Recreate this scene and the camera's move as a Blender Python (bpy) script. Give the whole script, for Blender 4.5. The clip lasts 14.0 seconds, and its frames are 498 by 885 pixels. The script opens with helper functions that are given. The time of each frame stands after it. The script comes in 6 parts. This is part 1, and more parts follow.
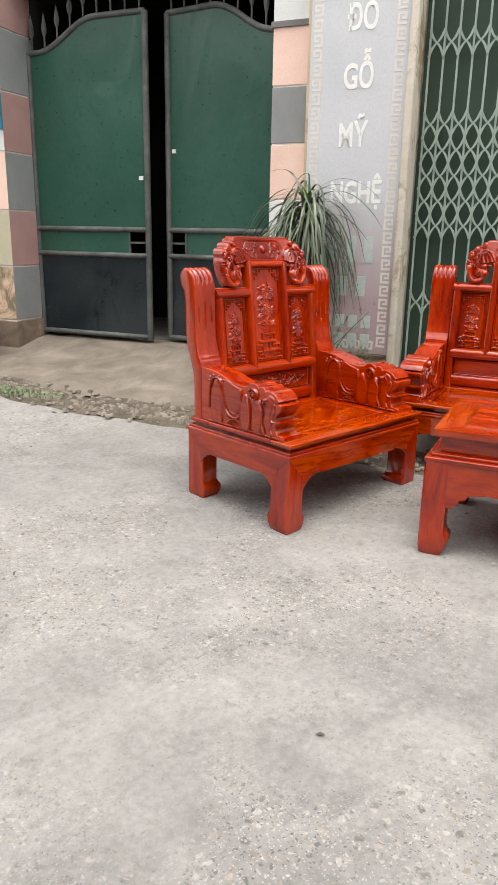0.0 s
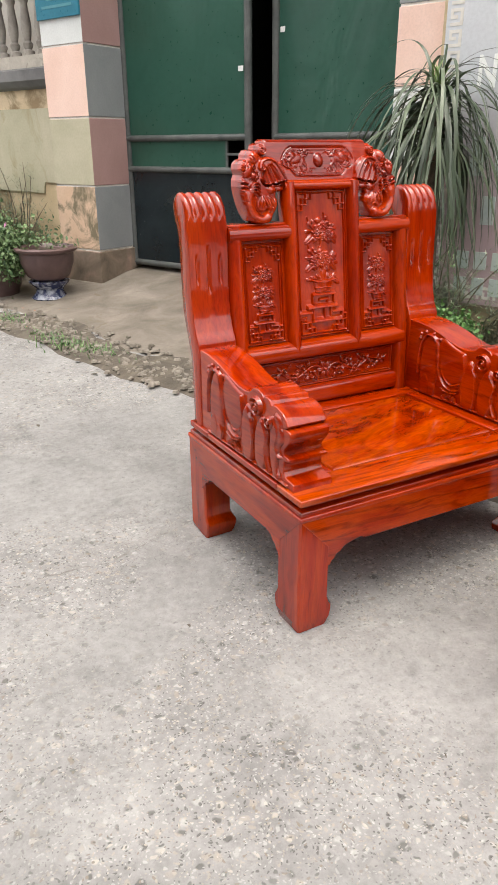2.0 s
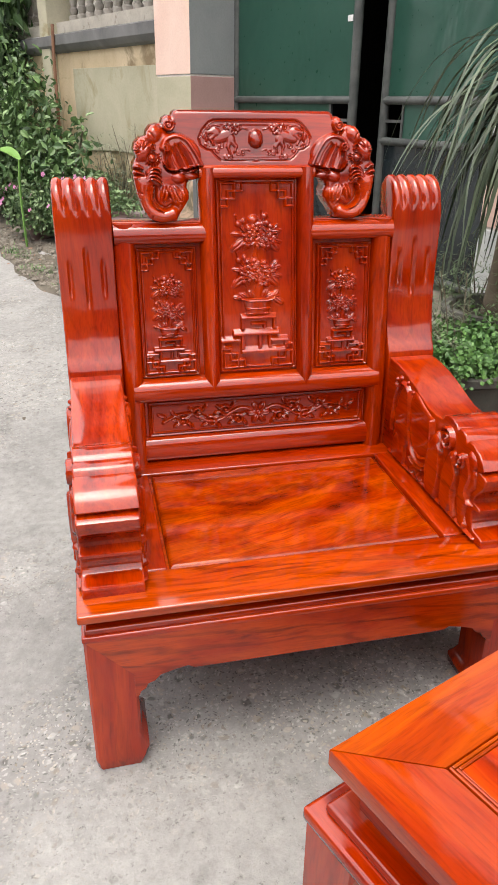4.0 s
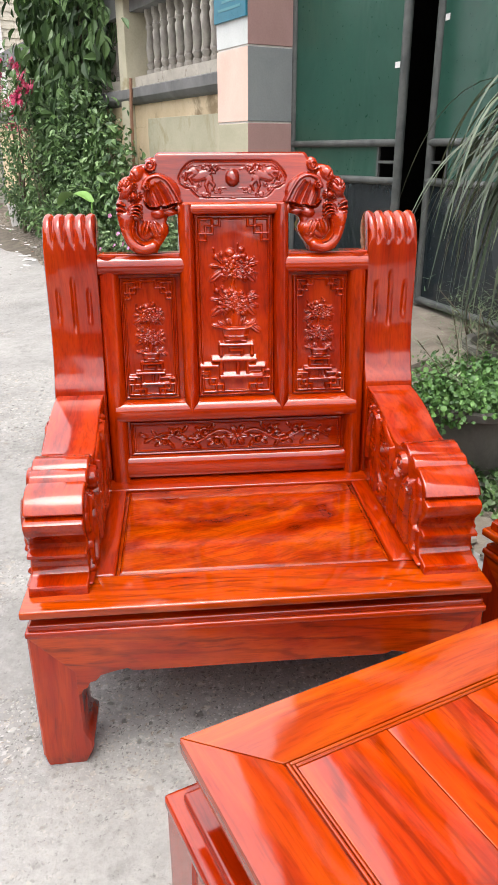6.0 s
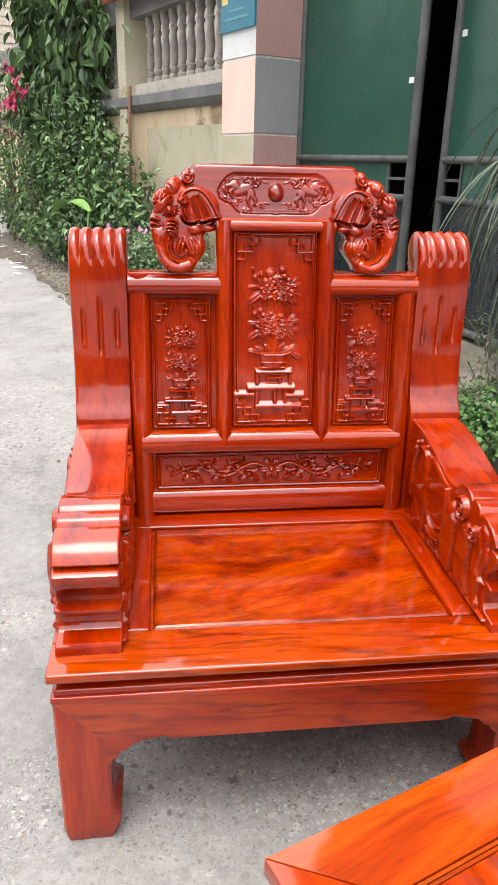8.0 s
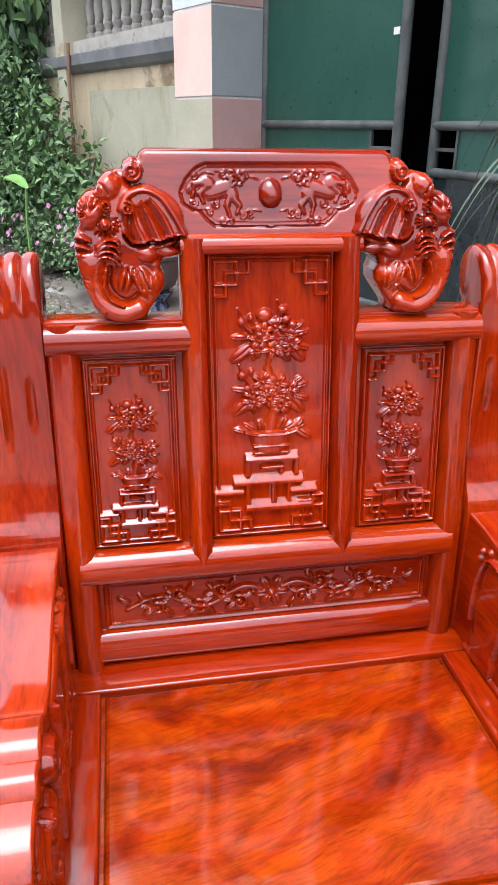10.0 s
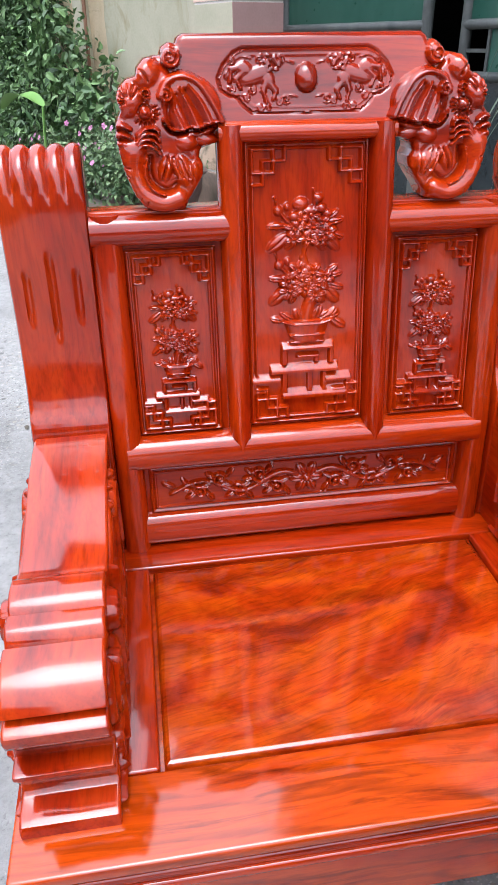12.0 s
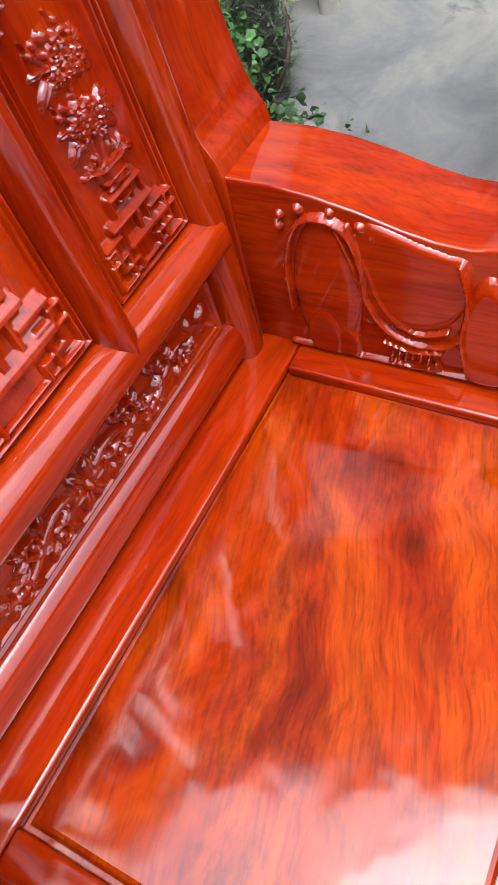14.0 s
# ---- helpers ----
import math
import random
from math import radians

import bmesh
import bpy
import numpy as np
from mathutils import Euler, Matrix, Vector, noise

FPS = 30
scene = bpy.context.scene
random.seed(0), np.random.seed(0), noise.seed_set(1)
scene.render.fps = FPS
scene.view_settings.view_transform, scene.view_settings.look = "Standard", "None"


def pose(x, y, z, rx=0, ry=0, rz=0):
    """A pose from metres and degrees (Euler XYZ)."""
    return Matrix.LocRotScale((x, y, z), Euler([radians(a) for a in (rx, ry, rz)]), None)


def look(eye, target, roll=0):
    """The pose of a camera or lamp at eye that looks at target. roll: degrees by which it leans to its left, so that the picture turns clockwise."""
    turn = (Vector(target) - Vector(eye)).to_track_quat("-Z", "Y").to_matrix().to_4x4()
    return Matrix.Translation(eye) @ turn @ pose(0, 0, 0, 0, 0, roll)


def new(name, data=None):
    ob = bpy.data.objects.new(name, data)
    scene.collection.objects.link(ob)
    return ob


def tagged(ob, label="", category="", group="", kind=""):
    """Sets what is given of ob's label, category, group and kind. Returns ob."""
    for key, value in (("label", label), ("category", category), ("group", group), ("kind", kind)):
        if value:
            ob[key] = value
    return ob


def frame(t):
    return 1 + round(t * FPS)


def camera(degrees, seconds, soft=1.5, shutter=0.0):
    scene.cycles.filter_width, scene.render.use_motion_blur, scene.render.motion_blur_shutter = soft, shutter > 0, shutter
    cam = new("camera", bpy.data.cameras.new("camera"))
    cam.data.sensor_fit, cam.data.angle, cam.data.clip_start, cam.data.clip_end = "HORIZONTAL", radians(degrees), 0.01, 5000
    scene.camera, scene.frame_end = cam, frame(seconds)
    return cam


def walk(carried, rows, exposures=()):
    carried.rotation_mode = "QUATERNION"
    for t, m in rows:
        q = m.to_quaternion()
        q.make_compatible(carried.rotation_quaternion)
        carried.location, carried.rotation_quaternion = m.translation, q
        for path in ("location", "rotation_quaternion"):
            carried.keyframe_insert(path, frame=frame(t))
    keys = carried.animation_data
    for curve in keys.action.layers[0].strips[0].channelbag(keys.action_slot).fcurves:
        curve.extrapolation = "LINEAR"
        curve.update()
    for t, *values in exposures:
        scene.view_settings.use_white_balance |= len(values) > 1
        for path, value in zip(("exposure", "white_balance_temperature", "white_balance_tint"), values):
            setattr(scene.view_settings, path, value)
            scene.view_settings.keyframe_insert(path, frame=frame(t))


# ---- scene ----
cam = camera(38.6, 14.0)
PATH = [
    (0, (0.048, -0.217, 1.167), (1.371, 1.176, 0.611), 1.1),
    (0.5, (0.425, -0.123, 1.126), (1.6, 1.355, 0.467), 0.7),
    (1, (0.694, 0.027, 1.141), (1.78, 1.542, 0.416), 1.8),
    (1.5, (0.951, 0.246, 1.155), (2.048, 1.756, 0.435), 3.8),
    (2, (1.184, 0.366, 1.15), (2.069, 1.986, 0.381), -0.3),
    (2.5, (1.42, 0.504, 1.169), (2.158, 2.224, 0.466), -0.9),
    (3, (1.587, 0.692, 1.189), (2.42, 2.337, 0.414), 0.9),
    (3.5, (1.8, 0.689, 1.169), (2.478, 2.375, 0.333), 1.0),
    (3.7, (1.92, 0.641, 1.181), (2.457, 2.362, 0.316), 1.0),
    (5.8, (2.298, 0.503, 1.177), (2.468, 2.351, 0.431), -0.0),
    (6, (2.31, 0.475, 1.173), (2.485, 2.315, 0.411), -0.2),
    (6.5, (2.322, 0.447, 1.169), (2.52, 2.29, 0.419), -0.5),
    (7, (2.308, 0.454, 1.173), (2.475, 2.301, 0.423), 0.1),
    (7.5, (2.296, 0.489, 1.161), (2.395, 2.33, 0.385), -0.9),
    (8, (2.195, 0.633, 1.173), (2.426, 2.479, 0.438), 1.4),
    (8.2, (2.144, 0.713, 1.182), (2.418, 2.576, 0.507), 1.5),
    (10.3, (2.232, 1.225, 1.198), (2.582, 3.013, 0.374), 0.3),
    (10.5, (2.229, 1.209, 1.195), (2.634, 2.991, 0.384), 1.0),
    (11, (2.24, 1.164, 1.164), (2.628, 2.909, 0.267), -0.5),
    (11.5, (2.253, 1.128, 1.154), (2.564, 2.827, 0.147), -0.1),
    (12, (2.188, 1.14, 1.16), (2.446, 2.86, 0.173), -0.8),
    (12.5, (2.047, 1.272, 1.134), (2.753, 2.873, 0.165), -7.2),
    (13, (2.024, 1.408, 1.1), (2.978, 2.706, -0.086), -9.3),
    (13.5, (2.133, 1.56, 1.093), (3.06, 2.71, -0.255), -15.4),
    (14, (2.217, 1.75, 1.046), (3.146, 2.55, -0.534), -17.3),
]
walk(cam, [(t, look(eye, target, roll)) for t, eye, target, roll in PATH], [(0, -0.52, 7250, 10), (3.5, -0.48, 7250, 10), (6, -0.28, 7000, 10), (8, -0.28, 7000, 10), (10.5, -0.27, 6050, 10), (12, -0.29, 6050, 10), (14, -0.31, 6100, 10)])

# ---- world and light ----
world = bpy.data.worlds.new("overcast_sky")
scene.world = world
world.use_nodes = True
wt = world.node_tree
wt.nodes.clear()
sky = wt.nodes.new("ShaderNodeTexSky")
sky.sky_type, sky.sun_disc = "NISHITA", False
sky.sun_elevation, sky.sun_rotation = radians(79), radians(207)
sky.air_density, sky.dust_density = 1.0, 6.0
veil = wt.nodes.new("ShaderNodeHueSaturation")
veil.inputs["Saturation"].default_value = 0.22
bg = wt.nodes.new("ShaderNodeBackground")
bg.inputs["Strength"].default_value = 0.285
wout = wt.nodes.new("ShaderNodeOutputWorld")
wt.links.new(sky.outputs[0], veil.inputs["Color"])
cloud = wt.nodes.new("ShaderNodeMix")
cloud.data_type = "RGBA"
cloud.inputs[0].default_value = 0.6
cloud.inputs[7].default_value = (11.2, 11.4, 12.8, 1)
wt.links.new(veil.outputs[0], cloud.inputs[6])
# an overcast sky is brightest overhead
dome = wt.nodes.new("ShaderNodeTexCoord")
height = wt.nodes.new("ShaderNodeSeparateXYZ")
grade = wt.nodes.new("ShaderNodeMapRange")
grade.inputs["To Min"].default_value, grade.inputs["To Max"].default_value = 0.9, 1.8
lit = wt.nodes.new("ShaderNodeVectorMath")
lit.operation = "SCALE"
wt.links.new(dome.outputs["Generated"], height.inputs[0])
wt.links.new(height.outputs["Z"], grade.inputs["Value"])
wt.links.new(cloud.outputs[2], lit.inputs[0])
wt.links.new(grade.outputs[0], lit.inputs["Scale"])
wt.links.new(lit.outputs[0], bg.inputs["Color"])
wt.links.new(bg.outputs[0], wout.inputs["Surface"])

sun_data = bpy.data.lights.new("sun", "SUN")
sun_data.energy, sun_data.angle, sun_data.color = 2.0, radians(34), (1.0, 0.975, 0.95)
sun = new("sun", sun_data)
sun.matrix_world = look((-0.6, -1.2, 7.0), (0, 0, 0))


# ---- materials ----
def nodes_of(name):
    m = bpy.data.materials.new(name)
    m.use_nodes = True
    t = m.node_tree
    return m, t, t.nodes["Principled BSDF"]


def nd(t, kind, ins=None, **props):
    n = t.nodes.new(kind)
    for k, v in props.items():
        setattr(n, k, v)
    for k, v in (ins or {}).items():
        if isinstance(v, bpy.types.NodeSocket):
            t.links.new(v, n.inputs[k])
        else:
            n.inputs[k].default_value = v
    return n


def coords(t, scale=(1, 1, 1), kind="Object"):
    tc = nd(t, "ShaderNodeTexCoord")
    return nd(t, "ShaderNodeMapping", {"Vector": tc.outputs[kind], "Scale": scale}).outputs[0]


def noise_tex(t, vec, scale, detail=5.0, rough=0.55, distort=0.0):
    return nd(t, "ShaderNodeTexNoise", {"Vector": vec, "Scale": scale, "Detail": detail, "Roughness": rough, "Distortion": distort}).outputs[0]


def ramp(t, fac, stops):
    r = nd(t, "ShaderNodeValToRGB", {"Fac": fac})
    els = r.color_ramp.elements
    while len(els) < len(stops):
        els.new(0.5)
    for e, (p, c) in zip(els, stops):
        e.position, e.color = p, (c, c, c, 1) if isinstance(c, (int, float)) else (*c, 1)
    return r.outputs[0]


def mix(t, fac, a, b, mode="MIX"):
    n = t.nodes.new("ShaderNodeMix")
    n.data_type, n.blend_type = "RGBA", mode
    for idx, v in ((0, fac), (6, a), (7, b)):
        if isinstance(v, bpy.types.NodeSocket):
            t.links.new(v, n.inputs[idx])
        elif idx == 0:
            n.inputs[0].default_value = v
        else:
            n.inputs[idx].default_value = (*v, 1)
    return n.outputs[2]


def bump(t, p, height, strength=0.3, dist=0.01):
    b = nd(t, "ShaderNodeBump", {"Height": height, "Strength": strength, "Distance": dist})
    t.links.new(b.outputs[0], p.inputs["Normal"])


def lacquer(name, axis, figure=0.0, gold=1.0, bold=False):
    """Glossy red rosewood; the grain runs along the axis (0 x, 1 y, 2 z); figure: cloudy; bold: dark-streaked."""
    m, t, p = nodes_of(name)

    def along(across, length):
        v = [across] * 3
        v[axis] = length
        return v

    rnd = nd(t, "ShaderNodeObjectInfo").outputs["Random"]
    move = nd(t, "ShaderNodeMath", {0: rnd, 1: 9.0}, operation="MULTIPLY").outputs[0]
    shift = nd(t, "ShaderNodeCombineXYZ", {"X": move, "Y": move, "Z": move}).outputs[0]
    raw = nd(t, "ShaderNodeVectorMath", {0: nd(t, "ShaderNodeTexCoord").outputs["Object"], 1: shift}, operation="ADD").outputs[0]
    if figure:
        raw = nd(t, "ShaderNodeVectorRotate", {"Vector": raw, "Angle": radians(-15)}, rotation_type="Z_AXIS").outputs[0]
    # the grain wanders round knots
    swirl = nd(t, "ShaderNodeTexNoise", {"Vector": raw, "Scale": 5.0 if figure else 3.0, "Detail": 2.0}).outputs["Color"]
    push = nd(t, "ShaderNodeVectorMath", {0: nd(t, "ShaderNodeVectorMath", {0: swirl, 1: (0.5, 0.5, 0.5)}, operation="SUBTRACT").outputs[0], "Scale": 0.06 if figure else 0.04}, operation="SCALE").outputs[0]
    bent = nd(t, "ShaderNodeVectorMath", {0: raw, 1: push}, operation="ADD").outputs[0]

    def grain(across, length, detail, rough, distort=0.0):
        return noise_tex(t, nd(t, "ShaderNodeVectorMath", {0: bent, 1: along(across, length)}, operation="MULTIPLY").outputs[0], 1.0, detail, rough, distort)

    n1 = grain(9.0, 3.6 if figure else 1.3, 7.0, 0.58, 1.2)
    if figure:
        stops = [(0.25, (0.115, 0.0062, 0.0004)), (0.40, (0.22, 0.0140, 0.0005)), (0.50, (0.305, 0.0245, 0.0006)), (0.62, (0.40, 0.050, 0.0010)), (0.76, (0.265, 0.0185, 0.0006))]
    else:
        stops = [(0.25, (0.155, 0.0062, 0.0004)), (0.44, (0.305, 0.0152, 0.0005)), (0.58, (0.41, 0.031, 0.0007)), (0.76, (0.27, 0.012, 0.0005))]
    col = ramp(t, n1, stops)
    # growth rings
    rings = nd(t, "ShaderNodeTexWave", {"Vector": nd(t, "ShaderNodeVectorMath", {0: bent, 1: along(13.0, 1.6)}, operation="MULTIPLY").outputs[0], "Scale": 1.2, "Distortion": 7.0, "Detail": 4.0, "Detail Scale": 1.4}, wave_type="BANDS", bands_direction="DIAGONAL").outputs["Fac"]
    col = mix(t, 0.15 if figure else 0.45 if bold else 0.18, col, ramp(t, rings, [(0.0, 0.30), (0.22, 1.0)]), "MULTIPLY")
    # dark mineral streaks and open pores
    streak = grain(46.0, 4.5, 6.0, 0.62, 0.6)
    col = mix(t, 0.36 if figure else 0.6 if bold else 0.38, col, ramp(t, streak, [(0.33, 0.25), (0.43, 1.0)]), "MULTIPLY")
    n2 = grain(260.0, 16.0, 3.0, 0.6)
    col = mix(t, 0.40 if figure else 0.30, col, ramp(t, n2, [(0.36, 0.35), (0.52, 1.0)]), "MULTIPLY")
    if figure:
        # small dark knots and smoky patches
        knot = nd(t, "ShaderNodeTexVoronoi", {"Vector": nd(t, "ShaderNodeVectorMath", {0: bent, 1: along(8.0, 4.2)}, operation="MULTIPLY").outputs[0], "Scale": 1.0}, feature="F1")
        col = mix(t, 0.75, col, ramp(t, knot.outputs["Distance"], [(0.05, 0.28), (0.15, 1.0)]), "MULTIPLY")
        smoke = grain(7.0, 3.4, 7.0, 0.66, 1.6)
        col = mix(t, 0.65, col, ramp(t, smoke, [(0.34, 0.35), (0.52, 1.0)]), "MULTIPLY")
    if gold != 1.0:
        col = mix(t, 1.0, col, (1.06, gold, gold), "MULTIPLY")
    tone = nd(t, "ShaderNodeMapRange", {"Value": rnd, "To Min": 0.86, "To Max": 1.12}).outputs[0]
    col = mix(t, 1.0, col, tone, "MULTIPLY")
    t.links.new(col, p.inputs["Base Color"])
    p.inputs["Roughness"].default_value = 0.45
    p.inputs["Specular IOR Level"].default_value = 0.0
    p.inputs["Coat Weight"].default_value = 1.0
    p.inputs["Coat IOR"].default_value = 1.64
    n3 = noise_tex(t, coords(t), 18.0, 3.0)
    t.links.new(ramp(t, n3, [(0.3, 0.06), (0.75, 0.13)]), p.inputs["Coat Roughness"])
    # brushed lacquer is never quite flat
    wavy = nd(t, "ShaderNodeBump", {"Height": noise_tex(t, coords(t), 14.0, 2.0, 0.4), "Strength": 0.10, "Distance": 0.012})
    t.links.new(wavy.outputs[0], p.inputs["Coat Normal"])
    bump(t, p, n2, 0.05, 0.002)
    return m


def rough_mat(name, stops, scale=4.0, rough=0.85, fine=60.0, bumpy=0.25, spots=None, stretch=(1, 1, 1), metal=0.0):
    """A weathered surface: broad variation from the stops, fine grain, and dark spots or stains if given."""
    m, t, p = nodes_of(name)
    vec = coords(t, stretch)
    n1 = noise_tex(t, vec, scale, 7.0, 0.62, 0.5)
    col = ramp(t, n1, stops)
    n2 = noise_tex(t, coords(t), fine, 5.0, 0.6)
    col = mix(t, 0.22, col, ramp(t, n2, [(0.3, 0.62), (0.6, 1.08)]), "MULTIPLY")
    if spots:
        n3 = noise_tex(t, coords(t, stretch), spots[0], 6.0, 0.65, 1.0)
        col = mix(t, ramp(t, n3, [(spots[1], 0.0), (spots[1] + 0.12, 1.0)]), col, spots[2])
    t.links.new(col, p.inputs["Base Color"])
    p.inputs["Metallic"].default_value = metal
    t.links.new(ramp(t, n2, [(0.2, max(rough - 0.12, 0.05)), (0.8, min(rough + 0.1, 1.0))]), p.inputs["Roughness"])
    bump(t, p, n2, bumpy, 0.01)
    return m


def leaf_mat(name, a, b, rough=0.5):
    m, t, p = nodes_of(name)
    rnd = nd(t, "ShaderNodeNewGeometry").outputs["Random Per Island"]
    col = ramp(t, rnd, [(0.0, a), (1.0, b)])
    n = noise_tex(t, coords(t), 3.0, 3.0)
    col = mix(t, 0.4, col, ramp(t, n, [(0.3, 0.6), (0.7, 1.15)]), "MULTIPLY")
    t.links.new(col, p.inputs["Base Color"])
    p.inputs["Roughness"].default_value = rough
    p.inputs["Subsurface Weight"].default_value = 0.0
    return m


def concrete_road():
    m, t, p = nodes_of("worn_concrete")
    g = coords(t)
    big = noise_tex(t, g, 0.55, 6.0, 0.62, 0.8)
    col = ramp(t, big, [(0.30, (0.188, 0.186, 0.181)), (0.50, (0.265, 0.263, 0.256)), (0.70, (0.33, 0.327, 0.318))])
    mid = noise_tex(t, g, 5.0, 8.0, 0.68, 0.4)
    col = mix(t, 0.65, col, ramp(t, mid, [(0.28, 0.48), (0.44, 0.90), (0.60, 1.10), (0.70, 1.32)]), "MULTIPLY")
    fine = noise_tex(t, g, 38.0, 6.0, 0.7)
    col = mix(t, 0.55, col, ramp(t, fine, [(0.30, 0.62), (0.62, 1.12)]), "MULTIPLY")
    warp = nd(t, "ShaderNodeVectorMath", {0: g, 1: nd(t, "ShaderNodeVectorMath", {0: nd(t, "ShaderNodeTexNoise", {"Vector": g, "Scale": 30.0}).outputs["Color"], "Scale": 0.03}, operation="SCALE").outputs[0]}, operation="ADD").outputs[0]
    worn = ramp(t, noise_tex(t, g, 1.3, 5.0, 0.6, 0.5), [(0.42, 0.12), (0.56, 1.0)])
    for scale, cut, size in ((15.0, 0.82, 0.17), (30.0, 0.74, 0.27), (70.0, 0.68, 0.30), (150.0, 0.70, 0.36)):
        vor = nd(t, "ShaderNodeTexVoronoi", {"Vector": warp, "Scale": scale, "Randomness": 1.0}, feature="F1", voronoi_dimensions="2D")
        stone = ramp(t, vor.outputs["Distance"], [(size * 0.55, 1.0), (size, 0.0)])
        pick = nd(t, "ShaderNodeSeparateColor", {0: vor.outputs["Color"]})
        for ch, tint, amount in ((0, (0.085, 0.083, 0.078), 0.78), (1, (0.50, 0.49, 0.47), 0.40), (2, (0.42, 0.34, 0.25), 0.28)):
            on = nd(t, "ShaderNodeMath", {0: ramp(t, pick.outputs[ch], [(cut + 0.08, 0.0), (cut + 0.10, 1.0)]), 1: stone}, operation="MULTIPLY").outputs[0]
            on = nd(t, "ShaderNodeMath", {0: on, 1: worn}, operation="MULTIPLY").outputs[0]
            col = mix(t, nd(t, "ShaderNodeMath", {0: on, 1: amount}, operation="MULTIPLY").outputs[0], col, tint)
    pits = noise_tex(t, g, 70.0, 4.0, 0.75)
    col = mix(t, 0.7, col, ramp(t, pits, [(0.30, 0.30), (0.40, 1.0)]), "MULTIPLY")
    # hairline cracks
    crack = nd(t, "ShaderNodeTexVoronoi", {"Vector": nd(t, "ShaderNodeVectorMath", {0: g, 1: nd(t, "ShaderNodeVectorMath", {0: nd(t, "ShaderNodeTexNoise", {"Vector": g, "Scale": 2.5, "Detail": 6.0}).outputs["Color"], "Scale": 0.5}, operation="SCALE").outputs[0]}, operation="ADD").outputs[0], "Scale": 0.27}, feature="DISTANCE_TO_EDGE")
    col = mix(t, ramp(t, crack.outputs["Distance"], [(0.0, 0.30), (0.005, 0.0)]), col, (0.24, 0.23, 0.215))
    t.links.new(col, p.inputs["Base Color"])
    p.inputs["Roughness"].default_value = 0.82
    bump(t, p, nd(t, "ShaderNodeMath", {0: pits, 1: fine}, operation="ADD").outputs[0], 0.45, 0.008)
    return m


FIGURED = lacquer("figured_rosewood", 0, 1.0)
GOLD_X = lacquer("golden_rosewood_streaked", 0, 0.0, 1.6, True)
AMBER_X, AMBER_Y = lacquer("amber_rosewood_lengthwise", 0, 0.0, 1.45), lacquer("amber_rosewood_depthwise", 1, 0.0, 2.0)
WOOD_X, WOOD_Y, WOOD_Z = lacquer("red_rosewood_lengthwise", 0), lacquer("red_rosewood_depthwise", 1), lacquer("red_rosewood_upright", 2)
PLANK = lacquer("planked_rosewood", 0, 0.0, 1.35, True)
ROAD = concrete_road()
APRON = rough_mat("apron_concrete", [(0.3, (0.105, 0.090, 0.069)), (0.5, (0.178, 0.155, 0.126)), (0.72, (0.265, 0.236, 0.198))], 3.2, 0.85, 45, 0.45, (5.5, 0.58, (0.15, 0.125, 0.09)))
DIRT = rough_mat("drain_dirt", [(0.3, (0.055, 0.047, 0.036)), (0.7, (0.15, 0.128, 0.098))], 8, 0.95, 50, 0.6)
CRACK = rough_mat("crack_dust", [(0.3, (0.12, 0.115, 0.105)), (0.7, (0.26, 0.25, 0.235))], 30, 0.95, 60, 0.5)
STONE = rough_mat("rubble_stone", [(0.3, (0.12, 0.105, 0.082)), (0.7, (0.32, 0.29, 0.245))], 9, 0.9, 60, 0.4)
PINK = rough_mat("pink_paint", [(0.3, (0.76, 0.53, 0.44)), (0.7, (0.85, 0.64, 0.55))], 2.5, 0.75, 90, 0.12, (5, 0.68, (0.52, 0.36, 0.28)))
PINK_SHADED = rough_mat("shaded_pink_paint", [(0.3, (0.35, 0.21, 0.195)), (0.7, (0.43, 0.27, 0.25))], 2.5, 0.8, 90, 0.12)
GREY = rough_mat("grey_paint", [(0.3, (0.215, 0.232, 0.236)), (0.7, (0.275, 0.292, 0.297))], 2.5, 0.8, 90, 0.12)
PALE = rough_mat("pale_grey_paint", [(0.3, (0.60, 0.64, 0.63)), (0.7, (0.72, 0.75, 0.74))], 2.5, 0.8, 90, 0.12, (4, 0.66, (0.42, 0.42, 0.36)))
SAGE = rough_mat("sage_render", [(0.3, (0.40, 0.385, 0.27)), (0.7, (0.54, 0.51, 0.385))], 2.0, 0.85, 70, 0.12, (2.2, 0.55, (0.36, 0.31, 0.19)))
CREAM = rough_mat("stained_cream_render", [(0.3, (0.54, 0.42, 0.255)), (0.7, (0.70, 0.58, 0.40))], 2.5, 0.85, 70, 0.2, (2.6, 0.54, (0.30, 0.22, 0.13)))
PEACH = rough_mat("peach_render", [(0.3, (0.60, 0.42, 0.29)), (0.7, (0.70, 0.52, 0.38))], 3, 0.85, 80, 0.15, (4.5, 0.47, (0.20, 0.17, 0.11)))
BASE = rough_mat("mossy_base", [(0.3, (0.10, 0.082, 0.055)), (0.5, (0.20, 0.155, 0.115)), (0.7, (0.34, 0.235, 0.185))], 5, 0.9, 60, 0.35)
JOINT = rough_mat("white_joint", [(0.3, (0.62, 0.60, 0.55)), (0.7, (0.76, 0.74, 0.69))], 6, 0.8, 60, 0.1)
LEDGE = rough_mat("dark_ledge", [(0.3, (0.11, 0.112, 0.113)), (0.7, (0.21, 0.212, 0.212))], 3, 0.8, 60, 0.2)
UNSEEN_DARK = rough_mat("unseen_wall_dark", [(0.3, (0.055, 0.050, 0.042)), (0.7, (0.11, 0.10, 0.085))], 1.2, 0.9, 50, 0.15)
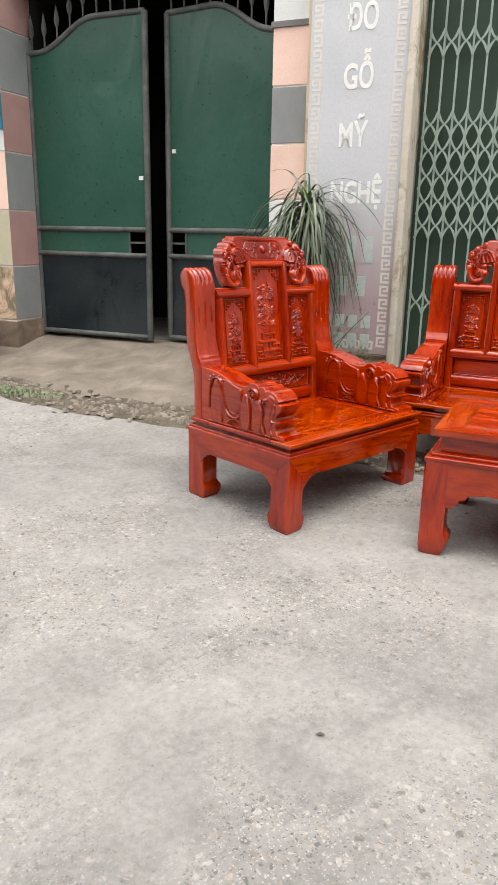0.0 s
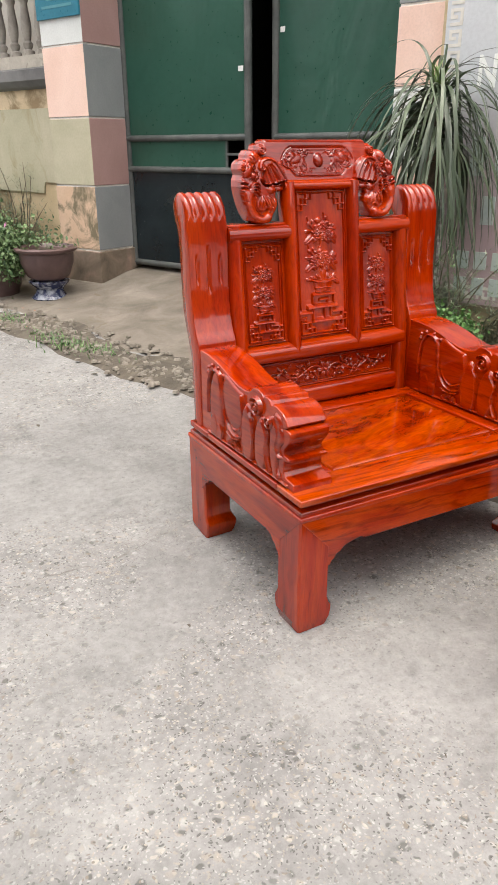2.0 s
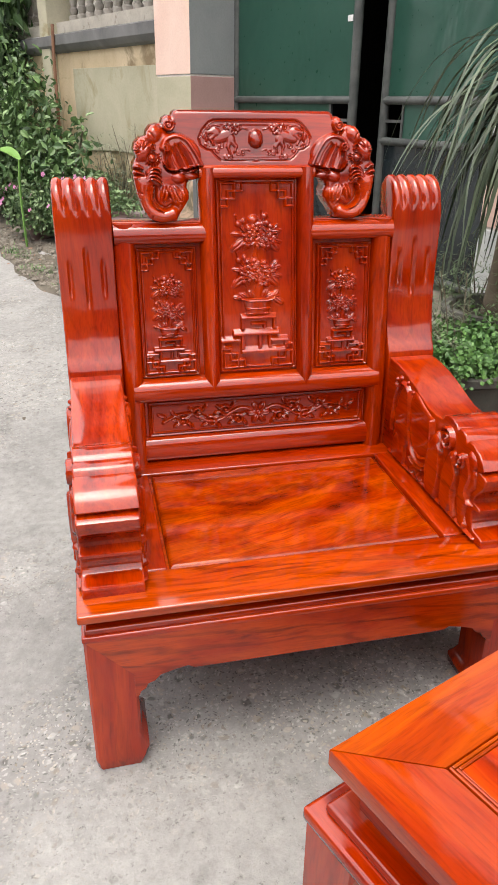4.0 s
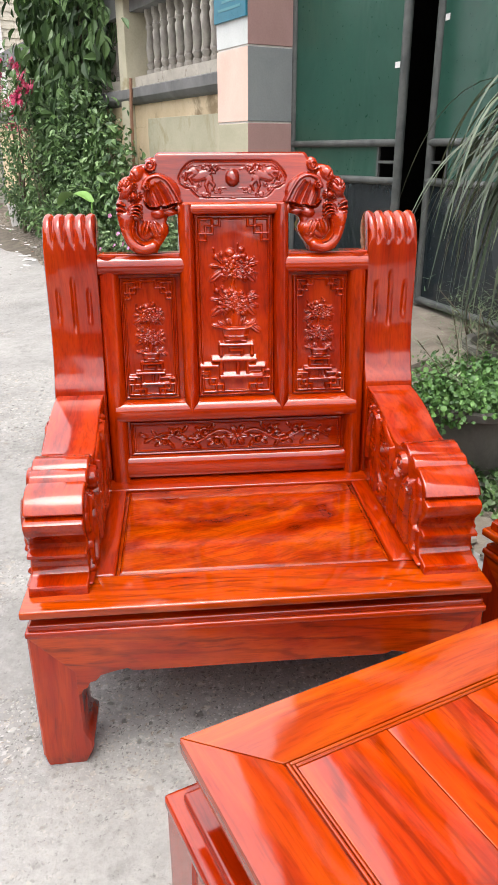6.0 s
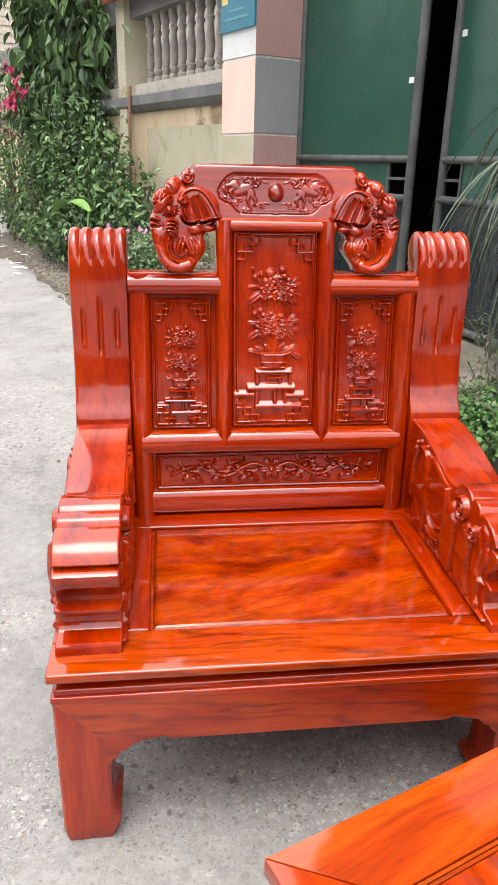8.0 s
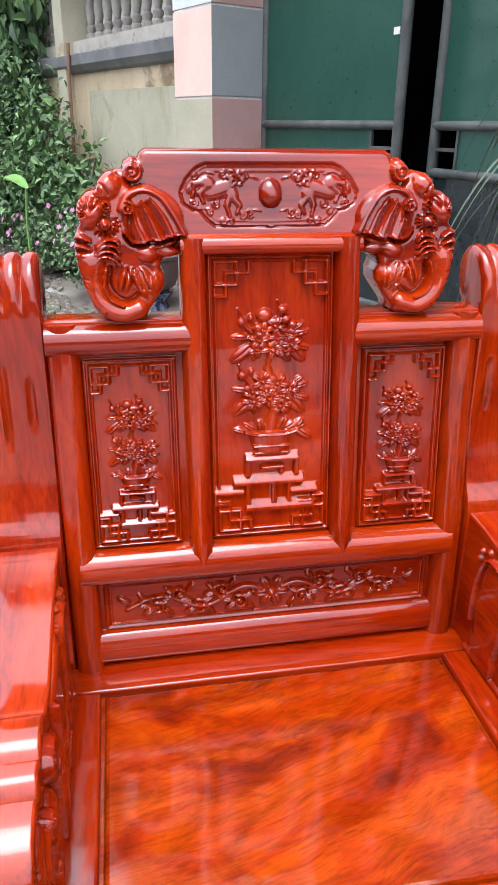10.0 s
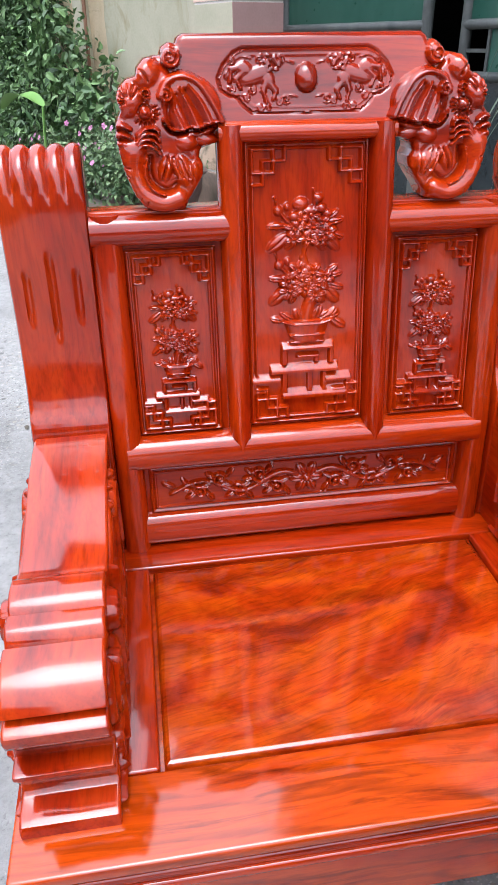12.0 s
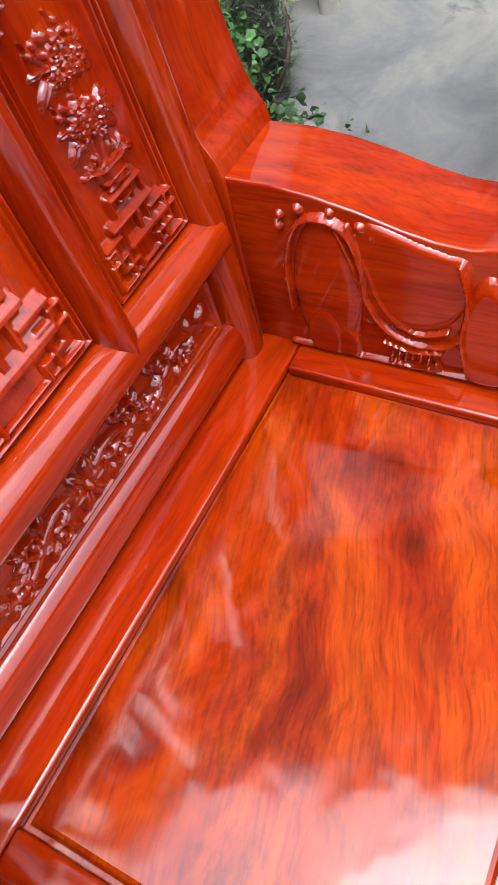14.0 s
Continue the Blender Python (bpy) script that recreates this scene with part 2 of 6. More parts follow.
WALL = rough_mat("plain_render", [(0.3, (0.40, 0.38, 0.34)), (0.7, (0.52, 0.50, 0.46))], 1.2, 0.85, 50, 0.15)
GATE = rough_mat("green_sheet", [(0.3, (0.014, 0.066, 0.047)), (0.7, (0.026, 0.096, 0.069))], 1.3, 0.34, 30, 0.04)
GATE_LOW = rough_mat("slate_sheet", [(0.3, (0.008, 0.013, 0.016)), (0.7, (0.020, 0.030, 0.035))], 2.2, 0.22, 40, 0.05, (3, 0.66, (0.05, 0.10, 0.10)))
for _m, _s in ((GATE, 0.45), (GATE_LOW, 0.5)):
    _t = _m.node_tree
    _p = _t.nodes["Principled BSDF"]
    bump(_t, _p, noise_tex(_t, coords(_t, (1.0, 1.0, 0.55)), 2.6, 3.0, 0.5, 0.6), _s, 0.05)
PIPE = rough_mat("worn_pipe_paint", [(0.3, (0.045, 0.052, 0.052)), (0.7, (0.12, 0.13, 0.125))], 6, 0.55, 60, 0.15, (7, 0.66, (0.10, 0.075, 0.055)))
YARD_SHADE = rough_mat("yard_shade_black", [(0.3, (0.002, 0.002, 0.002)), (0.7, (0.006, 0.006, 0.006))], 2, 0.8, 30, 0.1)
LATTICE = rough_mat("celadon_paint", [(0.3, (0.24, 0.35, 0.30)), (0.7, (0.40, 0.49, 0.43))], 7, 0.5, 60, 0.1, (9, 0.68, (0.14, 0.12, 0.09)))
SHUTTER = rough_mat("green_curtain_sheet", [(0.3, (0.018, 0.045, 0.030)), (0.7, (0.038, 0.080, 0.052))], 1.5, 0.55, 30, 0.05)
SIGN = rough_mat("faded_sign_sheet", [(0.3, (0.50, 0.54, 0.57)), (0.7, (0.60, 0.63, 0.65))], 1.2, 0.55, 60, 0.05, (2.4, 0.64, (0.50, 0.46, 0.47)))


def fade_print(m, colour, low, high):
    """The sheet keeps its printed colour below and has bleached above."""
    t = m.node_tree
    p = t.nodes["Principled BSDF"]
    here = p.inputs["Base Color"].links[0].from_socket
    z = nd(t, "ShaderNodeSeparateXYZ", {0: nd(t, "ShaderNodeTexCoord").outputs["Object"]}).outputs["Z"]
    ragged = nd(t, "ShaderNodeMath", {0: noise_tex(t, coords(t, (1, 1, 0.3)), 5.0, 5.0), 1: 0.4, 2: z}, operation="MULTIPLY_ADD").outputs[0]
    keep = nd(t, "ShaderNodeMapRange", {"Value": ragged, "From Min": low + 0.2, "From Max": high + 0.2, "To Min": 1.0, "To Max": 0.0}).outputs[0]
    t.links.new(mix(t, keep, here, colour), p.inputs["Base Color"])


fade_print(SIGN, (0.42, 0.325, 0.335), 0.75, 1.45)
SIGN_EDGE = rough_mat("faded_border_vinyl", [(0.3, (0.60, 0.585, 0.53)), (0.7, (0.72, 0.71, 0.66))], 5, 0.5, 60, 0.02)
LETTER = rough_mat("white_vinyl", [(0.3, (0.76, 0.80, 0.775)), (0.7, (0.84, 0.87, 0.85))], 5, 0.5, 60, 0.02)
MINT = rough_mat("pale_mint_vinyl", [(0.3, (0.42, 0.52, 0.49)), (0.7, (0.54, 0.62, 0.585))], 5, 0.5, 60, 0.02)
JAMB = rough_mat("cream_jamb_paint", [(0.3, (0.50, 0.47, 0.38)), (0.7, (0.66, 0.63, 0.55))], 4, 0.8, 60, 0.15, (4, 0.52, (0.32, 0.26, 0.17)))
PRINT = rough_mat("faded_print", [(0.3, (0.05, 0.22, 0.27)), (0.7, (0.09, 0.28, 0.32))], 5, 0.4, 60, 0.02)
PLAQUE = rough_mat("blue_enamel", [(0.3, (0.012, 0.14, 0.21)), (0.7, (0.02, 0.19, 0.27))], 5, 0.35, 60, 0.02)
YELLOW = rough_mat("yellow_print", [(0.3, (0.62, 0.42, 0.10)), (0.7, (0.70, 0.50, 0.16))], 5, 0.4, 60, 0.02)
STICKER = rough_mat("white_sticker", [(0.3, (0.72, 0.72, 0.72)), (0.7, (0.82, 0.80, 0.80))], 5, 0.5, 60, 0.02)
RED_TIN = rough_mat("red_tin", [(0.3, (0.26, 0.07, 0.06)), (0.7, (0.36, 0.11, 0.09))], 5, 0.5, 60, 0.1)
RAMP = rough_mat("stained_ramp_concrete", [(0.3, (0.125, 0.123, 0.118)), (0.45, (0.185, 0.181, 0.170)), (0.58, (0.255, 0.243, 0.212)), (0.72, (0.37, 0.34, 0.27))], 3.4, 0.75, 60, 0.35, (4.6, 0.56, (0.13, 0.128, 0.122)))
CONCRETE = rough_mat("cast_concrete", [(0.3, (0.40, 0.375, 0.32)), (0.7, (0.56, 0.53, 0.46))], 6, 0.85, 60, 0.2, (8, 0.56, (0.24, 0.21, 0.17)))
BALUSTER = rough_mat("weathered_baluster", [(0.3, (0.24, 0.225, 0.20)), (0.7, (0.44, 0.415, 0.37))], 7, 0.85, 60, 0.25, (9, 0.6, (0.10, 0.09, 0.075)))
CLAY = rough_mat("glazed_purple_clay", [(0.3, (0.085, 0.05, 0.05)), (0.7, (0.15, 0.095, 0.09))], 6, 0.4, 50, 0.1)
BLUEWARE = rough_mat("blue_white_glaze", [(0.46, (0.02, 0.03, 0.09)), (0.62, (0.33, 0.36, 0.42))], 22, 0.25, 50, 0.05)
GREYPOT = rough_mat("grey_cement_pot", [(0.3, (0.075, 0.073, 0.066)), (0.7, (0.15, 0.145, 0.13))], 5, 0.85, 50, 0.25)
SOIL = rough_mat("potting_soil", [(0.3, (0.03, 0.024, 0.017)), (0.7, (0.07, 0.055, 0.04))], 9, 0.95, 60, 0.6)
BARK = rough_mat("bark", [(0.3, (0.09, 0.07, 0.05)), (0.7, (0.18, 0.145, 0.105))], 9, 0.9, 60, 0.5)
RUST = rough_mat("rusty_pole", [(0.3, (0.26, 0.13, 0.08)), (0.7, (0.33, 0.18, 0.12))], 7, 0.8, 60, 0.2)
PALM = leaf_mat("palm_leaf", (0.034, 0.058, 0.032), (0.125, 0.165, 0.100), 0.36)
PALM_YOUNG = leaf_mat("young_palm_leaf", (0.10, 0.17, 0.05), (0.17, 0.25, 0.08), 0.4)
LEAF = leaf_mat("shrub_leaf", (0.035, 0.090, 0.030), (0.19, 0.32, 0.12))
CLOVER = leaf_mat("clover_leaf", (0.030, 0.10, 0.022), (0.13, 0.29, 0.07))
LEAF_LIGHT = leaf_mat("light_leaf", (0.09, 0.22, 0.045), (0.20, 0.38, 0.09))
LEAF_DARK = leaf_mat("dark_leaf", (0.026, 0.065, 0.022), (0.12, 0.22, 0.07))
LEAF_FRESH = leaf_mat("fresh_leaf", (0.045, 0.105, 0.038), (0.20, 0.30, 0.13))
LEAF_GREY = leaf_mat("greygreen_needle", (0.08, 0.11, 0.065), (0.24, 0.27, 0.17))
FEATHER = leaf_mat("feathery_leaf", (0.05, 0.10, 0.04), (0.17, 0.25, 0.11))
PETAL = leaf_mat("pink_petal", (0.55, 0.16, 0.38), (0.70, 0.30, 0.52))
CRIMSON = leaf_mat("crimson_petal", (0.30, 0.008, 0.045), (0.50, 0.02, 0.11))


# ---- mesh tools ----
def part(name, bm, material, parent=None, label="", smooth=False):
    me = bpy.data.meshes.new(name)
    if isinstance(bm, tuple):
        me.from_pydata(*bm)
    else:
        bmesh.ops.recalc_face_normals(bm, faces=bm.faces[:])
        bm.to_mesh(me)
        bm.free()
    if isinstance(material, (list, tuple)):
        for mm in material:
            me.materials.append(mm)
    else:
        me.materials.append(material)
    if smooth:
        me.polygons.foreach_set("use_smooth", [True] * len(me.polygons))
        me.set_sharp_from_angle(angle=radians(40))
    ob = new(name, me)
    ob.parent = parent
    if label:
        ob["label"] = label
    return ob


def empty(name, m, label, category, group="", kind=""):
    ob = new(name)
    ob.matrix_basis = m
    ob.empty_display_size = 0.1
    return tagged(ob, label, category, group, kind)


def box(bm, x0, x1, y0, y1, z0, z1, bevel=0.0, seg=2):
    vs = [bm.verts.new((x, y, z)) for x in (x0, x1) for y in (y0, y1) for z in (z0, z1)]
    fs = [bm.faces.new([vs[i] for i in q]) for q in ((0, 1, 3, 2), (4, 6, 7, 5), (0, 4, 5, 1), (2, 3, 7, 6), (0, 2, 6, 4), (1, 5, 7, 3))]
    if bevel:
        es = list({e for f in fs for e in f.edges})
        bmesh.ops.bevel(bm, geom=es, offset=bevel, segments=seg, affect="EDGES", profile=0.6)
    return bm


def boxed(*a, **k):
    return box(bmesh.new(), *a, **k)


def prism(poly, axis, a, b, bevel=0.0, bm=None, seg=2):
    """A polygon of two coordinates, drawn out along the axis from a to b."""
    bm = bm or bmesh.new()
    put = {"x": lambda p, d: (d, p[0], p[1]), "y": lambda p, d: (p[0], d, p[1]), "z": lambda p, d: (p[0], p[1], d)}[axis]
    lo, hi = [bm.verts.new(put(p, a)) for p in poly], [bm.verts.new(put(p, b)) for p in poly]
    f0, f1 = bm.faces.new(lo), bm.faces.new(hi[::-1])
    for i in range(len(poly)):
        j = (i + 1) % len(poly)
        bm.faces.new((lo[i], lo[j], hi[j], hi[i]))
    bmesh.ops.recalc_face_normals(bm, faces=bm.faces[:])
    if bevel:
        bmesh.ops.bevel(bm, geom=list(set(f0.edges) | set(f1.edges)), offset=bevel, segments=seg, affect="EDGES", profile=0.6)
    return bm


def loft(rings, bm=None, caps=True):
    bm = bm or bmesh.new()
    rs = [[bm.verts.new(p) for p in r] for r in rings]
    for a, b in zip(rs, rs[1:]):
        for i in range(len(a)):
            j = (i + 1) % len(a)
            bm.faces.new((a[i], a[j], b[j], b[i]))
    if caps:
        bm.faces.new(rs[0][::-1])
        bm.faces.new(rs[-1])
    return bm


def turned(profile, n=28, bm=None, caps=True):
    """A turned body from (radius, height) pairs."""
    return loft([[(r * math.cos(2 * math.pi * i / n), r * math.sin(2 * math.pi * i / n), z) for i in range(n)] for r, z in profile], bm, caps)


def tube(path, r, bm=None, n=8, caps=True):
    """A tube along a line of points; r: one radius, or one for each point."""
    pts = [Vector(p) for p in path]
    rings = []
    side = None
    for i, p in enumerate(pts):
        d = (pts[min(i + 1, len(pts) - 1)] - pts[max(i - 1, 0)]).normalized()
        if side is None:
            side = d.orthogonal().normalized()
        side = (side - d * side.dot(d)).normalized()
        up = d.cross(side)
        rad = r[i] if isinstance(r, (list, tuple)) else r
        rings.append([p + (side * math.cos(2 * math.pi * k / n) + up * math.sin(2 * math.pi * k / n)) * rad for k in range(n)])
    return loft(rings, bm, caps)


def smooth_line(pts, n=6):
    """A rounded line through the points."""
    pts = [Vector(p) for p in pts]
    out = []
    for i in range(len(pts) - 1):
        p0, p1, p2, p3 = pts[max(i - 1, 0)], pts[i], pts[i + 1], pts[min(i + 2, len(pts) - 1)]
        for k in range(n):
            s = k / n
            out.append(0.5 * (2 * p1 + (p2 - p0) * s + (2 * p0 - 5 * p1 + 4 * p2 - p3) * s * s + (3 * p1 - p0 - 3 * p2 + p3) * s ** 3))
    return out + [pts[-1]]


def spiral(cx, cy, r, turns, start=0.0, n=26, inner=0.15):
    return [(cx + (r * (1 - (1 - inner) * k / n)) * math.cos(start + turns * 2 * math.pi * k / n), cy + (r * (1 - (1 - inner) * k / n)) * math.sin(start + turns * 2 * math.pi * k / n)) for k in range(n + 1)]


# ---- carved relief: raised fields over a plane of two coordinates ----
class Relief:
    def __init__(self, x0, x1, z0, z1, step):
        self.xs = np.linspace(x0, x1, max(2, int(round((x1 - x0) / step)) + 1))
        self.zs = np.linspace(z0, z1, max(2, int(round((z1 - z0) / step)) + 1))
        self.X, self.Z = np.meshgrid(self.xs, self.zs, indexing="ij")
        self.h, self.dent = np.zeros_like(self.X), np.zeros_like(self.X)

    def win(self, x0, x1, z0, z1):
        i0, i1 = np.searchsorted(self.xs, (x0, x1))
        j0, j1 = np.searchsorted(self.zs, (z0, z1))
        return slice(i0, i1), slice(j0, j1)

    def seg(self, a, b, w, h):
        s = self.win(min(a[0], b[0]) - w, max(a[0], b[0]) + w, min(a[1], b[1]) - w, max(a[1], b[1]) + w)
        X, Z = self.X[s], self.Z[s]
        dx, dz = b[0] - a[0], b[1] - a[1]
        k = np.clip(((X - a[0]) * dx + (Z - a[1]) * dz) / (dx * dx + dz * dz + 1e-12), 0, 1)
        d = np.hypot(X - a[0] - k * dx, Z - a[1] - k * dz) / w
        self.h[s] = np.maximum(self.h[s], h * np.sqrt(np.clip(1 - d * d, 0, 1)))

    def line(self, pts, w, h):
        for i, (a, b) in enumerate(zip(pts, pts[1:])):
            ww = w if not isinstance(w, tuple) else w[0] + (w[1] - w[0]) * i / max(1, len(pts) - 2)
            self.seg(a, b, ww, h)

    def dome(self, cx, cz, a, b, h, turn=0.0, groove=0.0, base=False):
        m = max(a, b)
        s = self.win(cx - m, cx + m, cz - m, cz + m)
        X, Z = self.X[s] - cx, self.Z[s] - cz
        c, sn = math.cos(turn), math.sin(turn)
        p, q = (X * c + Z * sn) / a, (Z * c - X * sn) / b
        v = h * np.sqrt(np.clip(1 - p * p - q * q, 0, 1))
        if groove:
            v = v * (1 - groove * np.exp(-(q * 6) ** 2))
        self.h[s] = np.maximum(self.h[s], v) if not base else self.h[s] + v

    def plateau(self, cx, cz, a, b, h, turn=0.0, k=2.2):
        """A flat-topped lobe with rounded flanks."""
        m = max(a, b)
        s = self.win(cx - m, cx + m, cz - m, cz + m)
        X, Z = self.X[s] - cx, self.Z[s] - cz
        c, sn = math.cos(turn), math.sin(turn)
        p, q = (X * c + Z * sn) / a, (Z * c - X * sn) / b
        r = np.clip((1 - (p * p + q * q)) * k, 0, 1)
        self.h[s] = np.maximum(self.h[s], h * np.sqrt(1 - (1 - r) ** 2))

    def shelf(self, x0, x1, z0, z1, h, slope):
        """A block whose upper side slants back to the ground."""
        X, Z = self.X, self.Z
        d = np.clip(np.minimum(np.minimum(X - x0, x1 - X), Z - z0) / 0.0016 + 0.5, 0, 1)
        v = h * d * np.clip((z1 - Z) / slope, 0, 1)
        self.h = np.maximum(self.h, v)

    def cut(self, pts, w, d):
        """A soft incised line."""
        for a, b in zip(pts, pts[1:]):
            s = self.win(min(a[0], b[0]) - 2 * w, max(a[0], b[0]) + 2 * w, min(a[1], b[1]) - 2 * w, max(a[1], b[1]) + 2 * w)
            X, Z = self.X[s], self.Z[s]
            dx, dz = b[0] - a[0], b[1] - a[1]
            k = np.clip(((X - a[0]) * dx + (Z - a[1]) * dz) / (dx * dx + dz * dz + 1e-12), 0, 1)
            q = np.hypot(X - a[0] - k * dx, Z - a[1] - k * dz) / w
            self.dent[s] = np.maximum(self.dent[s], d * np.exp(-q * q))

    def block(self, x0, x1, z0, z1, h, soft=0.0015, sunk=False):
        X, Z = self.X, self.Z
        d = np.minimum(np.minimum(X - x0, x1 - X), np.minimum(Z - z0, z1 - Z))
        v = h * np.clip(d / soft + 0.5, 0, 1)
        self.h = np.maximum(self.h, v) if not sunk else self.h - v

    def fret(self, cx, cz, sx, sz, s=0.03, w=0.0031, h=0.0068):
        """A key-pattern corner, a square crossed by a stepped line, that opens towards (sx, sz)."""
        for pts in (((0, 0), (0.66, 0), (0.66, 0.66), (0, 0.66), (0, 0)), ((1, 0), (1, 0.33), (0.33, 0.33), (0.33, 1), (0, 1))):
            self.line([(cx + sx * s * a, cz + sz * s * b) for a, b in pts], w, h)

    def mesh(self, yfun, back, outline=None):
        """Faces of a solid: carved front at yfun(x, z) - h, flat back 'back' behind it; outline: a closed polygon to cut it to."""
        X, Z, h = self.X.copy(), self.Z.copy(), self.h
        nx, nz = X.shape
        keep = np.ones((nx, nz), bool)
        if outline is not None:
            P = np.array(outline)
            inside = np.zeros((nx, nz), bool)
            best = np.full((nx, nz), 1e9)
            bx, bz = X.copy(), Z.copy()
            for (ax, az), (cx, cz) in zip(P, np.roll(P, -1, 0)):
                if az != cz:
                    cond = ((az > Z) != (cz > Z)) & (X < (cx - ax) * (Z - az) / (cz - az) + ax)
                    inside ^= cond
                dx, dz = cx - ax, cz - az
                k = np.clip(((X - ax) * dx + (Z - az) * dz) / (dx * dx + dz * dz + 1e-12), 0, 1)
                qx, qz = ax + k * dx, az + k * dz
                d = np.hypot(X - qx, Z - qz)
                m = d < best
                best[m], bx[m], bz[m] = d[m], qx[m], qz[m]
            keep = inside
            edge = np.clip(best / 0.010, 0, 1)
            h = np.where(inside, h - 0.010 * (1 - np.sqrt(1 - (1 - edge) ** 2)), -0.010)
            X, Z = np.where(inside, X, bx), np.where(inside, Z, bz)
        quad = keep[:-1, :-1] | keep[1:, :-1] | keep[:-1, 1:] | keep[1:, 1:]
        I, J = np.nonzero(quad)
        a, b, c, d = I * nz + J, (I + 1) * nz + J, (I + 1) * nz + J + 1, I * nz + J + 1
        F = np.stack([a, b, c, d], 1)
        used = np.unique(F)
        remap = np.full(nx * nz, -1)
        remap[used] = np.arange(len(used))
        F = remap[F]
        Y = yfun(X, Z)
        front = np.stack([X.ravel()[used], (Y - h).ravel()[used], Z.ravel()[used]], 1)
        rear = np.stack([X.ravel()[used], Y.ravel()[used] + back, Z.ravel()[used]], 1)
        n = len(used)
        E = np.concatenate([F[:, [0, 1]], F[:, [1, 2]], F[:, [2, 3]], F[:, [3, 0]]])
        key = {}
        for p, q in E.tolist():
            if (q, p) in key:
                del key[(q, p)]
            else:
                key[(p, q)] = 1
        sides = [(q, p, p + n, q + n) for p, q in key]
        faces = F.tolist() + sides
        rim = []
        nxt = {p: q for p, q in key}
        while nxt:
            s0, q = next(iter(nxt.items()))
            loop = [s0]
            del nxt[s0]
            while q in nxt:
                loop.append(q)
                q = nxt.pop(q)
            if len(loop) > 2:
                rim.append([v + n for v in loop[::-1]])
        verts = np.concatenate([front, rear]).tolist()
        return verts, [], faces + rim


# ---- the ground ----
ANG = radians(-65.7)
UX, UY, NX, NY = math.cos(ANG), math.sin(ANG), -math.sin(ANG), math.cos(ANG)


def facade(u, n, z, turn=0.0):
    """A pose in the street's own axes: u along the house fronts, n towards them."""
    return Matrix.Translation((u * UX + n * NX, u * UY + n * NY, z)) @ Matrix.Rotation(ANG + radians(turn), 4, "Z")


def ground_z(n):
    return float(np.interp(n, [2.4, 3.3, 3.9, 4.45, 4.84, 5.15, 5.4], [0.0, 0.045, 0.092, 0.135, 0.205, 0.275, 0.285]))


def kerb_n(u):
    return 3.70 - 0.11 * (u + 3.0) + 0.03 * math.sin(u * 3.1)


def ground():
    us = np.concatenate([[-400, -120, -50], np.arange(-26, 12.1, 0.5), [30, 100, 400]])
    ns = np.concatenate([[-400, -100, -30, -12], np.arange(-6, 2.2, 0.8), np.arange(2.4, 5.6, 0.12), [6, 9, 30, 100, 400]])
    verts, faces = [], []
    for u in us:
        for n in ns:
            verts.append((u * UX + n * NX, u * UY + n * NY, ground_z(n)))
    w = len(ns)
    for i in range(len(us) - 1):
        for j in range(w - 1):
            faces.append((i * w + j, (i + 1) * w + j, (i + 1) * w + j + 1, i * w + j + 1))
    return tagged(part("ground", (verts, [], faces), ROAD, smooth=True), "pale worn concrete street with exposed aggregate", "street", kind="structure")


ground()


def strip(name, u0, u1, near, far, lift, material, label, step=0.12, rows=8):
    """A sheet laid on the ground between two lines near(u) and far(u)."""
    us = np.arange(u0, u1 + step / 2, step)
    verts, faces = [], []
    for u in us:
        a, b = near(u), far(u)
        for k in range(rows + 1):
            n = a + (b - a) * k / rows
            edge = 0.0 if k in (0, rows) else lift
            verts.append((u * UX + n * NX, u * UY + n * NY, ground_z(n) + (lift if lift > 0.006 and k else edge if k else -0.004)))
    w = rows + 1
    for i in range(len(us) - 1):
        for k in range(rows):
            faces.append((i * w + k, (i + 1) * w + k, (i + 1) * w + k + 1, i * w + k + 1))
    return tagged(part(name, (verts, [], faces), material, smooth=True), label, "pavement", kind="structure")


strip("pavement", -14.2, 3.0, lambda u: kerb_n(u) + 0.26 + 0.04 * math.sin(u * 7.3), lambda u: 5.42, 0.012, APRON, "dusty brown-grey concrete apron sloping up to the gate")
strip("drain_strip", -14.2, 2.0, lambda u: kerb_n(u) - 0.02 + 0.02 * math.sin(u * 11) - max(0.0, min(0.28, -0.2 * (u + 7.0))), lambda u: kerb_n(u) + 0.30 + 0.05 * math.sin(u * 5.1) + 0.03 * math.sin(u * 12.7) + max(0.0, min(0.5, -0.3 * (u + 6.0))), 0.0145, DIRT, "dark dirt-filled drain line with crumbled edges", rows=4)

rng = random.Random(5)


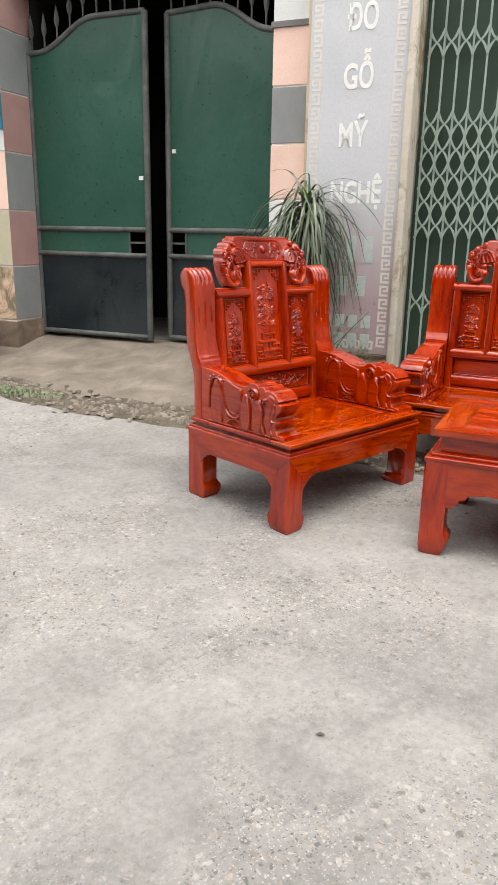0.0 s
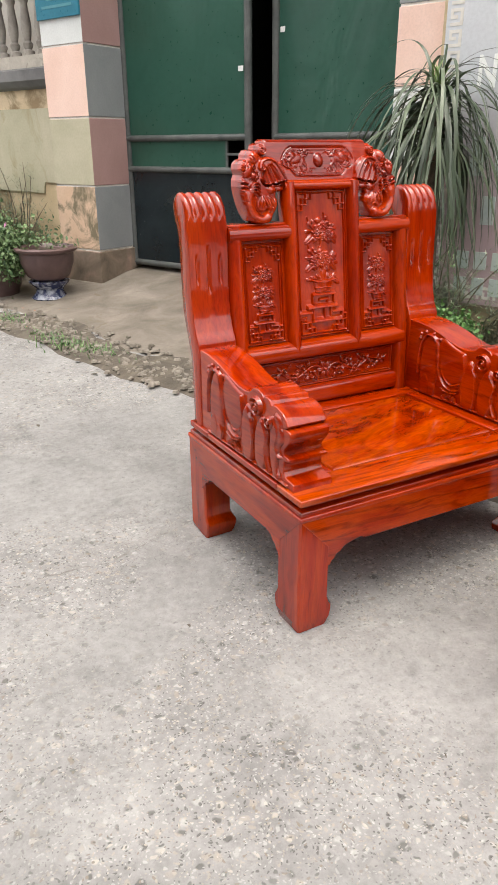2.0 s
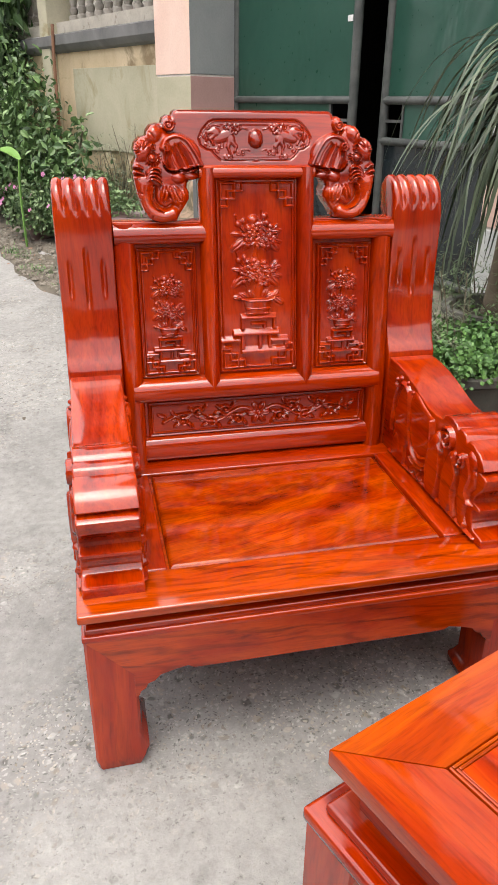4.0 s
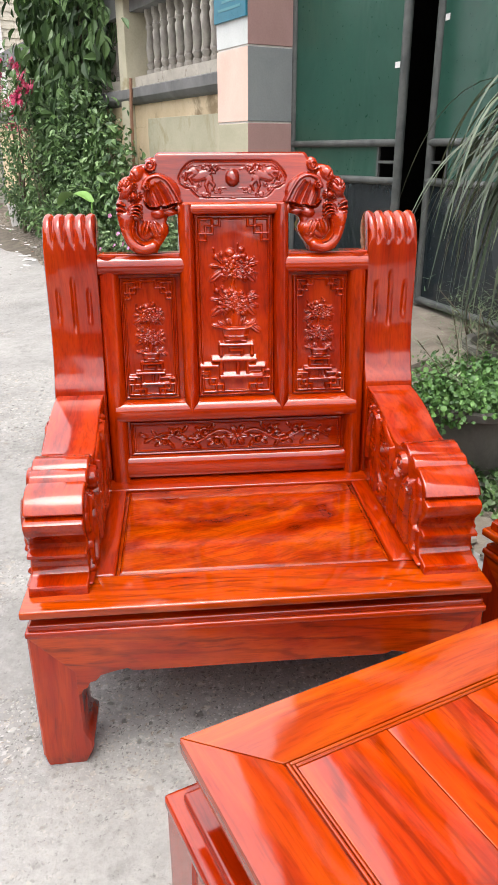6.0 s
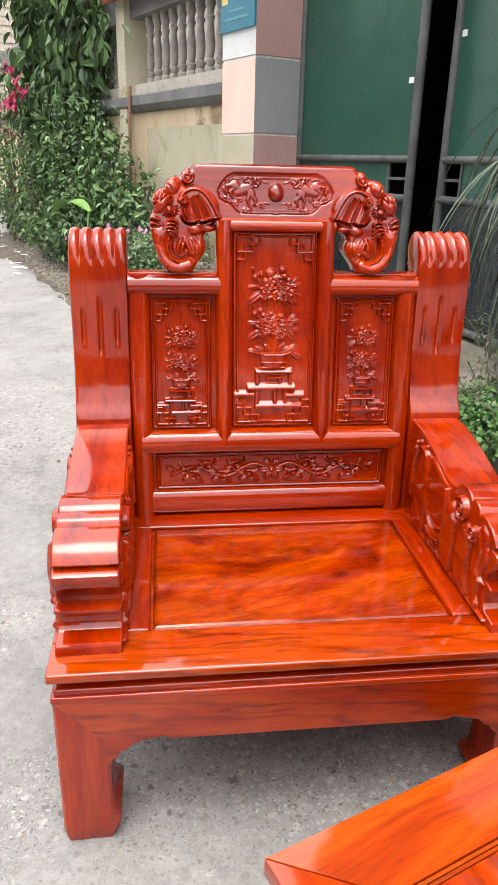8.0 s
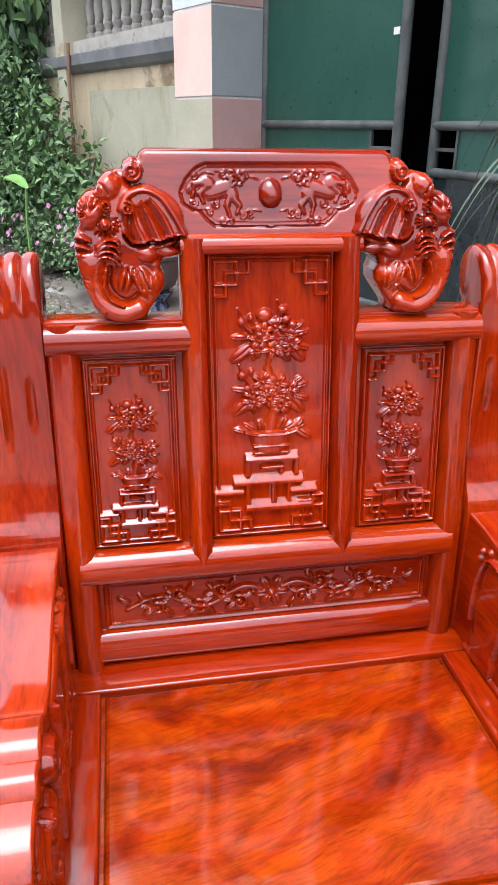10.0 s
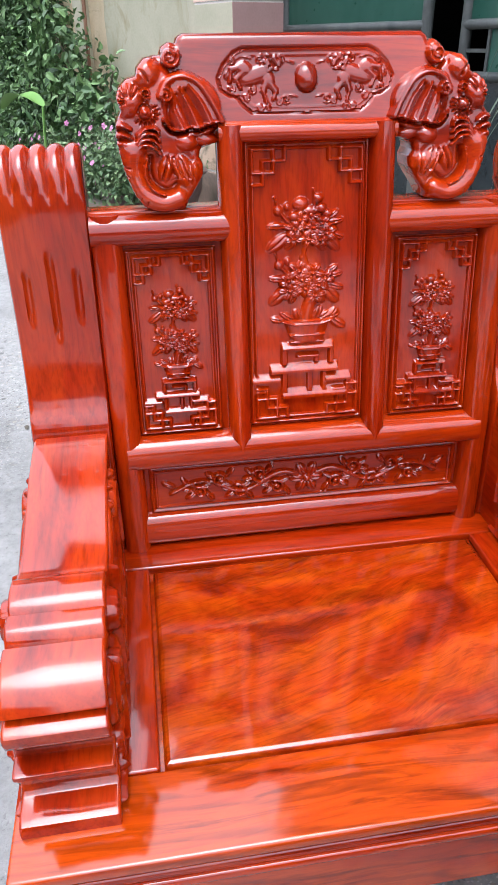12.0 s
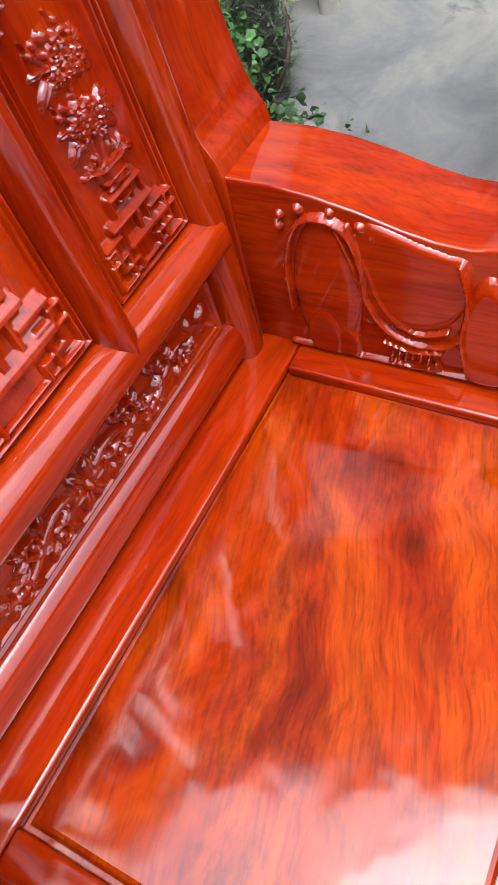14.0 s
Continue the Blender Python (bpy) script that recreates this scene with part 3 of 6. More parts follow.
def rubble():
    """Broken bits along the drain line."""
    verts, faces = [], []
    for k in range(3000):
        u = rng.uniform(-12.0, 1.0)
        n = kerb_n(u) + rng.triangular(-0.04, 0.42, 0.12)
        r = rng.uniform(0.005, 0.024)
        cx, cy, cz = u * UX + n * NX, u * UY + n * NY, ground_z(n) + 0.0165
        a0, b0 = rng.uniform(0, 6.28), len(verts)
        for i in range(5):
            a = a0 + i * 1.2566
            verts.append((cx + r * rng.uniform(0.7, 1.2) * math.cos(a), cy + r * rng.uniform(0.7, 1.2) * math.sin(a), cz - 0.004))
        for i in range(5):
            a = a0 + i * 1.2566
            verts.append((cx + 0.65 * r * math.cos(a), cy + 0.65 * r * math.sin(a), cz + r * rng.uniform(0.2, 0.5)))
        faces.append([b0 + 5 + i for i in range(5)])
        faces += [(b0 + i, b0 + (i + 1) % 5, b0 + 5 + (i + 1) % 5, b0 + 5 + i) for i in range(5)]
    return tagged(part("rubble", (verts, [], faces), STONE), "crumbled grey concrete bits along the drain", "rubble", kind="stuff")


rubble()


def crack(points, width, label):
    """A crooked open crack: a dark sliver sunk between crumbled lips."""
    g = random.Random(len(points))
    line = []
    for (ax, ay), (bx, by) in zip(points, points[1:]):
        for k in range(14):
            f = k / 14
            line.append((ax + (bx - ax) * f + g.gauss(0, 0.005), ay + (by - ay) * f + g.gauss(0, 0.005)))
    verts, faces = [], []
    for i, (x, y) in enumerate(line):
        j = min(i + 1, len(line) - 1)
        dx, dy = line[j][0] - line[j - 1][0], line[j][1] - line[j - 1][1]
        d = math.hypot(dx, dy) + 1e-9
        w = width * g.choice((0.05, 0.3, 0.6, 0.9, 1.5))
        z = ground_z(x * NX + y * NY) + 0.0012
        verts += [(x - dy / d * w, y + dx / d * w, z), (x + dy / d * w, y - dx / d * w, z)]
    for i in range(len(line) - 1):
        faces.append((2 * i, 2 * i + 1, 2 * i + 3, 2 * i + 2))
    return tagged(part("crack", (verts, [], faces), CRACK), label, "crack", kind="structure")


crack([(1.05, 2.12), (1.24, 2.141), (1.35, 2.156), (1.50, 2.186), (1.71, 2.178), (1.90, 2.234), (2.03, 2.263), (2.28, 2.324), (2.60, 2.36)], 0.0032, "thin dirt-filled crack in the concrete street")
crack([(0.2, 5.40), (0.84, 5.487), (1.10, 5.543), (1.33, 5.698), (1.6, 5.72)], 0.005, "thin dirt-filled crack in the concrete street")


def litter(seed, count, u0, u1, off0, off1, sizes, material, label):
    """Scraps lying on the ground between two lines that run beside the kerb."""
    g = random.Random(seed)
    verts, faces = [], []
    for k in range(count):
        u = g.uniform(u0, u1)
        n = kerb_n(u) + g.uniform(off0, off1)
        x, y, z = u * UX + n * NX, u * UY + n * NY, ground_z(n) + (0.016 if n > kerb_n(u) - 0.05 else 0.002)
        a, l = g.uniform(0, 6.28), g.choice(sizes)
        w = l * g.uniform(0.12, 0.35)
        dx, dy = math.cos(a), math.sin(a)
        b0 = len(verts)
        for q, ww, h in ((-1, 0.5, 0.001), (0, 1.0, 0.005), (1, 0.4, 0.002)):
            for sg in (-1, 1):
                verts.append((x + dx * q * l / 2 - dy * sg * ww * w, y + dy * q * l / 2 + dx * sg * ww * w, z + h))
        faces += [(b0, b0 + 1, b0 + 3, b0 + 2), (b0 + 2, b0 + 3, b0 + 5, b0 + 4)]
    return tagged(part("litter", (verts, [], faces), material), label, "litter", kind="stuff")


litter(17, 90, -7.5, 1.5, -4.0, 0.8, (0.010, 0.014, 0.02, 0.035), DIRT, "dark twigs and dry leaf scraps on the street")
litter(18, 70, -12.0, -6.8, -0.2, 0.45, (0.03, 0.05, 0.08, 0.12), STICKER, "pale paper and plaster scraps by the garden wall")
litter(19, 160, -12.0, -3.5, -0.05, 0.6, (0.02, 0.03, 0.05), RUST, "dry brown leaves by the garden wall")


def blades(name, spots, count, spread, height, material, label, width=0.004, kind="stuff"):
    verts, faces = [], []
    for k in range(count):
        u, n = rng.choice(spots)
        u, n = u + rng.gauss(0, spread), n + rng.gauss(0, spread * 0.35)
        x, y, z = u * UX + n * NX, u * UY + n * NY, ground_z(n)
        a, hgt, lean = rng.uniform(0, 6.28), height * rng.uniform(0.4, 1.2), rng.uniform(0.2, 0.9)
        dx, dy = math.cos(a), math.sin(a)
        b0 = len(verts)
        for s, w in ((0, 1), (0.5, 0.8), (1, 0.1)):
            off = lean * hgt * s * s
            for sg in (-1, 1):
                verts.append((x + dx * off - dy * sg * w * width, y + dy * off + dx * sg * w * width, z + hgt * s * (1 - 0.3 * s * lean)))
        faces += [(b0, b0 + 1, b0 + 3, b0 + 2), (b0 + 2, b0 + 3, b0 + 5, b0 + 4)]
    return tagged(part(name, (verts, [], faces), material), label, "weeds", kind=kind)


blades("weeds", [(-3.05, kerb_n(-3.05) + 0.1), (-2.9, kerb_n(-2.9) + 0.12), (-3.3, kerb_n(-3.3) + 0.1), (-3.9, kerb_n(-3.9) + 0.15), (-5.2, kerb_n(-5.2) + 0.1), (-4.6, kerb_n(-4.6) + 0.12)], 1100, 0.12, 0.045, LEAF, "low green weeds growing in the drain line")

# ---- house fronts ----
BAND = 0.4465


def gate_pillar():
    """Thick gate pillar of painted blocks with white joints."""
    th = empty("gate_pillar", facade(-4.14, 4.84, 0), "pink and grey painted block gate pillar with white joints", "pillar", kind="structure")
    part("core", boxed(-0.205, 0.205, 0.005, 0.40, 0.2, 3.6), JOINT, th)
    part("plinth", boxed(-0.225, 0.225, -0.015, 0.42, 0.1, 0.44, 0.006), BASE, th, "mossy brown stained plinth")
    # pink and grey are lighter in front, darker at the sides: light coloured in
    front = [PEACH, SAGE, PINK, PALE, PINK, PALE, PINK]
    side = [GREY, PINK_SHADED, GREY, PINK_SHADED, GREY, PINK_SHADED, GREY]
    z = 0.447
    for k in range(7):
        bm = boxed(-0.212, 0.212, 0, 0.41, z + 0.005, z + BAND - 0.006, 0.004)
        bm.normal_update()
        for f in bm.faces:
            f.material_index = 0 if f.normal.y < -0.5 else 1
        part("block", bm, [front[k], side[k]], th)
        z += BAND
    return th


gate_pillar()


def right_pillar():
    th = empty("side_pillar", facade(-1.535, 4.88, 0), "slim pink and grey painted block pillar beside the gate", "pillar", kind="structure")
    part("core", boxed(-0.13, 0.13, 0.005, 0.30, 0.2, 3.4), JOINT, th)
    z, k = 0.34, 0
    while z < 3.3:
        bm = boxed(-0.136, 0.136, 0, 0.31, z + 0.005, z + 0.354, 0.004)
        part("block", bm, [PALE, PINK][k % 2] if k != 4 else GREY, th)
        z, k = z + 0.36, k + 1
    part("band", boxed(-0.15, 0.15, -0.012, 0.31, 2.492, 2.53, 0.004), LEDGE, th, "dark projecting band")
    return th


right_pillar()


def house_wall(name, u0, u1, n, z0, z1, material, label, thick=0.18):
    bm = boxed(u0, u1, 0, thick, z0, z1)
    ob = part(name, bm, material)
    ob.matrix_basis = facade(0, n, 0)
    return tagged(ob, label, "wall", kind="structure")


# wall with the balustrade, to the far side of the gate pillar
house_wall("wall_garden", -12.0, -4.352, 4.95, 0.0, 1.56, CREAM, "cream rendered garden wall stained along its foot")
bm = bmesh.new()
prism([(-4.352, 1.415), (-5.86, 1.425), (-5.875, 1.30), (-5.86, 1.05), (-5.90, 0.80), (-5.2, 0.83), (-4.62, 0.82), (-4.60, 0.90), (-4.352, 0.90)], "y", -0.014, 0.02, 0.004, bm)
patch = part("render_patch", bm, SAGE)
patch.matrix_basis = facade(0, 4.95, 0)
tagged(patch, "sage-grey render coat with a broken lower edge", "render", kind="structure")
bm = prism([(0.0, 1.545), (-0.04, 1.56), (-0.075, 1.60), (-0.075, 1.67), (-0.03, 1.685), (0.19, 1.69), (0.19, 1.545)], "x", -12.0, -4.352)
ledge = part("ledge_trim", bm, LEDGE)
ledge.matrix_basis = facade(0, 4.95, 0)
tagged(ledge, "dark grey moulded ledge along the garden wall", "ledge", kind="structure")
house_wall("sill_wall", -12.0, -4.352, 4.97, 1.69, 1.775, CONCRETE, "pale concrete sill under the balusters")
house_wall("beam_wall", -12.0, -4.352, 4.95, 2.28, 2.46, LEDGE, "dark beam over the balusters")


def baluster_row():
    th = empty("balustrade", facade(0, 5.06, 0), "row of weathered grey turned concrete balusters", "balustrade", kind="structure")
    prof = [(0.052, 1.775), (0.052, 1.815), (0.03, 1.825), (0.045, 1.85), (0.045, 1.865), (0.028, 1.88), (0.042, 1.93), (0.047, 1.98), (0.036, 2.06), (0.028, 2.12), (0.042, 2.14), (0.042, 2.155), (0.03, 2.165), (0.04, 2.21), (0.052, 2.235), (0.052, 2.285)]
    first = part("baluster", turned([(r * 0.82, z) for r, z in prof], 14), BALUSTER, th, smooth=True)
    first.location = (-4.47, 0, 0)
    u = -4.47 - 0.155
    while u > -9.5:
        if not -6.5 < u < -6.05:
            ob = new("baluster", first.data)
            ob.parent, ob.location = th, (u, 0, 0)
        u -= 0.155


baluster_row()
house_wall("wall_inner", -13.0, -4.352, 6.4, 0.0, 5.2, WALL, "plain pale wall behind the balusters")
bm = boxed(-6.37, -6.19, -0.06, 0.2, 0.0, 2.46, 0.006)
col = part("wall_column", bm, SAGE)
col.matrix_basis = facade(0, 4.95, 0)
tagged(col, "sage rendered column in the garden wall", "column", kind="structure")
pole = part("drain_pole", tube([(0, 0, 0.1), (0.005, 0, 1.0), (0.03, 0, 1.55), (0.06, 0, 1.75)], 0.014, n=10), RUST, smooth=True)
pole.matrix_basis = facade(-6.08, 4.86, 0)
tagged(pole, "rusty brown leaning pole against the garden wall", "pole")


def awning():
    th = empty("awning", facade(-5.41, 4.80, 2.41), "red corrugated tin awning over the balusters", "awning")
    verts, faces = [], []
    for i in range(161):
        for k in range(2):
            verts.append((-1.04 + i * 0.013, k * 0.85, k * 0.28 + 0.009 * math.sin(i * math.pi / 2.5)))
    for i in range(160):
        faces.append((2 * i, 2 * i + 2, 2 * i + 3, 2 * i + 1))
    o = part("sheet", (verts, [], faces), RED_TIN, th, smooth=True)
    md = o.modifiers.new("thick", "SOLIDIFY")
    md.thickness = 0.004
    verts, faces = [], []
    for i in range(161):
        for k in range(2):
            verts.append((-1.04 + i * 0.013, 0.004 * math.sin(i * math.pi / 2.5), -0.01 + 0.14 * k))
    for i in range(160):
        faces.append((2 * i, 2 * i + 2, 2 * i + 3, 2 * i + 1))
    o = part("fascia", (verts, [], faces), RED_TIN, th, smooth=True)
    md = o.modifiers.new("thick", "SOLIDIFY")
    md.thickness = 0.003


awning()


def plaque():
    th = empty("wall_plaque", facade(-4.14, 4.828, 2.08), "blue enamel wall plaque with pale lines of print", "plaque")
    part("plate", boxed(-0.215, 0.215, -0.004, 0.012, -0.135, 0.135, 0.003), PLAQUE, th)
    part("badge", boxed(-0.185, -0.115, -0.006, -0.0035, 0.02, 0.09, 0.0), YELLOW, th)
    for k, (a, b, z) in enumerate([(-0.06, 0.16, 0.075), (-0.04, 0.12, 0.035), (-0.10, 0.10, -0.03), (-0.15, 0.15, -0.075)]):
        part("print_line", boxed(a, b, -0.006, -0.0035, z, z + 0.016), PRINT, th)


plaque()


# ---- the gate ----
def arch(s):
    """Height of a leaf's top at s, from 0 at the hinge to 1 at the meeting edge."""
    return 2.56 + 0.22 * (0.5 - 0.5 * math.cos(math.pi * min(1.0, max(0.0, (s - 0.08) / 0.52))))


def gate_leaf(name, width, m, flip, label):
    th = empty(name, m, label, "gate", "gate leaves")
    f = -1 if flip else 1
    X = lambda s: f * s * width
    n = 26
    top = [(X(k / n), arch(k / n)) for k in range(n + 1)]
    poly = [(X(0), 1.0), *top, (X(1), 1.0)]
    up = prism([(X(0.02), 1.20)] + [(x, z) for x, z in top] + [(X(0.98), 1.20)], "y", 0.0, 0.006)
    part("upper_sheet", up, GATE, th)
    part("middle_sheet", boxed(*sorted((X(0.02), X(0.84))), 0.0, 0.006, 1.0, 1.2), GATE, th)
    low = part("lower_sheet", boxed(*sorted((X(0.02), X(0.98))), 0.0, 0.006, 0.34, 1.0), GATE_LOW, th, "dark slate lower sheet")
    part("hinge_stile", tube([(X(0), 0, 0.31), (X(0), 0, top[0][1])], 0.022, n=10), PIPE, th, smooth=True)
    part("meeting_stile", tube([(X(1), 0, 0.31), (X(1), 0, top[-1][1])], 0.026, n=10), PIPE, th, smooth=True)
    part("top_rail", tube([(x, 0, z) for x, z in top], 0.022, n=10), PIPE, th, smooth=True)
    for nm, z in (("upper_rail", 1.205), ("middle_rail", 1.0), ("bottom_rail", 0.335)):
        part(nm, tube([(X(0), -0.005, z), (X(1), -0.005, z)], 0.021, n=10), PIPE, th, smooth=True)
    part("hole_bar", boxed(*sorted((X(0.84), X(0.99))), -0.008, 0.008, 1.095, 1.11), PIPE, th)
    part("hole_stile", boxed(*sorted((X(0.83), X(0.845))), -0.008, 0.008, 1.0, 1.2), PIPE, th)
    for k in range(9):
        s = 0.04 + k * 0.115
        z = arch(s)
        x = X(s)
        bm = loft([[(x + r * math.cos(a * math.pi / 3), r * math.sin(a * math.pi / 3), z + zz) for a in range(6)] for r, zz in ((0.008, 0.0), (0.008, 0.10), (0.02, 0.13), (0.024, 0.16), (0.012, 0.22), (0.002, 0.27))])
        part("finial", bm, PIPE, th, smooth=True)
    mk = boxed(*sorted((X(0.93), X(0.965))), -0.004, 0.0, 1.585 if not flip else 1.79, 1.615 if not flip else 1.82)
    part("sticker", mk, STICKER, th, "small white paper sticker")
    return th


gate_leaf("metal_gate", 1.09, facade(-3.925, 5.20, 0), False, "green sheet-metal gate leaf with grey pipe frame and spear finials")
gate_leaf("metal_gate", 1.05, facade(-1.675, 5.13, 0, -10.5), True, "green sheet-metal gate leaf swung slightly inward, grey pipe frame")
# yard behind the gate: its shade is put into near-black wall colours
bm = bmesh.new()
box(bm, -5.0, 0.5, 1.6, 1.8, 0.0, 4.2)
yard = part("wall_yard", bm, YARD_SHADE)
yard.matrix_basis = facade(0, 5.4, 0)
tagged(yard, "wall deep inside the yard, coloured near-black for the shade there", "wall", kind="structure")
# slab and side walls added to keep daylight out of the yard
house_wall("ceiling_yard", -4.4, 3.0, 5.36, 3.0, 3.2, YARD_SHADE, "unseen slab added over the yard entrance, coloured near-black for shade", 2.0)
house_wall("lintel_wall", -3.93, -1.4, 5.0, 3.02, 3.5, WALL, "plain wall above the gate opening", 0.3)
house_wall("wall_side", -4.352, -3.93, 5.26, 0.0, 3.4, YARD_SHADE, "plain wall behind the gate pillar, coloured near-black for the yard shade", 1.8)
house_wall("wall_shop_side", -1.40, -1.25, 5.2, 0.0, 3.4, YARD_SHADE, "plain wall between yard and shop, coloured near-black for the yard shade", 1.8)

# ---- the sign and the shop front ----
house_wall("wall_shop", -1.40, -0.74, 4.80, 0.0, 3.5, CREAM, "stained cream wall under and behind the sign", 0.3)


def text_mesh(body, size):
    cu = bpy.data.curves.new("txt", "FONT")
    cu.body, cu.size, cu.align_x, cu.align_y, cu.extrude = body, size, "CENTER", "CENTER", 0.0006
    cu.offset = 0.005
    tmp = new("txt", cu)
    me = bpy.data.meshes.new_from_object(tmp.evaluated_get(bpy.context.evaluated_depsgraph_get()))
    bpy.data.objects.remove(tmp)
    return me


def shop_sign():
    th = empty("shop_sign", facade(-1.055, 4.76, 0), "tall faded grey shop sign with white lettering and key-pattern border", "sign")
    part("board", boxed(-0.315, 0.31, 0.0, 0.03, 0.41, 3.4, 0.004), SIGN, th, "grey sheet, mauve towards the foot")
    part("frame_edge", boxed(-0.325, 0.318, 0.002, 0.036, 0.395, 0.415, 0.003), BASE, th, "dark bottom edge strip")
    for body, z, size, dx in (("ĐỒ", 2.47, 0.20, 0.02), ("GỖ", 2.14, 0.20, 0.01), ("MỸ", 1.80, 0.20, -0.01), ("NGHỆ", 1.45, 0.185, 0.03)):
        me = text_mesh(body, size)
        me.materials.clear()
        me.materials.append(LETTER)
        ob = new("lettering", me)
        ob.parent = th
        ob.matrix_basis = pose(dx, -0.0025, z, 90, 0, 0) @ Matrix.Diagonal((0.66, 1, 1, 1))
    for z, h, xs in ((1.10, 0.17, (-0.1, 0.02, 0.14)), (0.86, 0.13, (-0.02, 0.1)), (0.625, 0.085, (-0.12, -0.03, 0.06, 0.15)), (0.50, 0.085, (-0.12, -0.03, 0.06, 0.15))):
        for x in xs:
            part("print_bar", boxed(x - 0.032, x + 0.032, -0.004, 0.0, z - h / 2, z + h / 2, 0.002), MINT, th)
    # key-pattern border, one mesh a side
    for nm, x, s in (("border", -0.27, 1), ("border", 0.265, -1)):
        bm, z = bmesh.new(), 0.46
        while z < 3.3:
            for a, b, c, d in ((0, 0.06, 0, 0.014), (0.046, 0.06, 0.014, 0.056), (0.0, 0.06, 0.056, 0.07), (0.0, 0.014, 0.028, 0.056), (0.014, 0.034, 0.028, 0.042)):
                x0, x1 = sorted((x + s * (a - 0.025), x + s * (b - 0.025)))
                box(bm, x0, x1, -0.0015, 0.001, z + c, z + d)
            z += 0.085
        part(nm, bm, SIGN_EDGE, th, "pale key-pattern border strip")
    bm, x = bmesh.new(), -0.20
    while x < 0.2:
        for a, b, c, d in ((0, 0.014, 0, 0.06), (0.014, 0.056, 0.046, 0.06), (0.056, 0.07, 0.0, 0.06), (0.028, 0.056, 0.0, 0.014), (0.028, 0.042, 0.014, 0.034)):
            box(bm, x + a, x + b, -0.0015, 0.001, 0.44 + c, 0.44 + d)
        x += 0.085
    part("border", bm, SIGN_EDGE, th)


shop_sign()
bm = boxed(-0.026, 0.026, -0.035, 0.055, 0.1, 3.5, 0.014, 3)
jamb = part("door_jamb", bm, JAMB, smooth=True)
jamb.matrix_basis = facade(-0.716, 4.76, 0)
tagged(jamb, "weathered cream painted jamb post of the shop front", "post", kind="structure")
house_wall("wall_shop_jamb", -0.74, -0.695, 4.82, 0.0, 3.5, JAMB, "cream jamb wall of the shop front", 0.3)
house_wall("lintel_shop", -0.695, 3.2, 4.85, 2.95, 3.495, WALL, "plain wall over the shop front", 0.3)
house_wall("wall_shop_far", 3.2, 12.0, 4.8, 0.0, 3.495, WALL, "plain house wall beyond the shop front", 0.3)


def folding_gate():
    """Collapsible lattice gate: upright bars and crossed flat strips, a dark sheet behind."""
    th = empty("folding_gate", facade(-0.685, 4.98, 0), "celadon green collapsible lattice gate before a dark green sheet", "gate")
    part("curtain_sheet", boxed(-0.02, 3.2, 0.06, 0.07, 0.28, 2.95), SHUTTER, th, "dark green sheet behind the lattice")
    pitch, bar = 0.088, None
    for k in range(36):
        x = 0.03 + k * pitch
        if bar is None:
            bar = part("bar", boxed(-0.006, 0.006, -0.010, 0.010, 0.31, 2.94, 0.003), LATTICE, th)
            bar.location = (x, 0, 0)
        else:
            ob = new("bar", bar.data)
            ob.parent, ob.location = th, (x, 0, 0)
    zones = [(0.68, 1), (1.18, 5), (2.27, 1)]
    hgt = 0.155
    slash = bmesh.new()
    for sx in (-1, 1):
        bow = [(sx * (-0.5 + s) * pitch * 1.04, s * hgt + 0.012 * math.sin(2 * math.pi * s)) for s in [q / 8 for q in range(9)]]
        prism([(x - 0.0078, z) for x, z in bow] + [(x + 0.0078, z) for x, z in bow[::-1]], "y", -0.018 - 0.004 * (sx > 0), -0.0145 - 0.004 * (sx > 0), bm=slash)
    first = part("lattice_cross", slash, LATTICE, th)
    first.location = (0.03 + 1.5 * pitch, 0, zones[0][0])
    for z0, rows in zones:
        for r in range(rows):
            for k in range(0, 35):
                if (z0, r, k) == (zones[0][0], 0, 1):
                    continue
                ob = new("lattice_cross", first.data)
                ob.parent, ob.location = th, (0.03 + (k + 0.5) * pitch, 0, z0 + r * hgt)
    part("top_track", boxed(-0.02, 3.2, -0.03, 0.03, 2.93, 2.97), PIPE, th)
    part("floor_track", boxed(-0.02, 3.2, -0.02, 0.02, 0.285, 0.312), PIPE, th)


folding_gate()
# shop ramp and stained foot of the wall
strip("shop_ramp", -1.02, 3.2, lambda u: 4.02 + 0.10 * math.sin(u * 2.3) + 0.04 * math.sin(u * 9.1), lambda u: 5.05, 0.020, RAMP, "worn pale concrete apron rising to the shop front")
strip("flower_bed", -2.0, -0.98, lambda u: 4.50 + 0.05 * math.sin(u * 6.0), lambda u: 4.76, 0.024, SOIL, "dark soil bed at the foot of the sign wall")

# unseen walls that close the street, coloured dark to shape light and reflections
house_wall("wall_opposite", -22, 9, -4.2, 0.0, 5.5, UNSEEN_DARK, "unseen wall added across the street, dark to block sky and dull reflections", 0.3)
end_wall = part("wall_end", boxed(15.0, 15.3, -12.0, 6.0, 0.0, 4.2), UNSEEN_DARK)
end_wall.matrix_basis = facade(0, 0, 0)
tagged(end_wall, "unseen wall added at the street end, dark to darken reflections in the wood", "wall", kind="structure")
house_wall("wall_upper", -4.0, 3.6, 4.92, 3.5, 11.5, UNSEEN_DARK, "unseen upper storey over the gate and shop, dark to dull its reflection", 0.3)

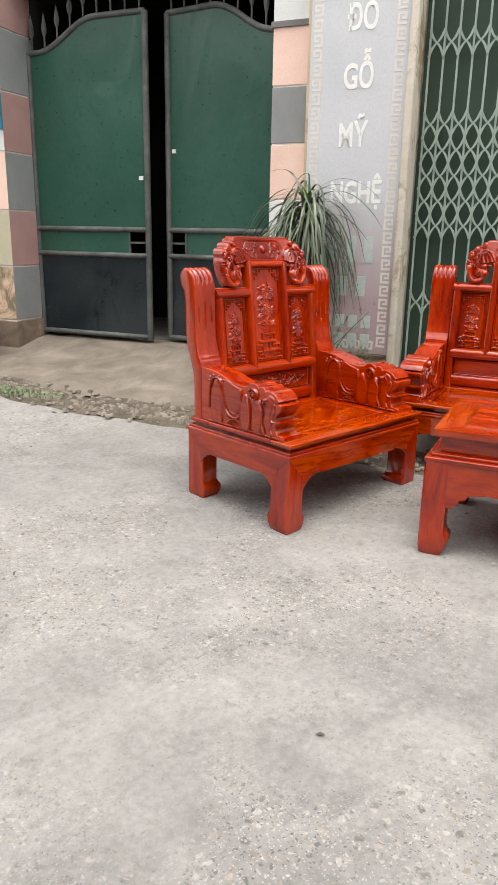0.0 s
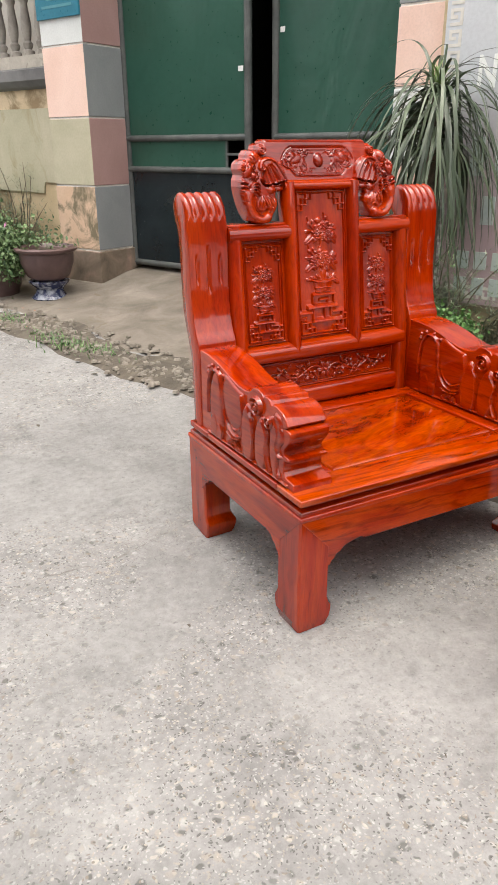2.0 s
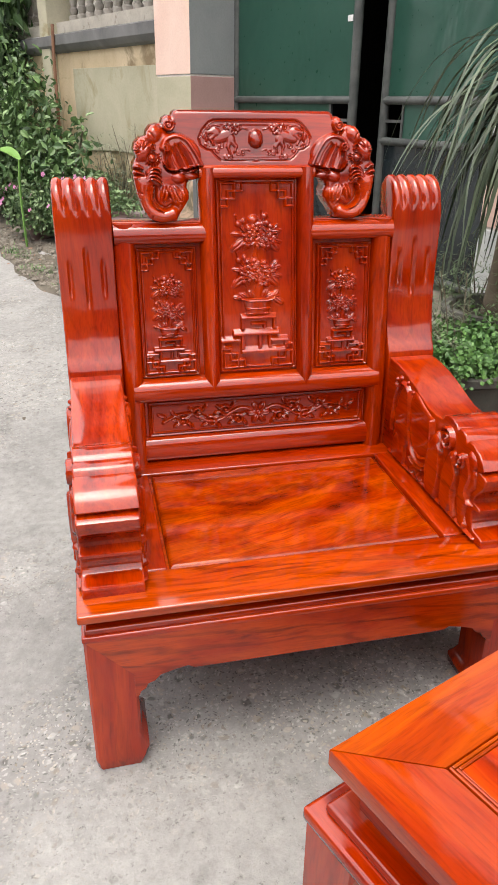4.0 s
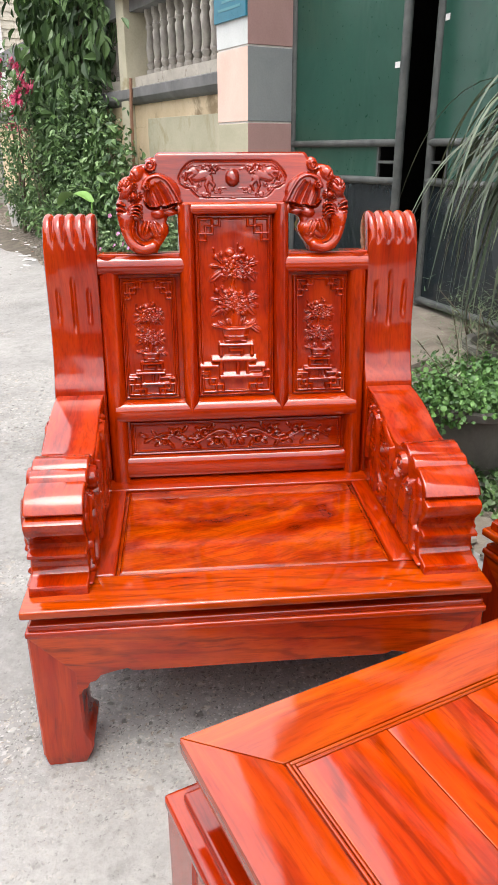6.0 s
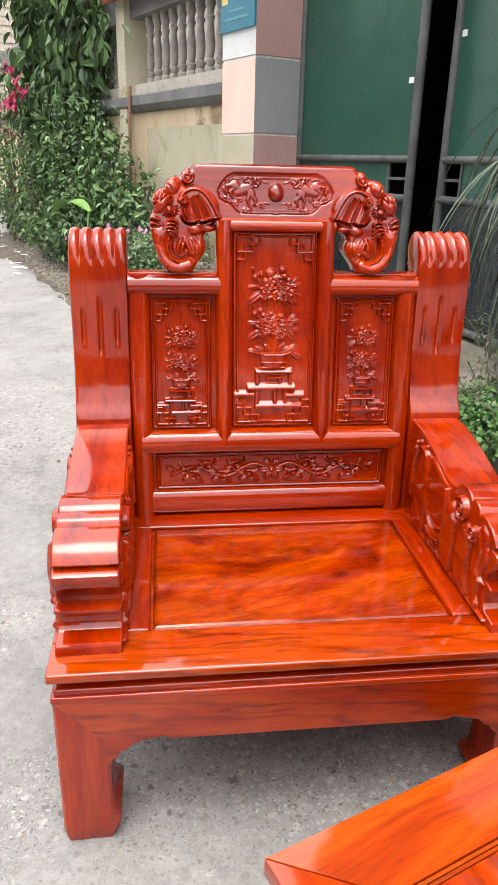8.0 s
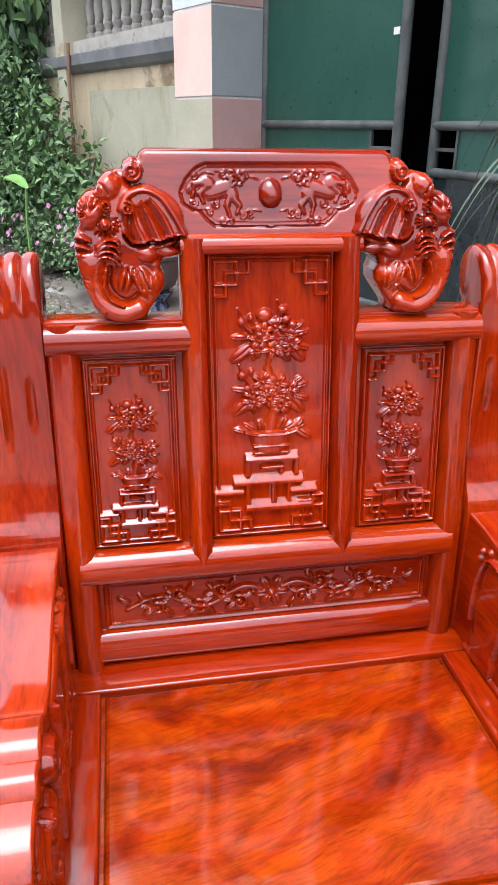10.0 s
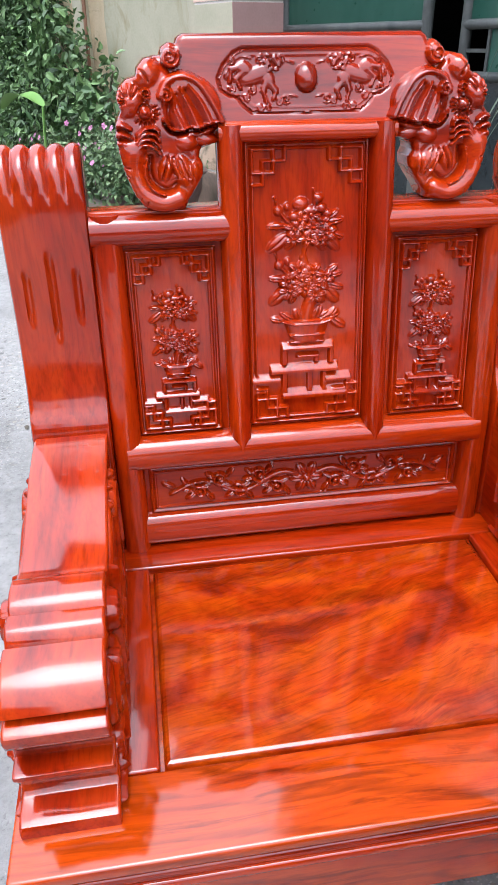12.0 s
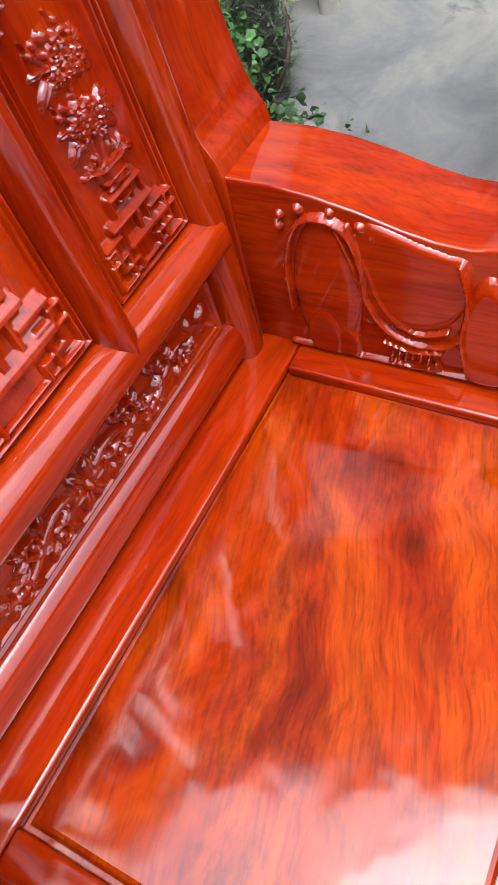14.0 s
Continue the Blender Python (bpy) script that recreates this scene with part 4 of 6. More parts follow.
# ---- the carved furniture ----
def yb(z):
    """How far back the face of a chair's back lies at a height: leaning, slightly bowed."""
    return np.interp(z, [0.38, 0.45, 0.58, 0.70, 0.80, 0.90, 1.00, 1.05, 1.10, 1.18], [0.554, 0.557, 0.564, 0.580, 0.592, 0.603, 0.617, 0.624, 0.636, 0.657])


def moulding(path, w, h, point=False, n=9):
    """A half-round moulding that follows a line (x, z) on the face of the back."""
    P = np.array(path, float)
    k = len(P)
    rings = []
    for i in range(k):
        d0 = P[i] - P[i - 1] if i else P[1] - P[0]
        d1 = P[i + 1] - P[i] if i < k - 1 else d0
        d0, d1 = d0 / np.linalg.norm(d0), d1 / np.linalg.norm(d1)
        nn = np.array([-(d0 + d1)[1], (d0 + d1)[0]])
        nn /= np.linalg.norm(nn)
        nn /= max(0.5, abs(nn @ np.array([-d0[1], d0[0]])))
        ww = w * (0.04 if point and i == 0 else 1.0)
        ring = []
        for j in range(n):
            s = -1 + 2 * j / (n - 1)
            x, z = P[i] + nn * s * ww / 2
            ring.append((x, float(yb(z)) - h * max(0.0, 1 - abs(s) ** 2.6) ** 0.5, z))
        for s in (1, -1):
            x, z = P[i] + nn * s * ww / 2
            ring.append((x, float(yb(z)) + 0.02, z))
        rings.append(ring)
    return loft(rings)


def dense(a, b, n):
    return [(a[0] + (b[0] - a[0]) * k / n, a[1] + (b[1] - a[1]) * k / n) for k in range(n + 1)]


def bouquet(R, cx, z0, s):
    """A carved pot of blossoms on stepped stands; s: its scale, 1 is 0.30 m high."""
    g = random.Random(11)
    # stepped stands with slanting tops: (x0, x1, z0, z1, height, slant)
    k = min(1, s + 0.25)
    for x0, x1, a, b, h, sl in ((-0.034, 0.054, 0.0, 0.016, 0.009, 0.010), (-0.034, -0.027, 0.010, 0.048, 0.007, 0.003), (0.000, 0.007, 0.010, 0.048, 0.007, 0.003), (0.020, 0.026, 0.010, 0.048, 0.006, 0.003), (-0.050, 0.042, 0.042, 0.058, 0.010, 0.010), (-0.075, -0.036, 0.028, 0.042, 0.009, 0.009), (-0.075, -0.068, 0.012, 0.034, 0.006, 0.003), (-0.075, -0.055, 0.010, 0.018, 0.006, 0.004), (0.024, 0.060, 0.026, 0.039, 0.009, 0.009), (0.053, 0.060, 0.008, 0.032, 0.006, 0.003), (0.034, 0.056, 0.006, 0.016, 0.007, 0.005), (-0.034, 0.036, 0.080, 0.093, 0.010, 0.009), (-0.034, -0.027, 0.056, 0.085, 0.008, 0.003), (0.029, 0.036, 0.056, 0.085, 0.008, 0.003), (-0.014, 0.016, 0.066, 0.075, 0.007, 0.005), (0.010, 0.016, 0.058, 0.070, 0.006, 0.003)):
        R.shelf(cx + x0 * s, cx + x1 * s, z0 + a * s, z0 + b * s, h * k, sl * s)
    # shallow bowl with rim and leaves
    zb = z0 + 0.111 * s
    s_ = R.win(cx - 0.05 * s, cx + 0.05 * s, zb - 0.02 * s, zb + 0.02 * s)
    X, Z = R.X[s_] - cx, (R.Z[s_] - zb) / s
    wid = (0.017 + 0.013 * np.sqrt(np.clip((Z + 0.018) / 0.036, 0, 1))) * s
    v = 0.0095 * k * np.sqrt(np.clip(1 - (X / wid) ** 2, 0, 1)) * ((Z > -0.017) & (Z < 0.017))
    R.h[s_] = np.maximum(R.h[s_], v)
    R.line([(cx - 0.032 * s, zb + 0.016 * s), (cx - 0.018 * s, zb + 0.011 * s), (cx + 0.018 * s, zb + 0.011 * s), (cx + 0.032 * s, zb + 0.016 * s)], 0.0026 * s, 0.0112 * k)
    R.line([(cx - 0.023 * s, zb - 0.006 * s), (cx + 0.023 * s, zb - 0.006 * s)], 0.0018 * s, 0.0106 * k)
    R.line([(cx - 0.021 * s, zb - 0.018 * s), (cx + 0.021 * s, zb - 0.018 * s)], 0.0030 * s, 0.0085 * k)

    def leaf(x, z, l, a, w=0.29):
        R.dome(x + 0.5 * l * math.cos(a), z + 0.5 * l * math.sin(a), 0.55 * l, w * l, 0.0058 * k, a, 0.5)

    for x, l, a in ((-0.018, 0.020, 2.5), (-0.010, 0.018, 1.9), (0.014, 0.020, 0.6), (0.020, 0.024, 0.35), (0.010, 0.022, 1.2), (-0.030, 0.018, 2.9), (0.027, 0.020, 0.9), (0.032, 0.024, -0.7)):
        leaf(cx + x * s, zb + 0.016 * s, l * s, a)
    stem = [(cx - 0.002 * s, zb + 0.012 * s), (cx + 0.003 * s, zb + 0.04 * s), (cx + 0.007 * s, zb + 0.07 * s), (cx - 0.005 * s, zb + 0.112 * s), (cx + 0.004 * s, zb + 0.165 * s)]
    R.line(stem, (0.0085 * s, 0.003 * s), 0.0062 * k)

    def blossom(x, z, r):
        a0 = g.uniform(0, 1.2)
        for q in range(5):
            a = a0 + q * 1.2566
            R.dome(x + 0.58 * r * math.cos(a), z + 0.58 * r * math.sin(a), 0.50 * r, 0.37 * r, 0.0088 * k, a, 0.25)
        R.dome(x, z, 0.24 * r, 0.24 * r, 0.0112 * k)

    for zc in (zb + 0.076 * s, zb + 0.155 * s):
        # drooping leaves outside, blossoms heaped in the middle
        for x, z, a, l in ((-0.026, 0.004, 3.05, 0.026), (-0.024, -0.008, 3.95, 0.040), (-0.014, -0.012, 4.25, 0.026), (0.024, 0.006, 0.20, 0.026), (0.020, -0.006, -0.95, 0.040), (0.012, -0.010, -1.25, 0.030), (0.026, 0.012, 0.75, 0.020), (0.026, -0.006, -0.35, 0.026)):
            leaf(cx + x * s, zc + z * s, 0.86 * l * s, a + g.uniform(-0.15, 0.15), 0.25)
        spots = []
        while len(spots) < 9:
            x, z = g.uniform(-1, 1), g.uniform(-1, 1)
            if x * x + z * z < 1 and all(math.hypot((x - p) * 0.028, (z - q) * 0.023) > 0.0135 for p, q in spots):
                spots.append((x, z))
        for x, z in spots:
            blossom(cx + x * 0.028 * s, zc + (z * 0.023 - 0.006 * x * x) * s, g.uniform(0.0120, 0.0150) * s)
        bud = [(cx - 0.024 * s, zc + 0.010 * s), (cx - 0.036 * s, zc + 0.026 * s), (cx - 0.040 * s, zc + 0.044 * s)]
        R.line(bud, (0.0022 * s, 0.0014 * s), 0.0050 * k)
        R.dome(bud[1][0], bud[1][1], 0.0060 * s, 0.0072 * s, 0.0068 * k)
        R.dome(bud[1][0] + 0.011 * s, bud[1][1] + 0.005 * s, 0.0036 * s, 0.0064 * s, 0.0060 * k)
    for x, z, r in ((-0.008, 0.189, 0.0100), (0.018, 0.183, 0.0070), (0.004, 0.180, 0.0070), (-0.016, 0.172, 0.0070), (0.026, 0.175, 0.0064), (0.014, 0.197, 0.0068)):
        R.dome(cx + x * s, zb + z * s, r * s, r * s, 0.0082 * k)
    R.line([(cx + 0.008 * s, zb + 0.176 * s), (cx + 0.010 * s, zb + 0.194 * s), (cx + 0.008 * s, zb + 0.210 * s)], (0.0022 * s, 0.0014 * s), 0.0052 * k)


def flower_panel(x0, x1, z0, z1, s):
    wide = 1.22
    x0, x1 = x0 / wide, x1 / wide
    R = Relief(x0, x1, z0, z1, 0.0013)
    for q in (0.003, 0.0095):
        R.line([(x0 + q, z0 + q * wide), (x1 - q, z0 + q * wide), (x1 - q, z1 - q * wide), (x0 + q, z1 - q * wide), (x0 + q, z0 + q * wide)], 0.0021, 0.0052)
    f = 0.040 if s > 0.9 else 0.031
    for cx, sx in ((x0 + 0.0095, 1), (x1 - 0.0095, -1)):
        for cz, sz in ((z0 + 0.0095 * wide, 1), (z1 - 0.0095 * wide, -1)):
            R.fret(cx, cz, sx, sz * wide, f, 0.0028, 0.0078)
    bouquet(R, (x0 + x1) / 2, z0 + (0.042 if s > 0.9 else 0.034), s)
    v, e, fc = R.mesh(lambda X, Z: yb(Z) + 0.004, 0.012)
    return [(x * wide, y, z) for x, y, z in v], e, fc


def vine_panel(hw, z0, z1):
    R = Relief(-hw, hw, z0, z1, 0.0016)
    zc = (z0 + z1) / 2
    for q in (0.003, 0.010):
        R.line([(-hw + q, z0 + q), (hw - q, z0 + q), (hw - q, z1 - q), (-hw + q, z1 - q), (-hw + q, z0 + q)], 0.0023, 0.003)
    L = min(hw - 0.035, 0.235)
    for sx in (-1, 1):
        wave = [(0.018 + k / 48 * (L - 0.018), zc + 0.016 * math.sin(k / 48 * 9.6 + 0.5) * (1 - 0.35 * k / 48)) for k in range(49)]
        R.line([(sx * x, z) for x, z in wave], (0.0048, 0.0026), 0.0080)
        for c, zz, r, t0 in ((0.052, -0.013, 0.013, 1.2), (0.082, 0.014, 0.015, 4.4), (0.118, -0.014, 0.014, 1.2), (0.150, 0.013, 0.014, 4.4), (0.186, -0.010, 0.011, 1.2)):
            R.line([(sx * x, z) for x, z in spiral(c, zc + zz, r, 1.35, t0)], (0.0036, 0.0024), 0.0080)
            R.dome(sx * c, zc + zz, 0.0042, 0.0042, 0.0080)
            up = 1 if zz > 0 else -1
            for k, (dx, dz, a) in enumerate(((-0.017, 0.010, 2.2), (0.016, 0.006, 0.6), (0.020, -0.006, -0.3), (-0.012, -0.012, 3.6))):
                R.dome(sx * (c + dx), zc + zz + up * dz, 0.0115, 0.0052, 0.0085, sx * up * a, 0.4)
        R.dome(sx * (L + 0.003), zc + 0.008, 0.013, 0.0055, 0.0075, sx * 0.5, 0.3)
        R.dome(sx * (L - 0.006), zc - 0.006, 0.012, 0.0050, 0.0070, -sx * 0.6, 0.3)
        R.dome(sx * (L - 0.024), zc + 0.012, 0.010, 0.0045, 0.0070, sx * 0.9, 0.3)
    for k in range(6):
        a = k * 1.047
        R.dome(0.017 * math.cos(a), zc + 0.017 * math.sin(a), 0.0135, 0.0090, 0.0095, a, 0.3)
    R.dome(0, zc, 0.0072, 0.0072, 0.0125)
    return R.mesh(lambda X, Z: yb(Z) + 0.004, 0.012)


def crest_board(ext):
    """The pierced crest: a tablet with a framed field and heavy carved scrolls at both ends."""
    half = [(0.0, 1.168), (0.170, 1.168), (0.178, 1.163), (0.180, 1.156), (0.190, 1.158), (0.200, 1.152), (0.203, 1.142), (0.212, 1.142), (0.226, 1.139), (0.236, 1.128), (0.238, 1.118), (0.252, 1.114), (0.263, 1.104), (0.267, 1.090), (0.262, 1.076), (0.270, 1.062), (0.272, 1.045), (0.268, 1.020), (0.262, 0.995), (0.252, 0.970), (0.240, 0.953), (0.222, 0.945), (0.198, 0.945), (0.181, 0.948), (0.174, 0.962), (0.162, 0.978), (0.153, 0.992), (0.152, 1.006), (0.157, 1.016), (0.155, 1.024), (0.147, 1.028), (0.140, 1.031), (0.128, 1.034), (0.124, 1.040), (0.0, 1.040)]
    half = [(x + (ext if x > 0.001 else 0), z) for x, z in half]
    outline = half + [(-x, z) for x, z in half[::-1] if x > 0.001]
    R = Relief(-0.29 - ext, 0.29 + ext, 0.935, 1.18, 0.00165)
    ch = 0.124 + ext
    # framed field with notched corners
    cart = [(ch, 1.113), (ch - 0.008, 1.128), (ch - 0.022, 1.142), (ch - 0.034, 1.147), (0, 1.147)]
    cart_low = [(ch, 1.113), (ch - 0.003, 1.100), (ch - 0.016, 1.092), (ch - 0.026, 1.090), (ch - 0.034, 1.080), (ch - 0.046, 1.071), (0, 1.069)]
    ring = cart + [(-x, z) for x, z in cart[:-1][::-1]] + [(-x, z) for x, z in cart_low[1:]] + [(x, z) for x, z in cart_low[::-1][1:]]
    P = np.array(ring)
    inside = np.zeros_like(R.X, bool)
    dist = np.full(R.X.shape, 1e9)
    for (ax, az), (cx, cz) in zip(P, np.roll(P, -1, 0)):
        if az != cz:
            inside ^= ((az > R.Z) != (cz > R.Z)) & (R.X < (cx - ax) * (R.Z - az) / (cz - az) + ax)
        dx, dz = cx - ax, cz - az
        k = np.clip(((R.X - ax) * dx + (R.Z - az) * dz) / (dx * dx + dz * dz + 1e-12), 0, 1)
        dist = np.minimum(dist, np.hypot(R.X - ax - k * dx, R.Z - az - k * dz))
    h = np.full(R.X.shape, 0.004)
    h = np.where(inside, 0.004 - 0.0020 * np.clip(dist / 0.004, 0, 1), h)
    h = h - 0.003 * np.exp(-((dist - 0.001) / 0.0022) ** 2) * (~inside)
    h = h + 0.0012 * np.exp(-((dist - 0.006) / 0.0020) ** 2) * inside
    base = h
    R.h[:] = 0
    R.dome(0, 1.112, 0.0165, 0.019, 0.011)
    for sx in (-1, 1):
        # smooth lobes, tufts and cloud curls either side of the bead
        B = lambda x, z, a, b, h, turn=0.0, gr=0.0: R.dome(sx * (x + ext * 0.6), z, a, b, 0.40 * h, sx * turn, gr)
        P_ = lambda pts: [(sx * (x + ext * 0.6), z) for x, z in pts]
        B(0.072, 1.116, 0.024, 0.0105, 0.0085, -0.35)
        B(0.088, 1.124, 0.012, 0.0100, 0.0090, 0.3)
        B(0.055, 1.110, 0.010, 0.0110, 0.0085)
        for pts in (((0.058, 1.110), (0.062, 1.096), (0.058, 1.082)), ((0.052, 1.106), (0.044, 1.096), (0.048, 1.086)), ((0.090, 1.120), (0.100, 1.112), (0.094, 1.100)), ((0.096, 1.126), (0.106, 1.124), (0.109, 1.108))):
            R.line(P_(pts), (0.0044, 0.0026), 0.0032)
        for k in range(12):
            B(0.048 + 0.014 * math.cos(k * 2.4) * (0.4 + k / 20), 1.130 + 0.010 * math.sin(k * 2.4) * (0.4 + k / 20), 0.0046, 0.0030, 0.0090, k * 0.9, 0.3)
        for x, z, r, t0 in ((0.036, 1.134, 0.006, 0.5), (0.066, 1.136, 0.006, 2.0), (0.030, 1.086, 0.0065, 4.0), (0.040, 1.082, 0.005, 1.0), (0.108, 1.100, 0.006, 3.0), (0.078, 1.098, 0.006, 2.0), (0.056, 1.076, 0.005, 0.0), (0.067, 1.077, 0.005, 3.2), (0.106, 1.134, 0.005, 1.6), (0.112, 1.117, 0.004, 5.0), (0.086, 1.088, 0.005, 0.8)):
            R.line(P_(spiral(x, z, r, 1.4, t0)), (0.0016, 0.0012), 0.0016)
        for x, z in ((0.022, 1.132), (0.020, 1.090), (0.084, 1.138), (0.100, 1.093)):
            B(x, z, 0.0075, 0.0016, 0.0038, 0.2)
        # end scrolls: volutes, ridged shell, folded fan and a thick curl that stands on the rail
        S = lambda pts: [(sx * (x + ext), z) for x, z in pts]
        C = lambda pts, n=6: [tuple(p[:2]) for p in smooth_line([(a, b, 0) for a, b in S(pts)], n)]
        D = lambda x, z, a, b, h, turn=0.0, gr=0.0: R.dome(sx * (x + ext), z, a, b, h, sx * turn, gr)
        R.plateau(sx * (0.228 + ext), 1.05, 0.060, 0.090, 0.0085)
        R.plateau(sx * (0.205 + ext), 0.990, 0.062, 0.062, 0.0080)
        R.line(S(spiral(0.190, 1.140, 0.0125, 1.7, 2.6)), 0.0036, 0.0100)
        D(0.190, 1.140, 0.0042, 0.0042, 0.011)
        D(0.226, 1.122, 0.023, 0.021, 0.0165)
        R.cut(C([(0.238, 1.128), (0.228, 1.122), (0.222, 1.112)], 3), 0.0016, 0.003)
        # ridged shell
        D(0.252, 1.090, 0.026, 0.026, 0.0165)
        for k in range(8):
            a = 0.9 + k * 0.40 - 1.3
            R.cut(S([(0.250 + 0.006 * math.cos(a), 1.089 + 0.006 * math.sin(a)), (0.250 + 0.020 * math.cos(a), 1.089 + 0.020 * math.sin(a))]), 0.0013, 0.0042)
        R.line(S(spiral(0.226, 1.098, 0.0070, 1.5, 4.0)), 0.0024, 0.0160)
        # boss with a fringed ring
        D(0.228, 1.074, 0.021, 0.018, 0.0130)
        D(0.229, 1.075, 0.0072, 0.0062, 0.0170)
        R.cut(S(spiral(0.229, 1.075, 0.0092, 1.0, 0.0, 22, 0.98)), 0.0013, 0.0045)
        for k in range(9):
            a = 2.6 + k * 0.36
            R.cut(S([(0.229 + 0.013 * math.cos(a), 1.074 + 0.011 * math.sin(a)), (0.229 + 0.019 * math.cos(a), 1.074 + 0.016 * math.sin(a))]), 0.0011, 0.0034)
        # folded fan: a smooth hollow cloth under an arched band
        R.plateau(sx * (0.165 + ext), 1.080, 0.044, 0.038, 0.0110, sx * 0.5, 3.0)
        R.line(C([(0.124, 1.062), (0.138, 1.088), (0.155, 1.110), (0.177, 1.118), (0.198, 1.110), (0.207, 1.094)]), (0.0056, 0.0062), 0.0165)
        R.line(S(spiral(0.199, 1.095, 0.0095, 1.5, 1.2)), 0.0036, 0.0168)
        for pts in (((0.190, 1.094), (0.188, 1.074), (0.178, 1.052)), ((0.180, 1.103), (0.168, 1.080), (0.158, 1.056)), ((0.168, 1.106), (0.152, 1.086), (0.140, 1.060))):
            R.line(C(pts), (0.0024, 0.0064), 0.0148)
        for pts in (((0.184, 1.094), (0.176, 1.074), (0.168, 1.054)), ((0.172, 1.100), (0.158, 1.078), (0.148, 1.058)), ((0.196, 1.084), (0.197, 1.068), (0.192, 1.054))):
            R.cut(C(pts), 0.0026, 0.0050)
        R.line(C([(0.205, 1.066), (0.196, 1.054), (0.182, 1.052), (0.170, 1.055), (0.156, 1.055), (0.142, 1.060), (0.126, 1.062)]), 0.0030, 0.0150)
        R.cut(C([(0.204, 1.060), (0.195, 1.049), (0.182, 1.047), (0.170, 1.050), (0.156, 1.050), (0.142, 1.054), (0.128, 1.056)]), 0.0018, 0.0080)
        D(0.176, 1.036, 0.018, 0.014, 0.0150)
        D(0.148, 1.038, 0.022, 0.010, 0.0100, 0.25)
        # nested ribs
        for k in range(4):
            R.line(C([(0.273 - 0.002 * k, 1.058 - 0.0115 * k), (0.262, 1.060 - 0.0115 * k), (0.250, 1.054 - 0.0105 * k)], 4), (0.0062, 0.0034), 0.0165)
        for k in range(4):
            R.line(C([(0.250 - 0.003 * k, 1.020 + 0.0085 * k), (0.236 - 0.002 * k, 1.034 + 0.0070 * k), (0.222 - 0.002 * k, 1.032 + 0.0075 * k), (0.212, 1.022 + 0.0085 * k)], 4), (0.0046, 0.0030), 0.0165)
        # thick curl
        R.line(C([(0.252, 1.024), (0.254, 1.000), (0.246, 0.978), (0.230, 0.964), (0.210, 0.958), (0.190, 0.964)]), (0.0240, 0.0150), 0.0185)
        R.line(C([(0.231, 1.018), (0.234, 0.996), (0.226, 0.978), (0.210, 0.970)]), (0.0040, 0.0030), 0.0190)
        R.cut(C([(0.226, 1.018), (0.228, 0.997), (0.220, 0.982), (0.205, 0.975), (0.192, 0.982)]), 0.0030, 0.0090)
        for k in range(6):
            a = 0.30 - k * 0.30
            R.cut(S([(0.220 + 0.037 * math.cos(a), 0.995 + 0.036 * math.sin(a)), (0.220 + 0.054 * math.cos(a), 0.995 + 0.050 * math.sin(a))]), 0.0012, 0.0026)
        # curled leaves inside the curl
        D(0.206, 1.004, 0.024, 0.012, 0.0160, 1.9, 0.35)
        D(0.182, 1.000, 0.026, 0.016, 0.0165, 1.2, 0.30)
        D(0.168, 0.998, 0.018, 0.011, 0.0150, 1.5, 0.25)
        for k in range(3):
            R.cut(C([(0.204 - 0.010 * k, 1.020 - 0.003 * k), (0.198 - 0.010 * k, 1.004 - 0.003 * k), (0.190 - 0.008 * k, 0.990)], 3), 0.0012, 0.0035)
    R.h = R.h - np.minimum(R.dent, 0.8 * R.h)
    R.h = base + 1.25 * R.h
    v = R.mesh(lambda X, Z: yb(Z) + 0.0, 0.045, outline)
    return v


